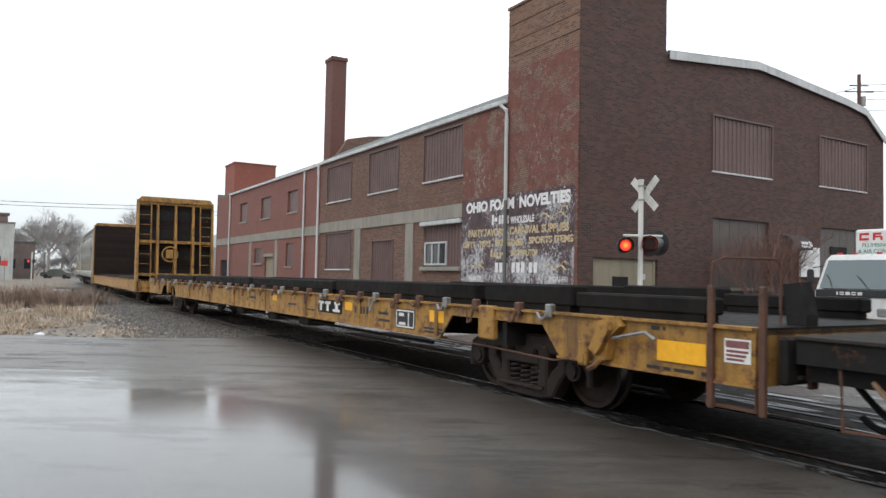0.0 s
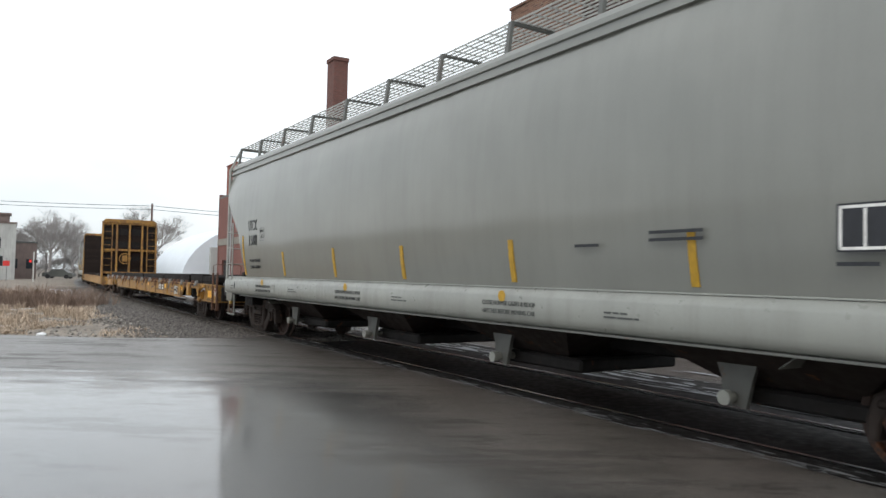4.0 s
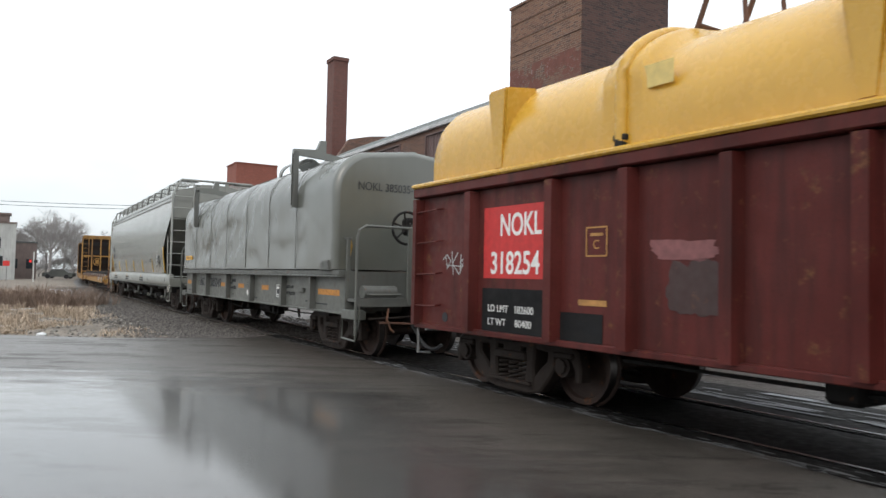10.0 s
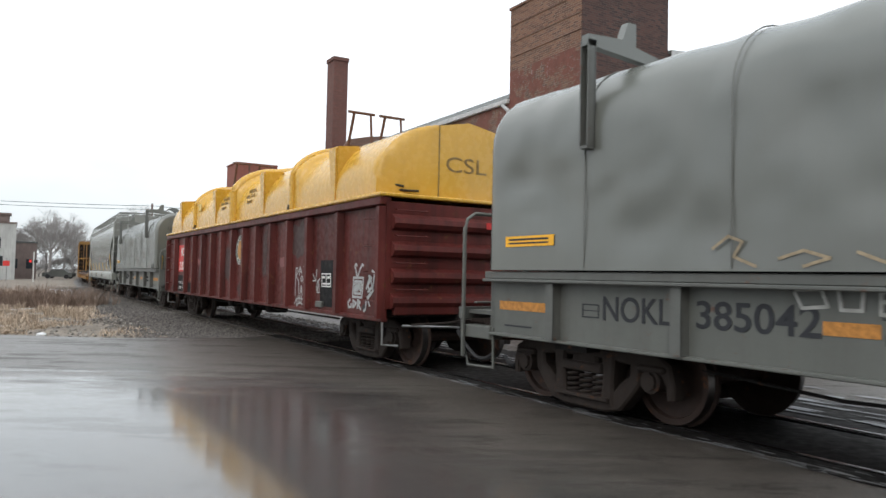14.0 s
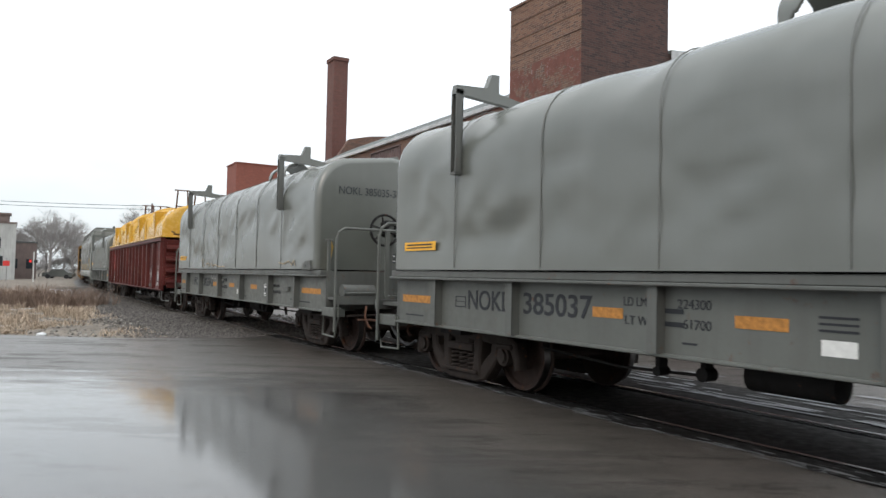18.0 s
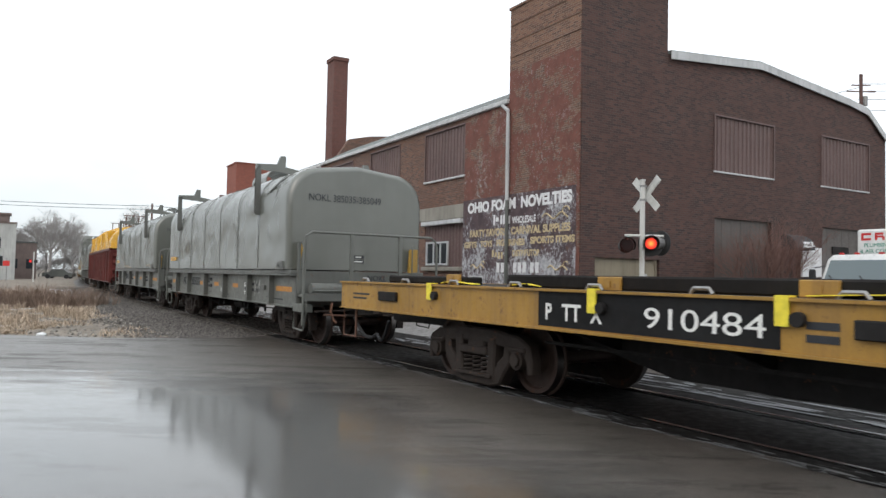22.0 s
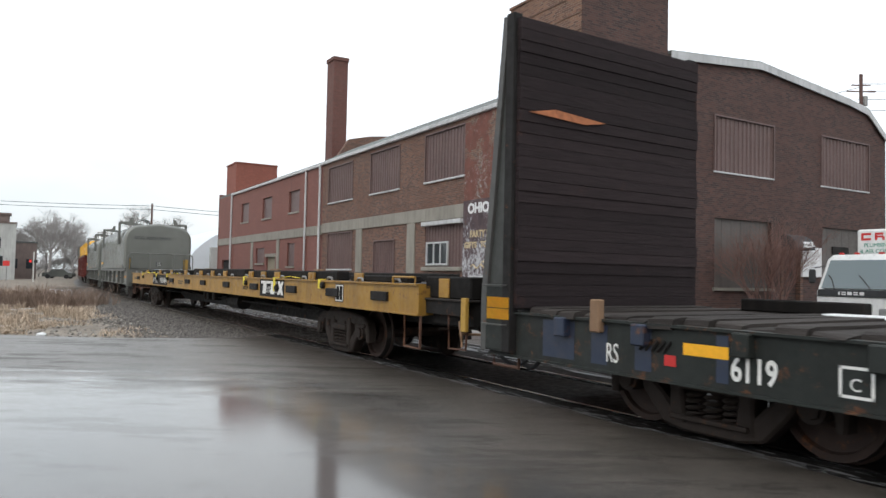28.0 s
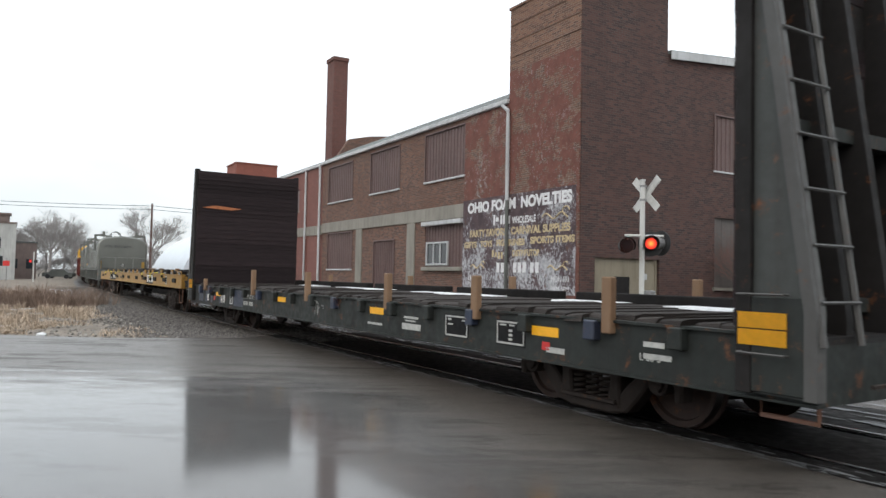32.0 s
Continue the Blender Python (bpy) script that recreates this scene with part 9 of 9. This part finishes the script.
def strip():
    s = 8.5 + 42 * rng.random() ** 1.4
    a = rng.triangular(3.2, 10.5, 5.5)
    p = on_track(s, a)
    if p.y < 16.75 + max(0.0, -0.03 * (p.x + 9)) or noise.noise(Vector((p.x * 0.5, p.y * 0.35, 0))) < -0.1:
        return None
    return p


def clump():
    cx, cy, sp = rng.choice(((-17.6, 30.5, 0.55), (-16.4, 29.0, 0.4), (-15.2, 28.6, 0.45), (-18.3, 33.0, 0.8), (-15.6, 31.5, 0.6), (-17.0, 27.4, 0.35)))
    p = Vector((rng.gauss(cx, sp), rng.gauss(cy, sp * 1.4), 0))
    return p


def straw():
    """Longer straw in loose clumps between the weeds and the road."""
    p = Vector((rng.uniform(-17.5, -10.5), rng.uniform(18.3, 27.5), 0))
    return p if noise.noise(Vector((p.x * 0.9, p.y * 0.55, 3.0))) > 0.12 and p.x < -10.4 - (p.y - 18) * 0.42 + 1.2 else None


tufts("dead_grass", 5200, strip, 0.05, 0.17, 9, 2.2, M_GRASS, "matted straw-coloured dead grass")
tufts("long_straw", 1500, straw, 0.14, 0.42, 9, 1.3, M_GRASS, "longer clumps of pale straw leaning over")
tufts("weed_stalks", 520, clump, 0.2, 1.2, 8, 1.0, M_WEED, "dry brown weed stalks standing in a clump")
verts, faces = [], []
for _ in range(5200):
    s = 8.6 + 40 * rng.random() ** 1.5
    p = on_track(s, rng.uniform(3.0, 12.5), -0.09)
    if p.y > 16.0:
        pebble(p, rng.uniform(0.02, 0.06))
tagged(new("gravel", mesh_from("gravel", verts, faces, island("mixed_gravel", (0.08, 0.07, 0.06), (0.34, 0.32, 0.29)))), "scattered pale gravel and stones", "gravel", kind="stuff")
for x, y, w, d in ((-17.5, 27, 1.6, 3.0), (-19, 33, 2.2, 4.0), (-12.5, 19.0, 0.9, 1.2), (-15.5, 20.5, 1.4, 1.2), (-21, 40, 2.4, 5.0), (-26, 52, 3.0, 7.0)):
    bm = B()
    n = 22
    ring = []
    for k in range(n):
        a = 2 * math.pi * k / n
        q = 1 + 0.9 * noise.noise(Vector((math.cos(a) * 2.4 + x, math.sin(a) * 2.4 + y, 0)))
        ring.append((x + w * q * math.cos(a), y + d * q * math.sin(a)))
    prism(bm, ring, "z", -0.1, -0.085)
    thing("snow_patch", bm, M_SNOW, "thin patch of grey thawing snow on the ground", "snow", "snow patches", "structure")
bm = B()
bmesh.ops.create_icosphere(bm, subdivisions=2, radius=0.11)
for v in bm.verts:
    v.co.z = v.co.z * 0.6 + 0.02 * noise.noise(v.co * 20)
thing("litter", bm, M_SNOW, "crumpled white plastic litter at the road edge", "litter", m=pose(-9.05, 16.35, -0.04))
# broken slush beside the far rail
verts, faces = [], []
for _ in range(620):
    s = rng.uniform(-8, 30)
    a = -1.15 - abs(rng.gauss(0, 0.75))
    ln, wd = rng.uniform(0.05, 0.55), rng.uniform(0.012, 0.06)
    z = -0.004 if s < 8.5 else -0.07
    k = len(verts)
    for t in range(8):
        q = 2 * math.pi * t / 8
        g = 1 + rng.uniform(-0.4, 0.4)
        verts.append(on_track(s + ln * g * math.cos(q), a + wd * g * math.sin(q), z + 0.006 + rng.uniform(0, 0.006)))
    faces.append(tuple(range(k, k + 8)))
tagged(new("slush", mesh_from("slush", verts, faces, island("grey_slush", (0.09, 0.09, 0.095), (0.40, 0.41, 0.43), 0.5))), "broken grey slush lying along the far rail", "snow", kind="stuff")


# thin ice along the near edge of the near-black strip
verts, faces = [], []
for _ in range(420):
    s = rng.uniform(-8, 9)
    a = 1.12 + rng.gauss(0, 0.07)
    ln, wd = rng.uniform(0.02, 0.16), rng.uniform(0.004, 0.014)
    k = len(verts)
    for t in range(7):
        q = 2 * math.pi * t / 7
        g = 1 + rng.uniform(-0.4, 0.4)
        verts.append(on_track(s + ln * g * math.cos(q), a + wd * g * math.sin(q), -0.002 + rng.uniform(0, 0.004)))
    faces.append(tuple(range(k, k + 7)))
tagged(new("ice_crumbs", mesh_from("ice_crumbs", verts, faces, island("grey_ice", (0.07, 0.07, 0.075), (0.30, 0.31, 0.32), 0.4))), "thin crumbs of grey ice along the near rail", "snow", kind="stuff")


# ---- what moves ----
TIMES = [i * 0.5 for i in range(65)]
TICKS = [i * 0.1 for i in range(321)]


def motions():
    for car, centre, half in CARS:
        rows = []
        for t in TIMES:
            a, b = on_track(travel(t) + centre - half), on_track(travel(t) + centre + half)
            rows.append((t, Matrix.Translation((a + b) / 2) @ Matrix.Rotation(math.atan2(b.y - a.y, b.x - a.x), 4, "Z")))
        walk(car, rows)
    for wheelset, place, radius in WHEELSETS:
        start = random.random() * 6
        walk(wheelset, [(t, Matrix.Translation(place) @ Matrix.Rotation(start + travel(t) / radius, 4, "Y")) for t in TICKS])
    # the two lamps turn over in turn, left then right
    for lens, which in LAMPS:
        place = lens.matrix_basis.translation.copy()
        rows, lit, angle = [], which == "left", 0.0
        base = 0.0 if lit else 180.0
        rows.append((0.0, base))
        t = 0.495
        while t < 31.9:
            for k in (0, 1, 2, 3):
                rows.append((t + k / 30, base + 60.0 * k))
            base += 180.0
            t += 0.8175
        rows.append((32.0, base))
        walk(lens, [(tt, Matrix.Translation(place) @ Matrix.Rotation(radians(a), 4, "Z")) for tt, a in rows])


motions()
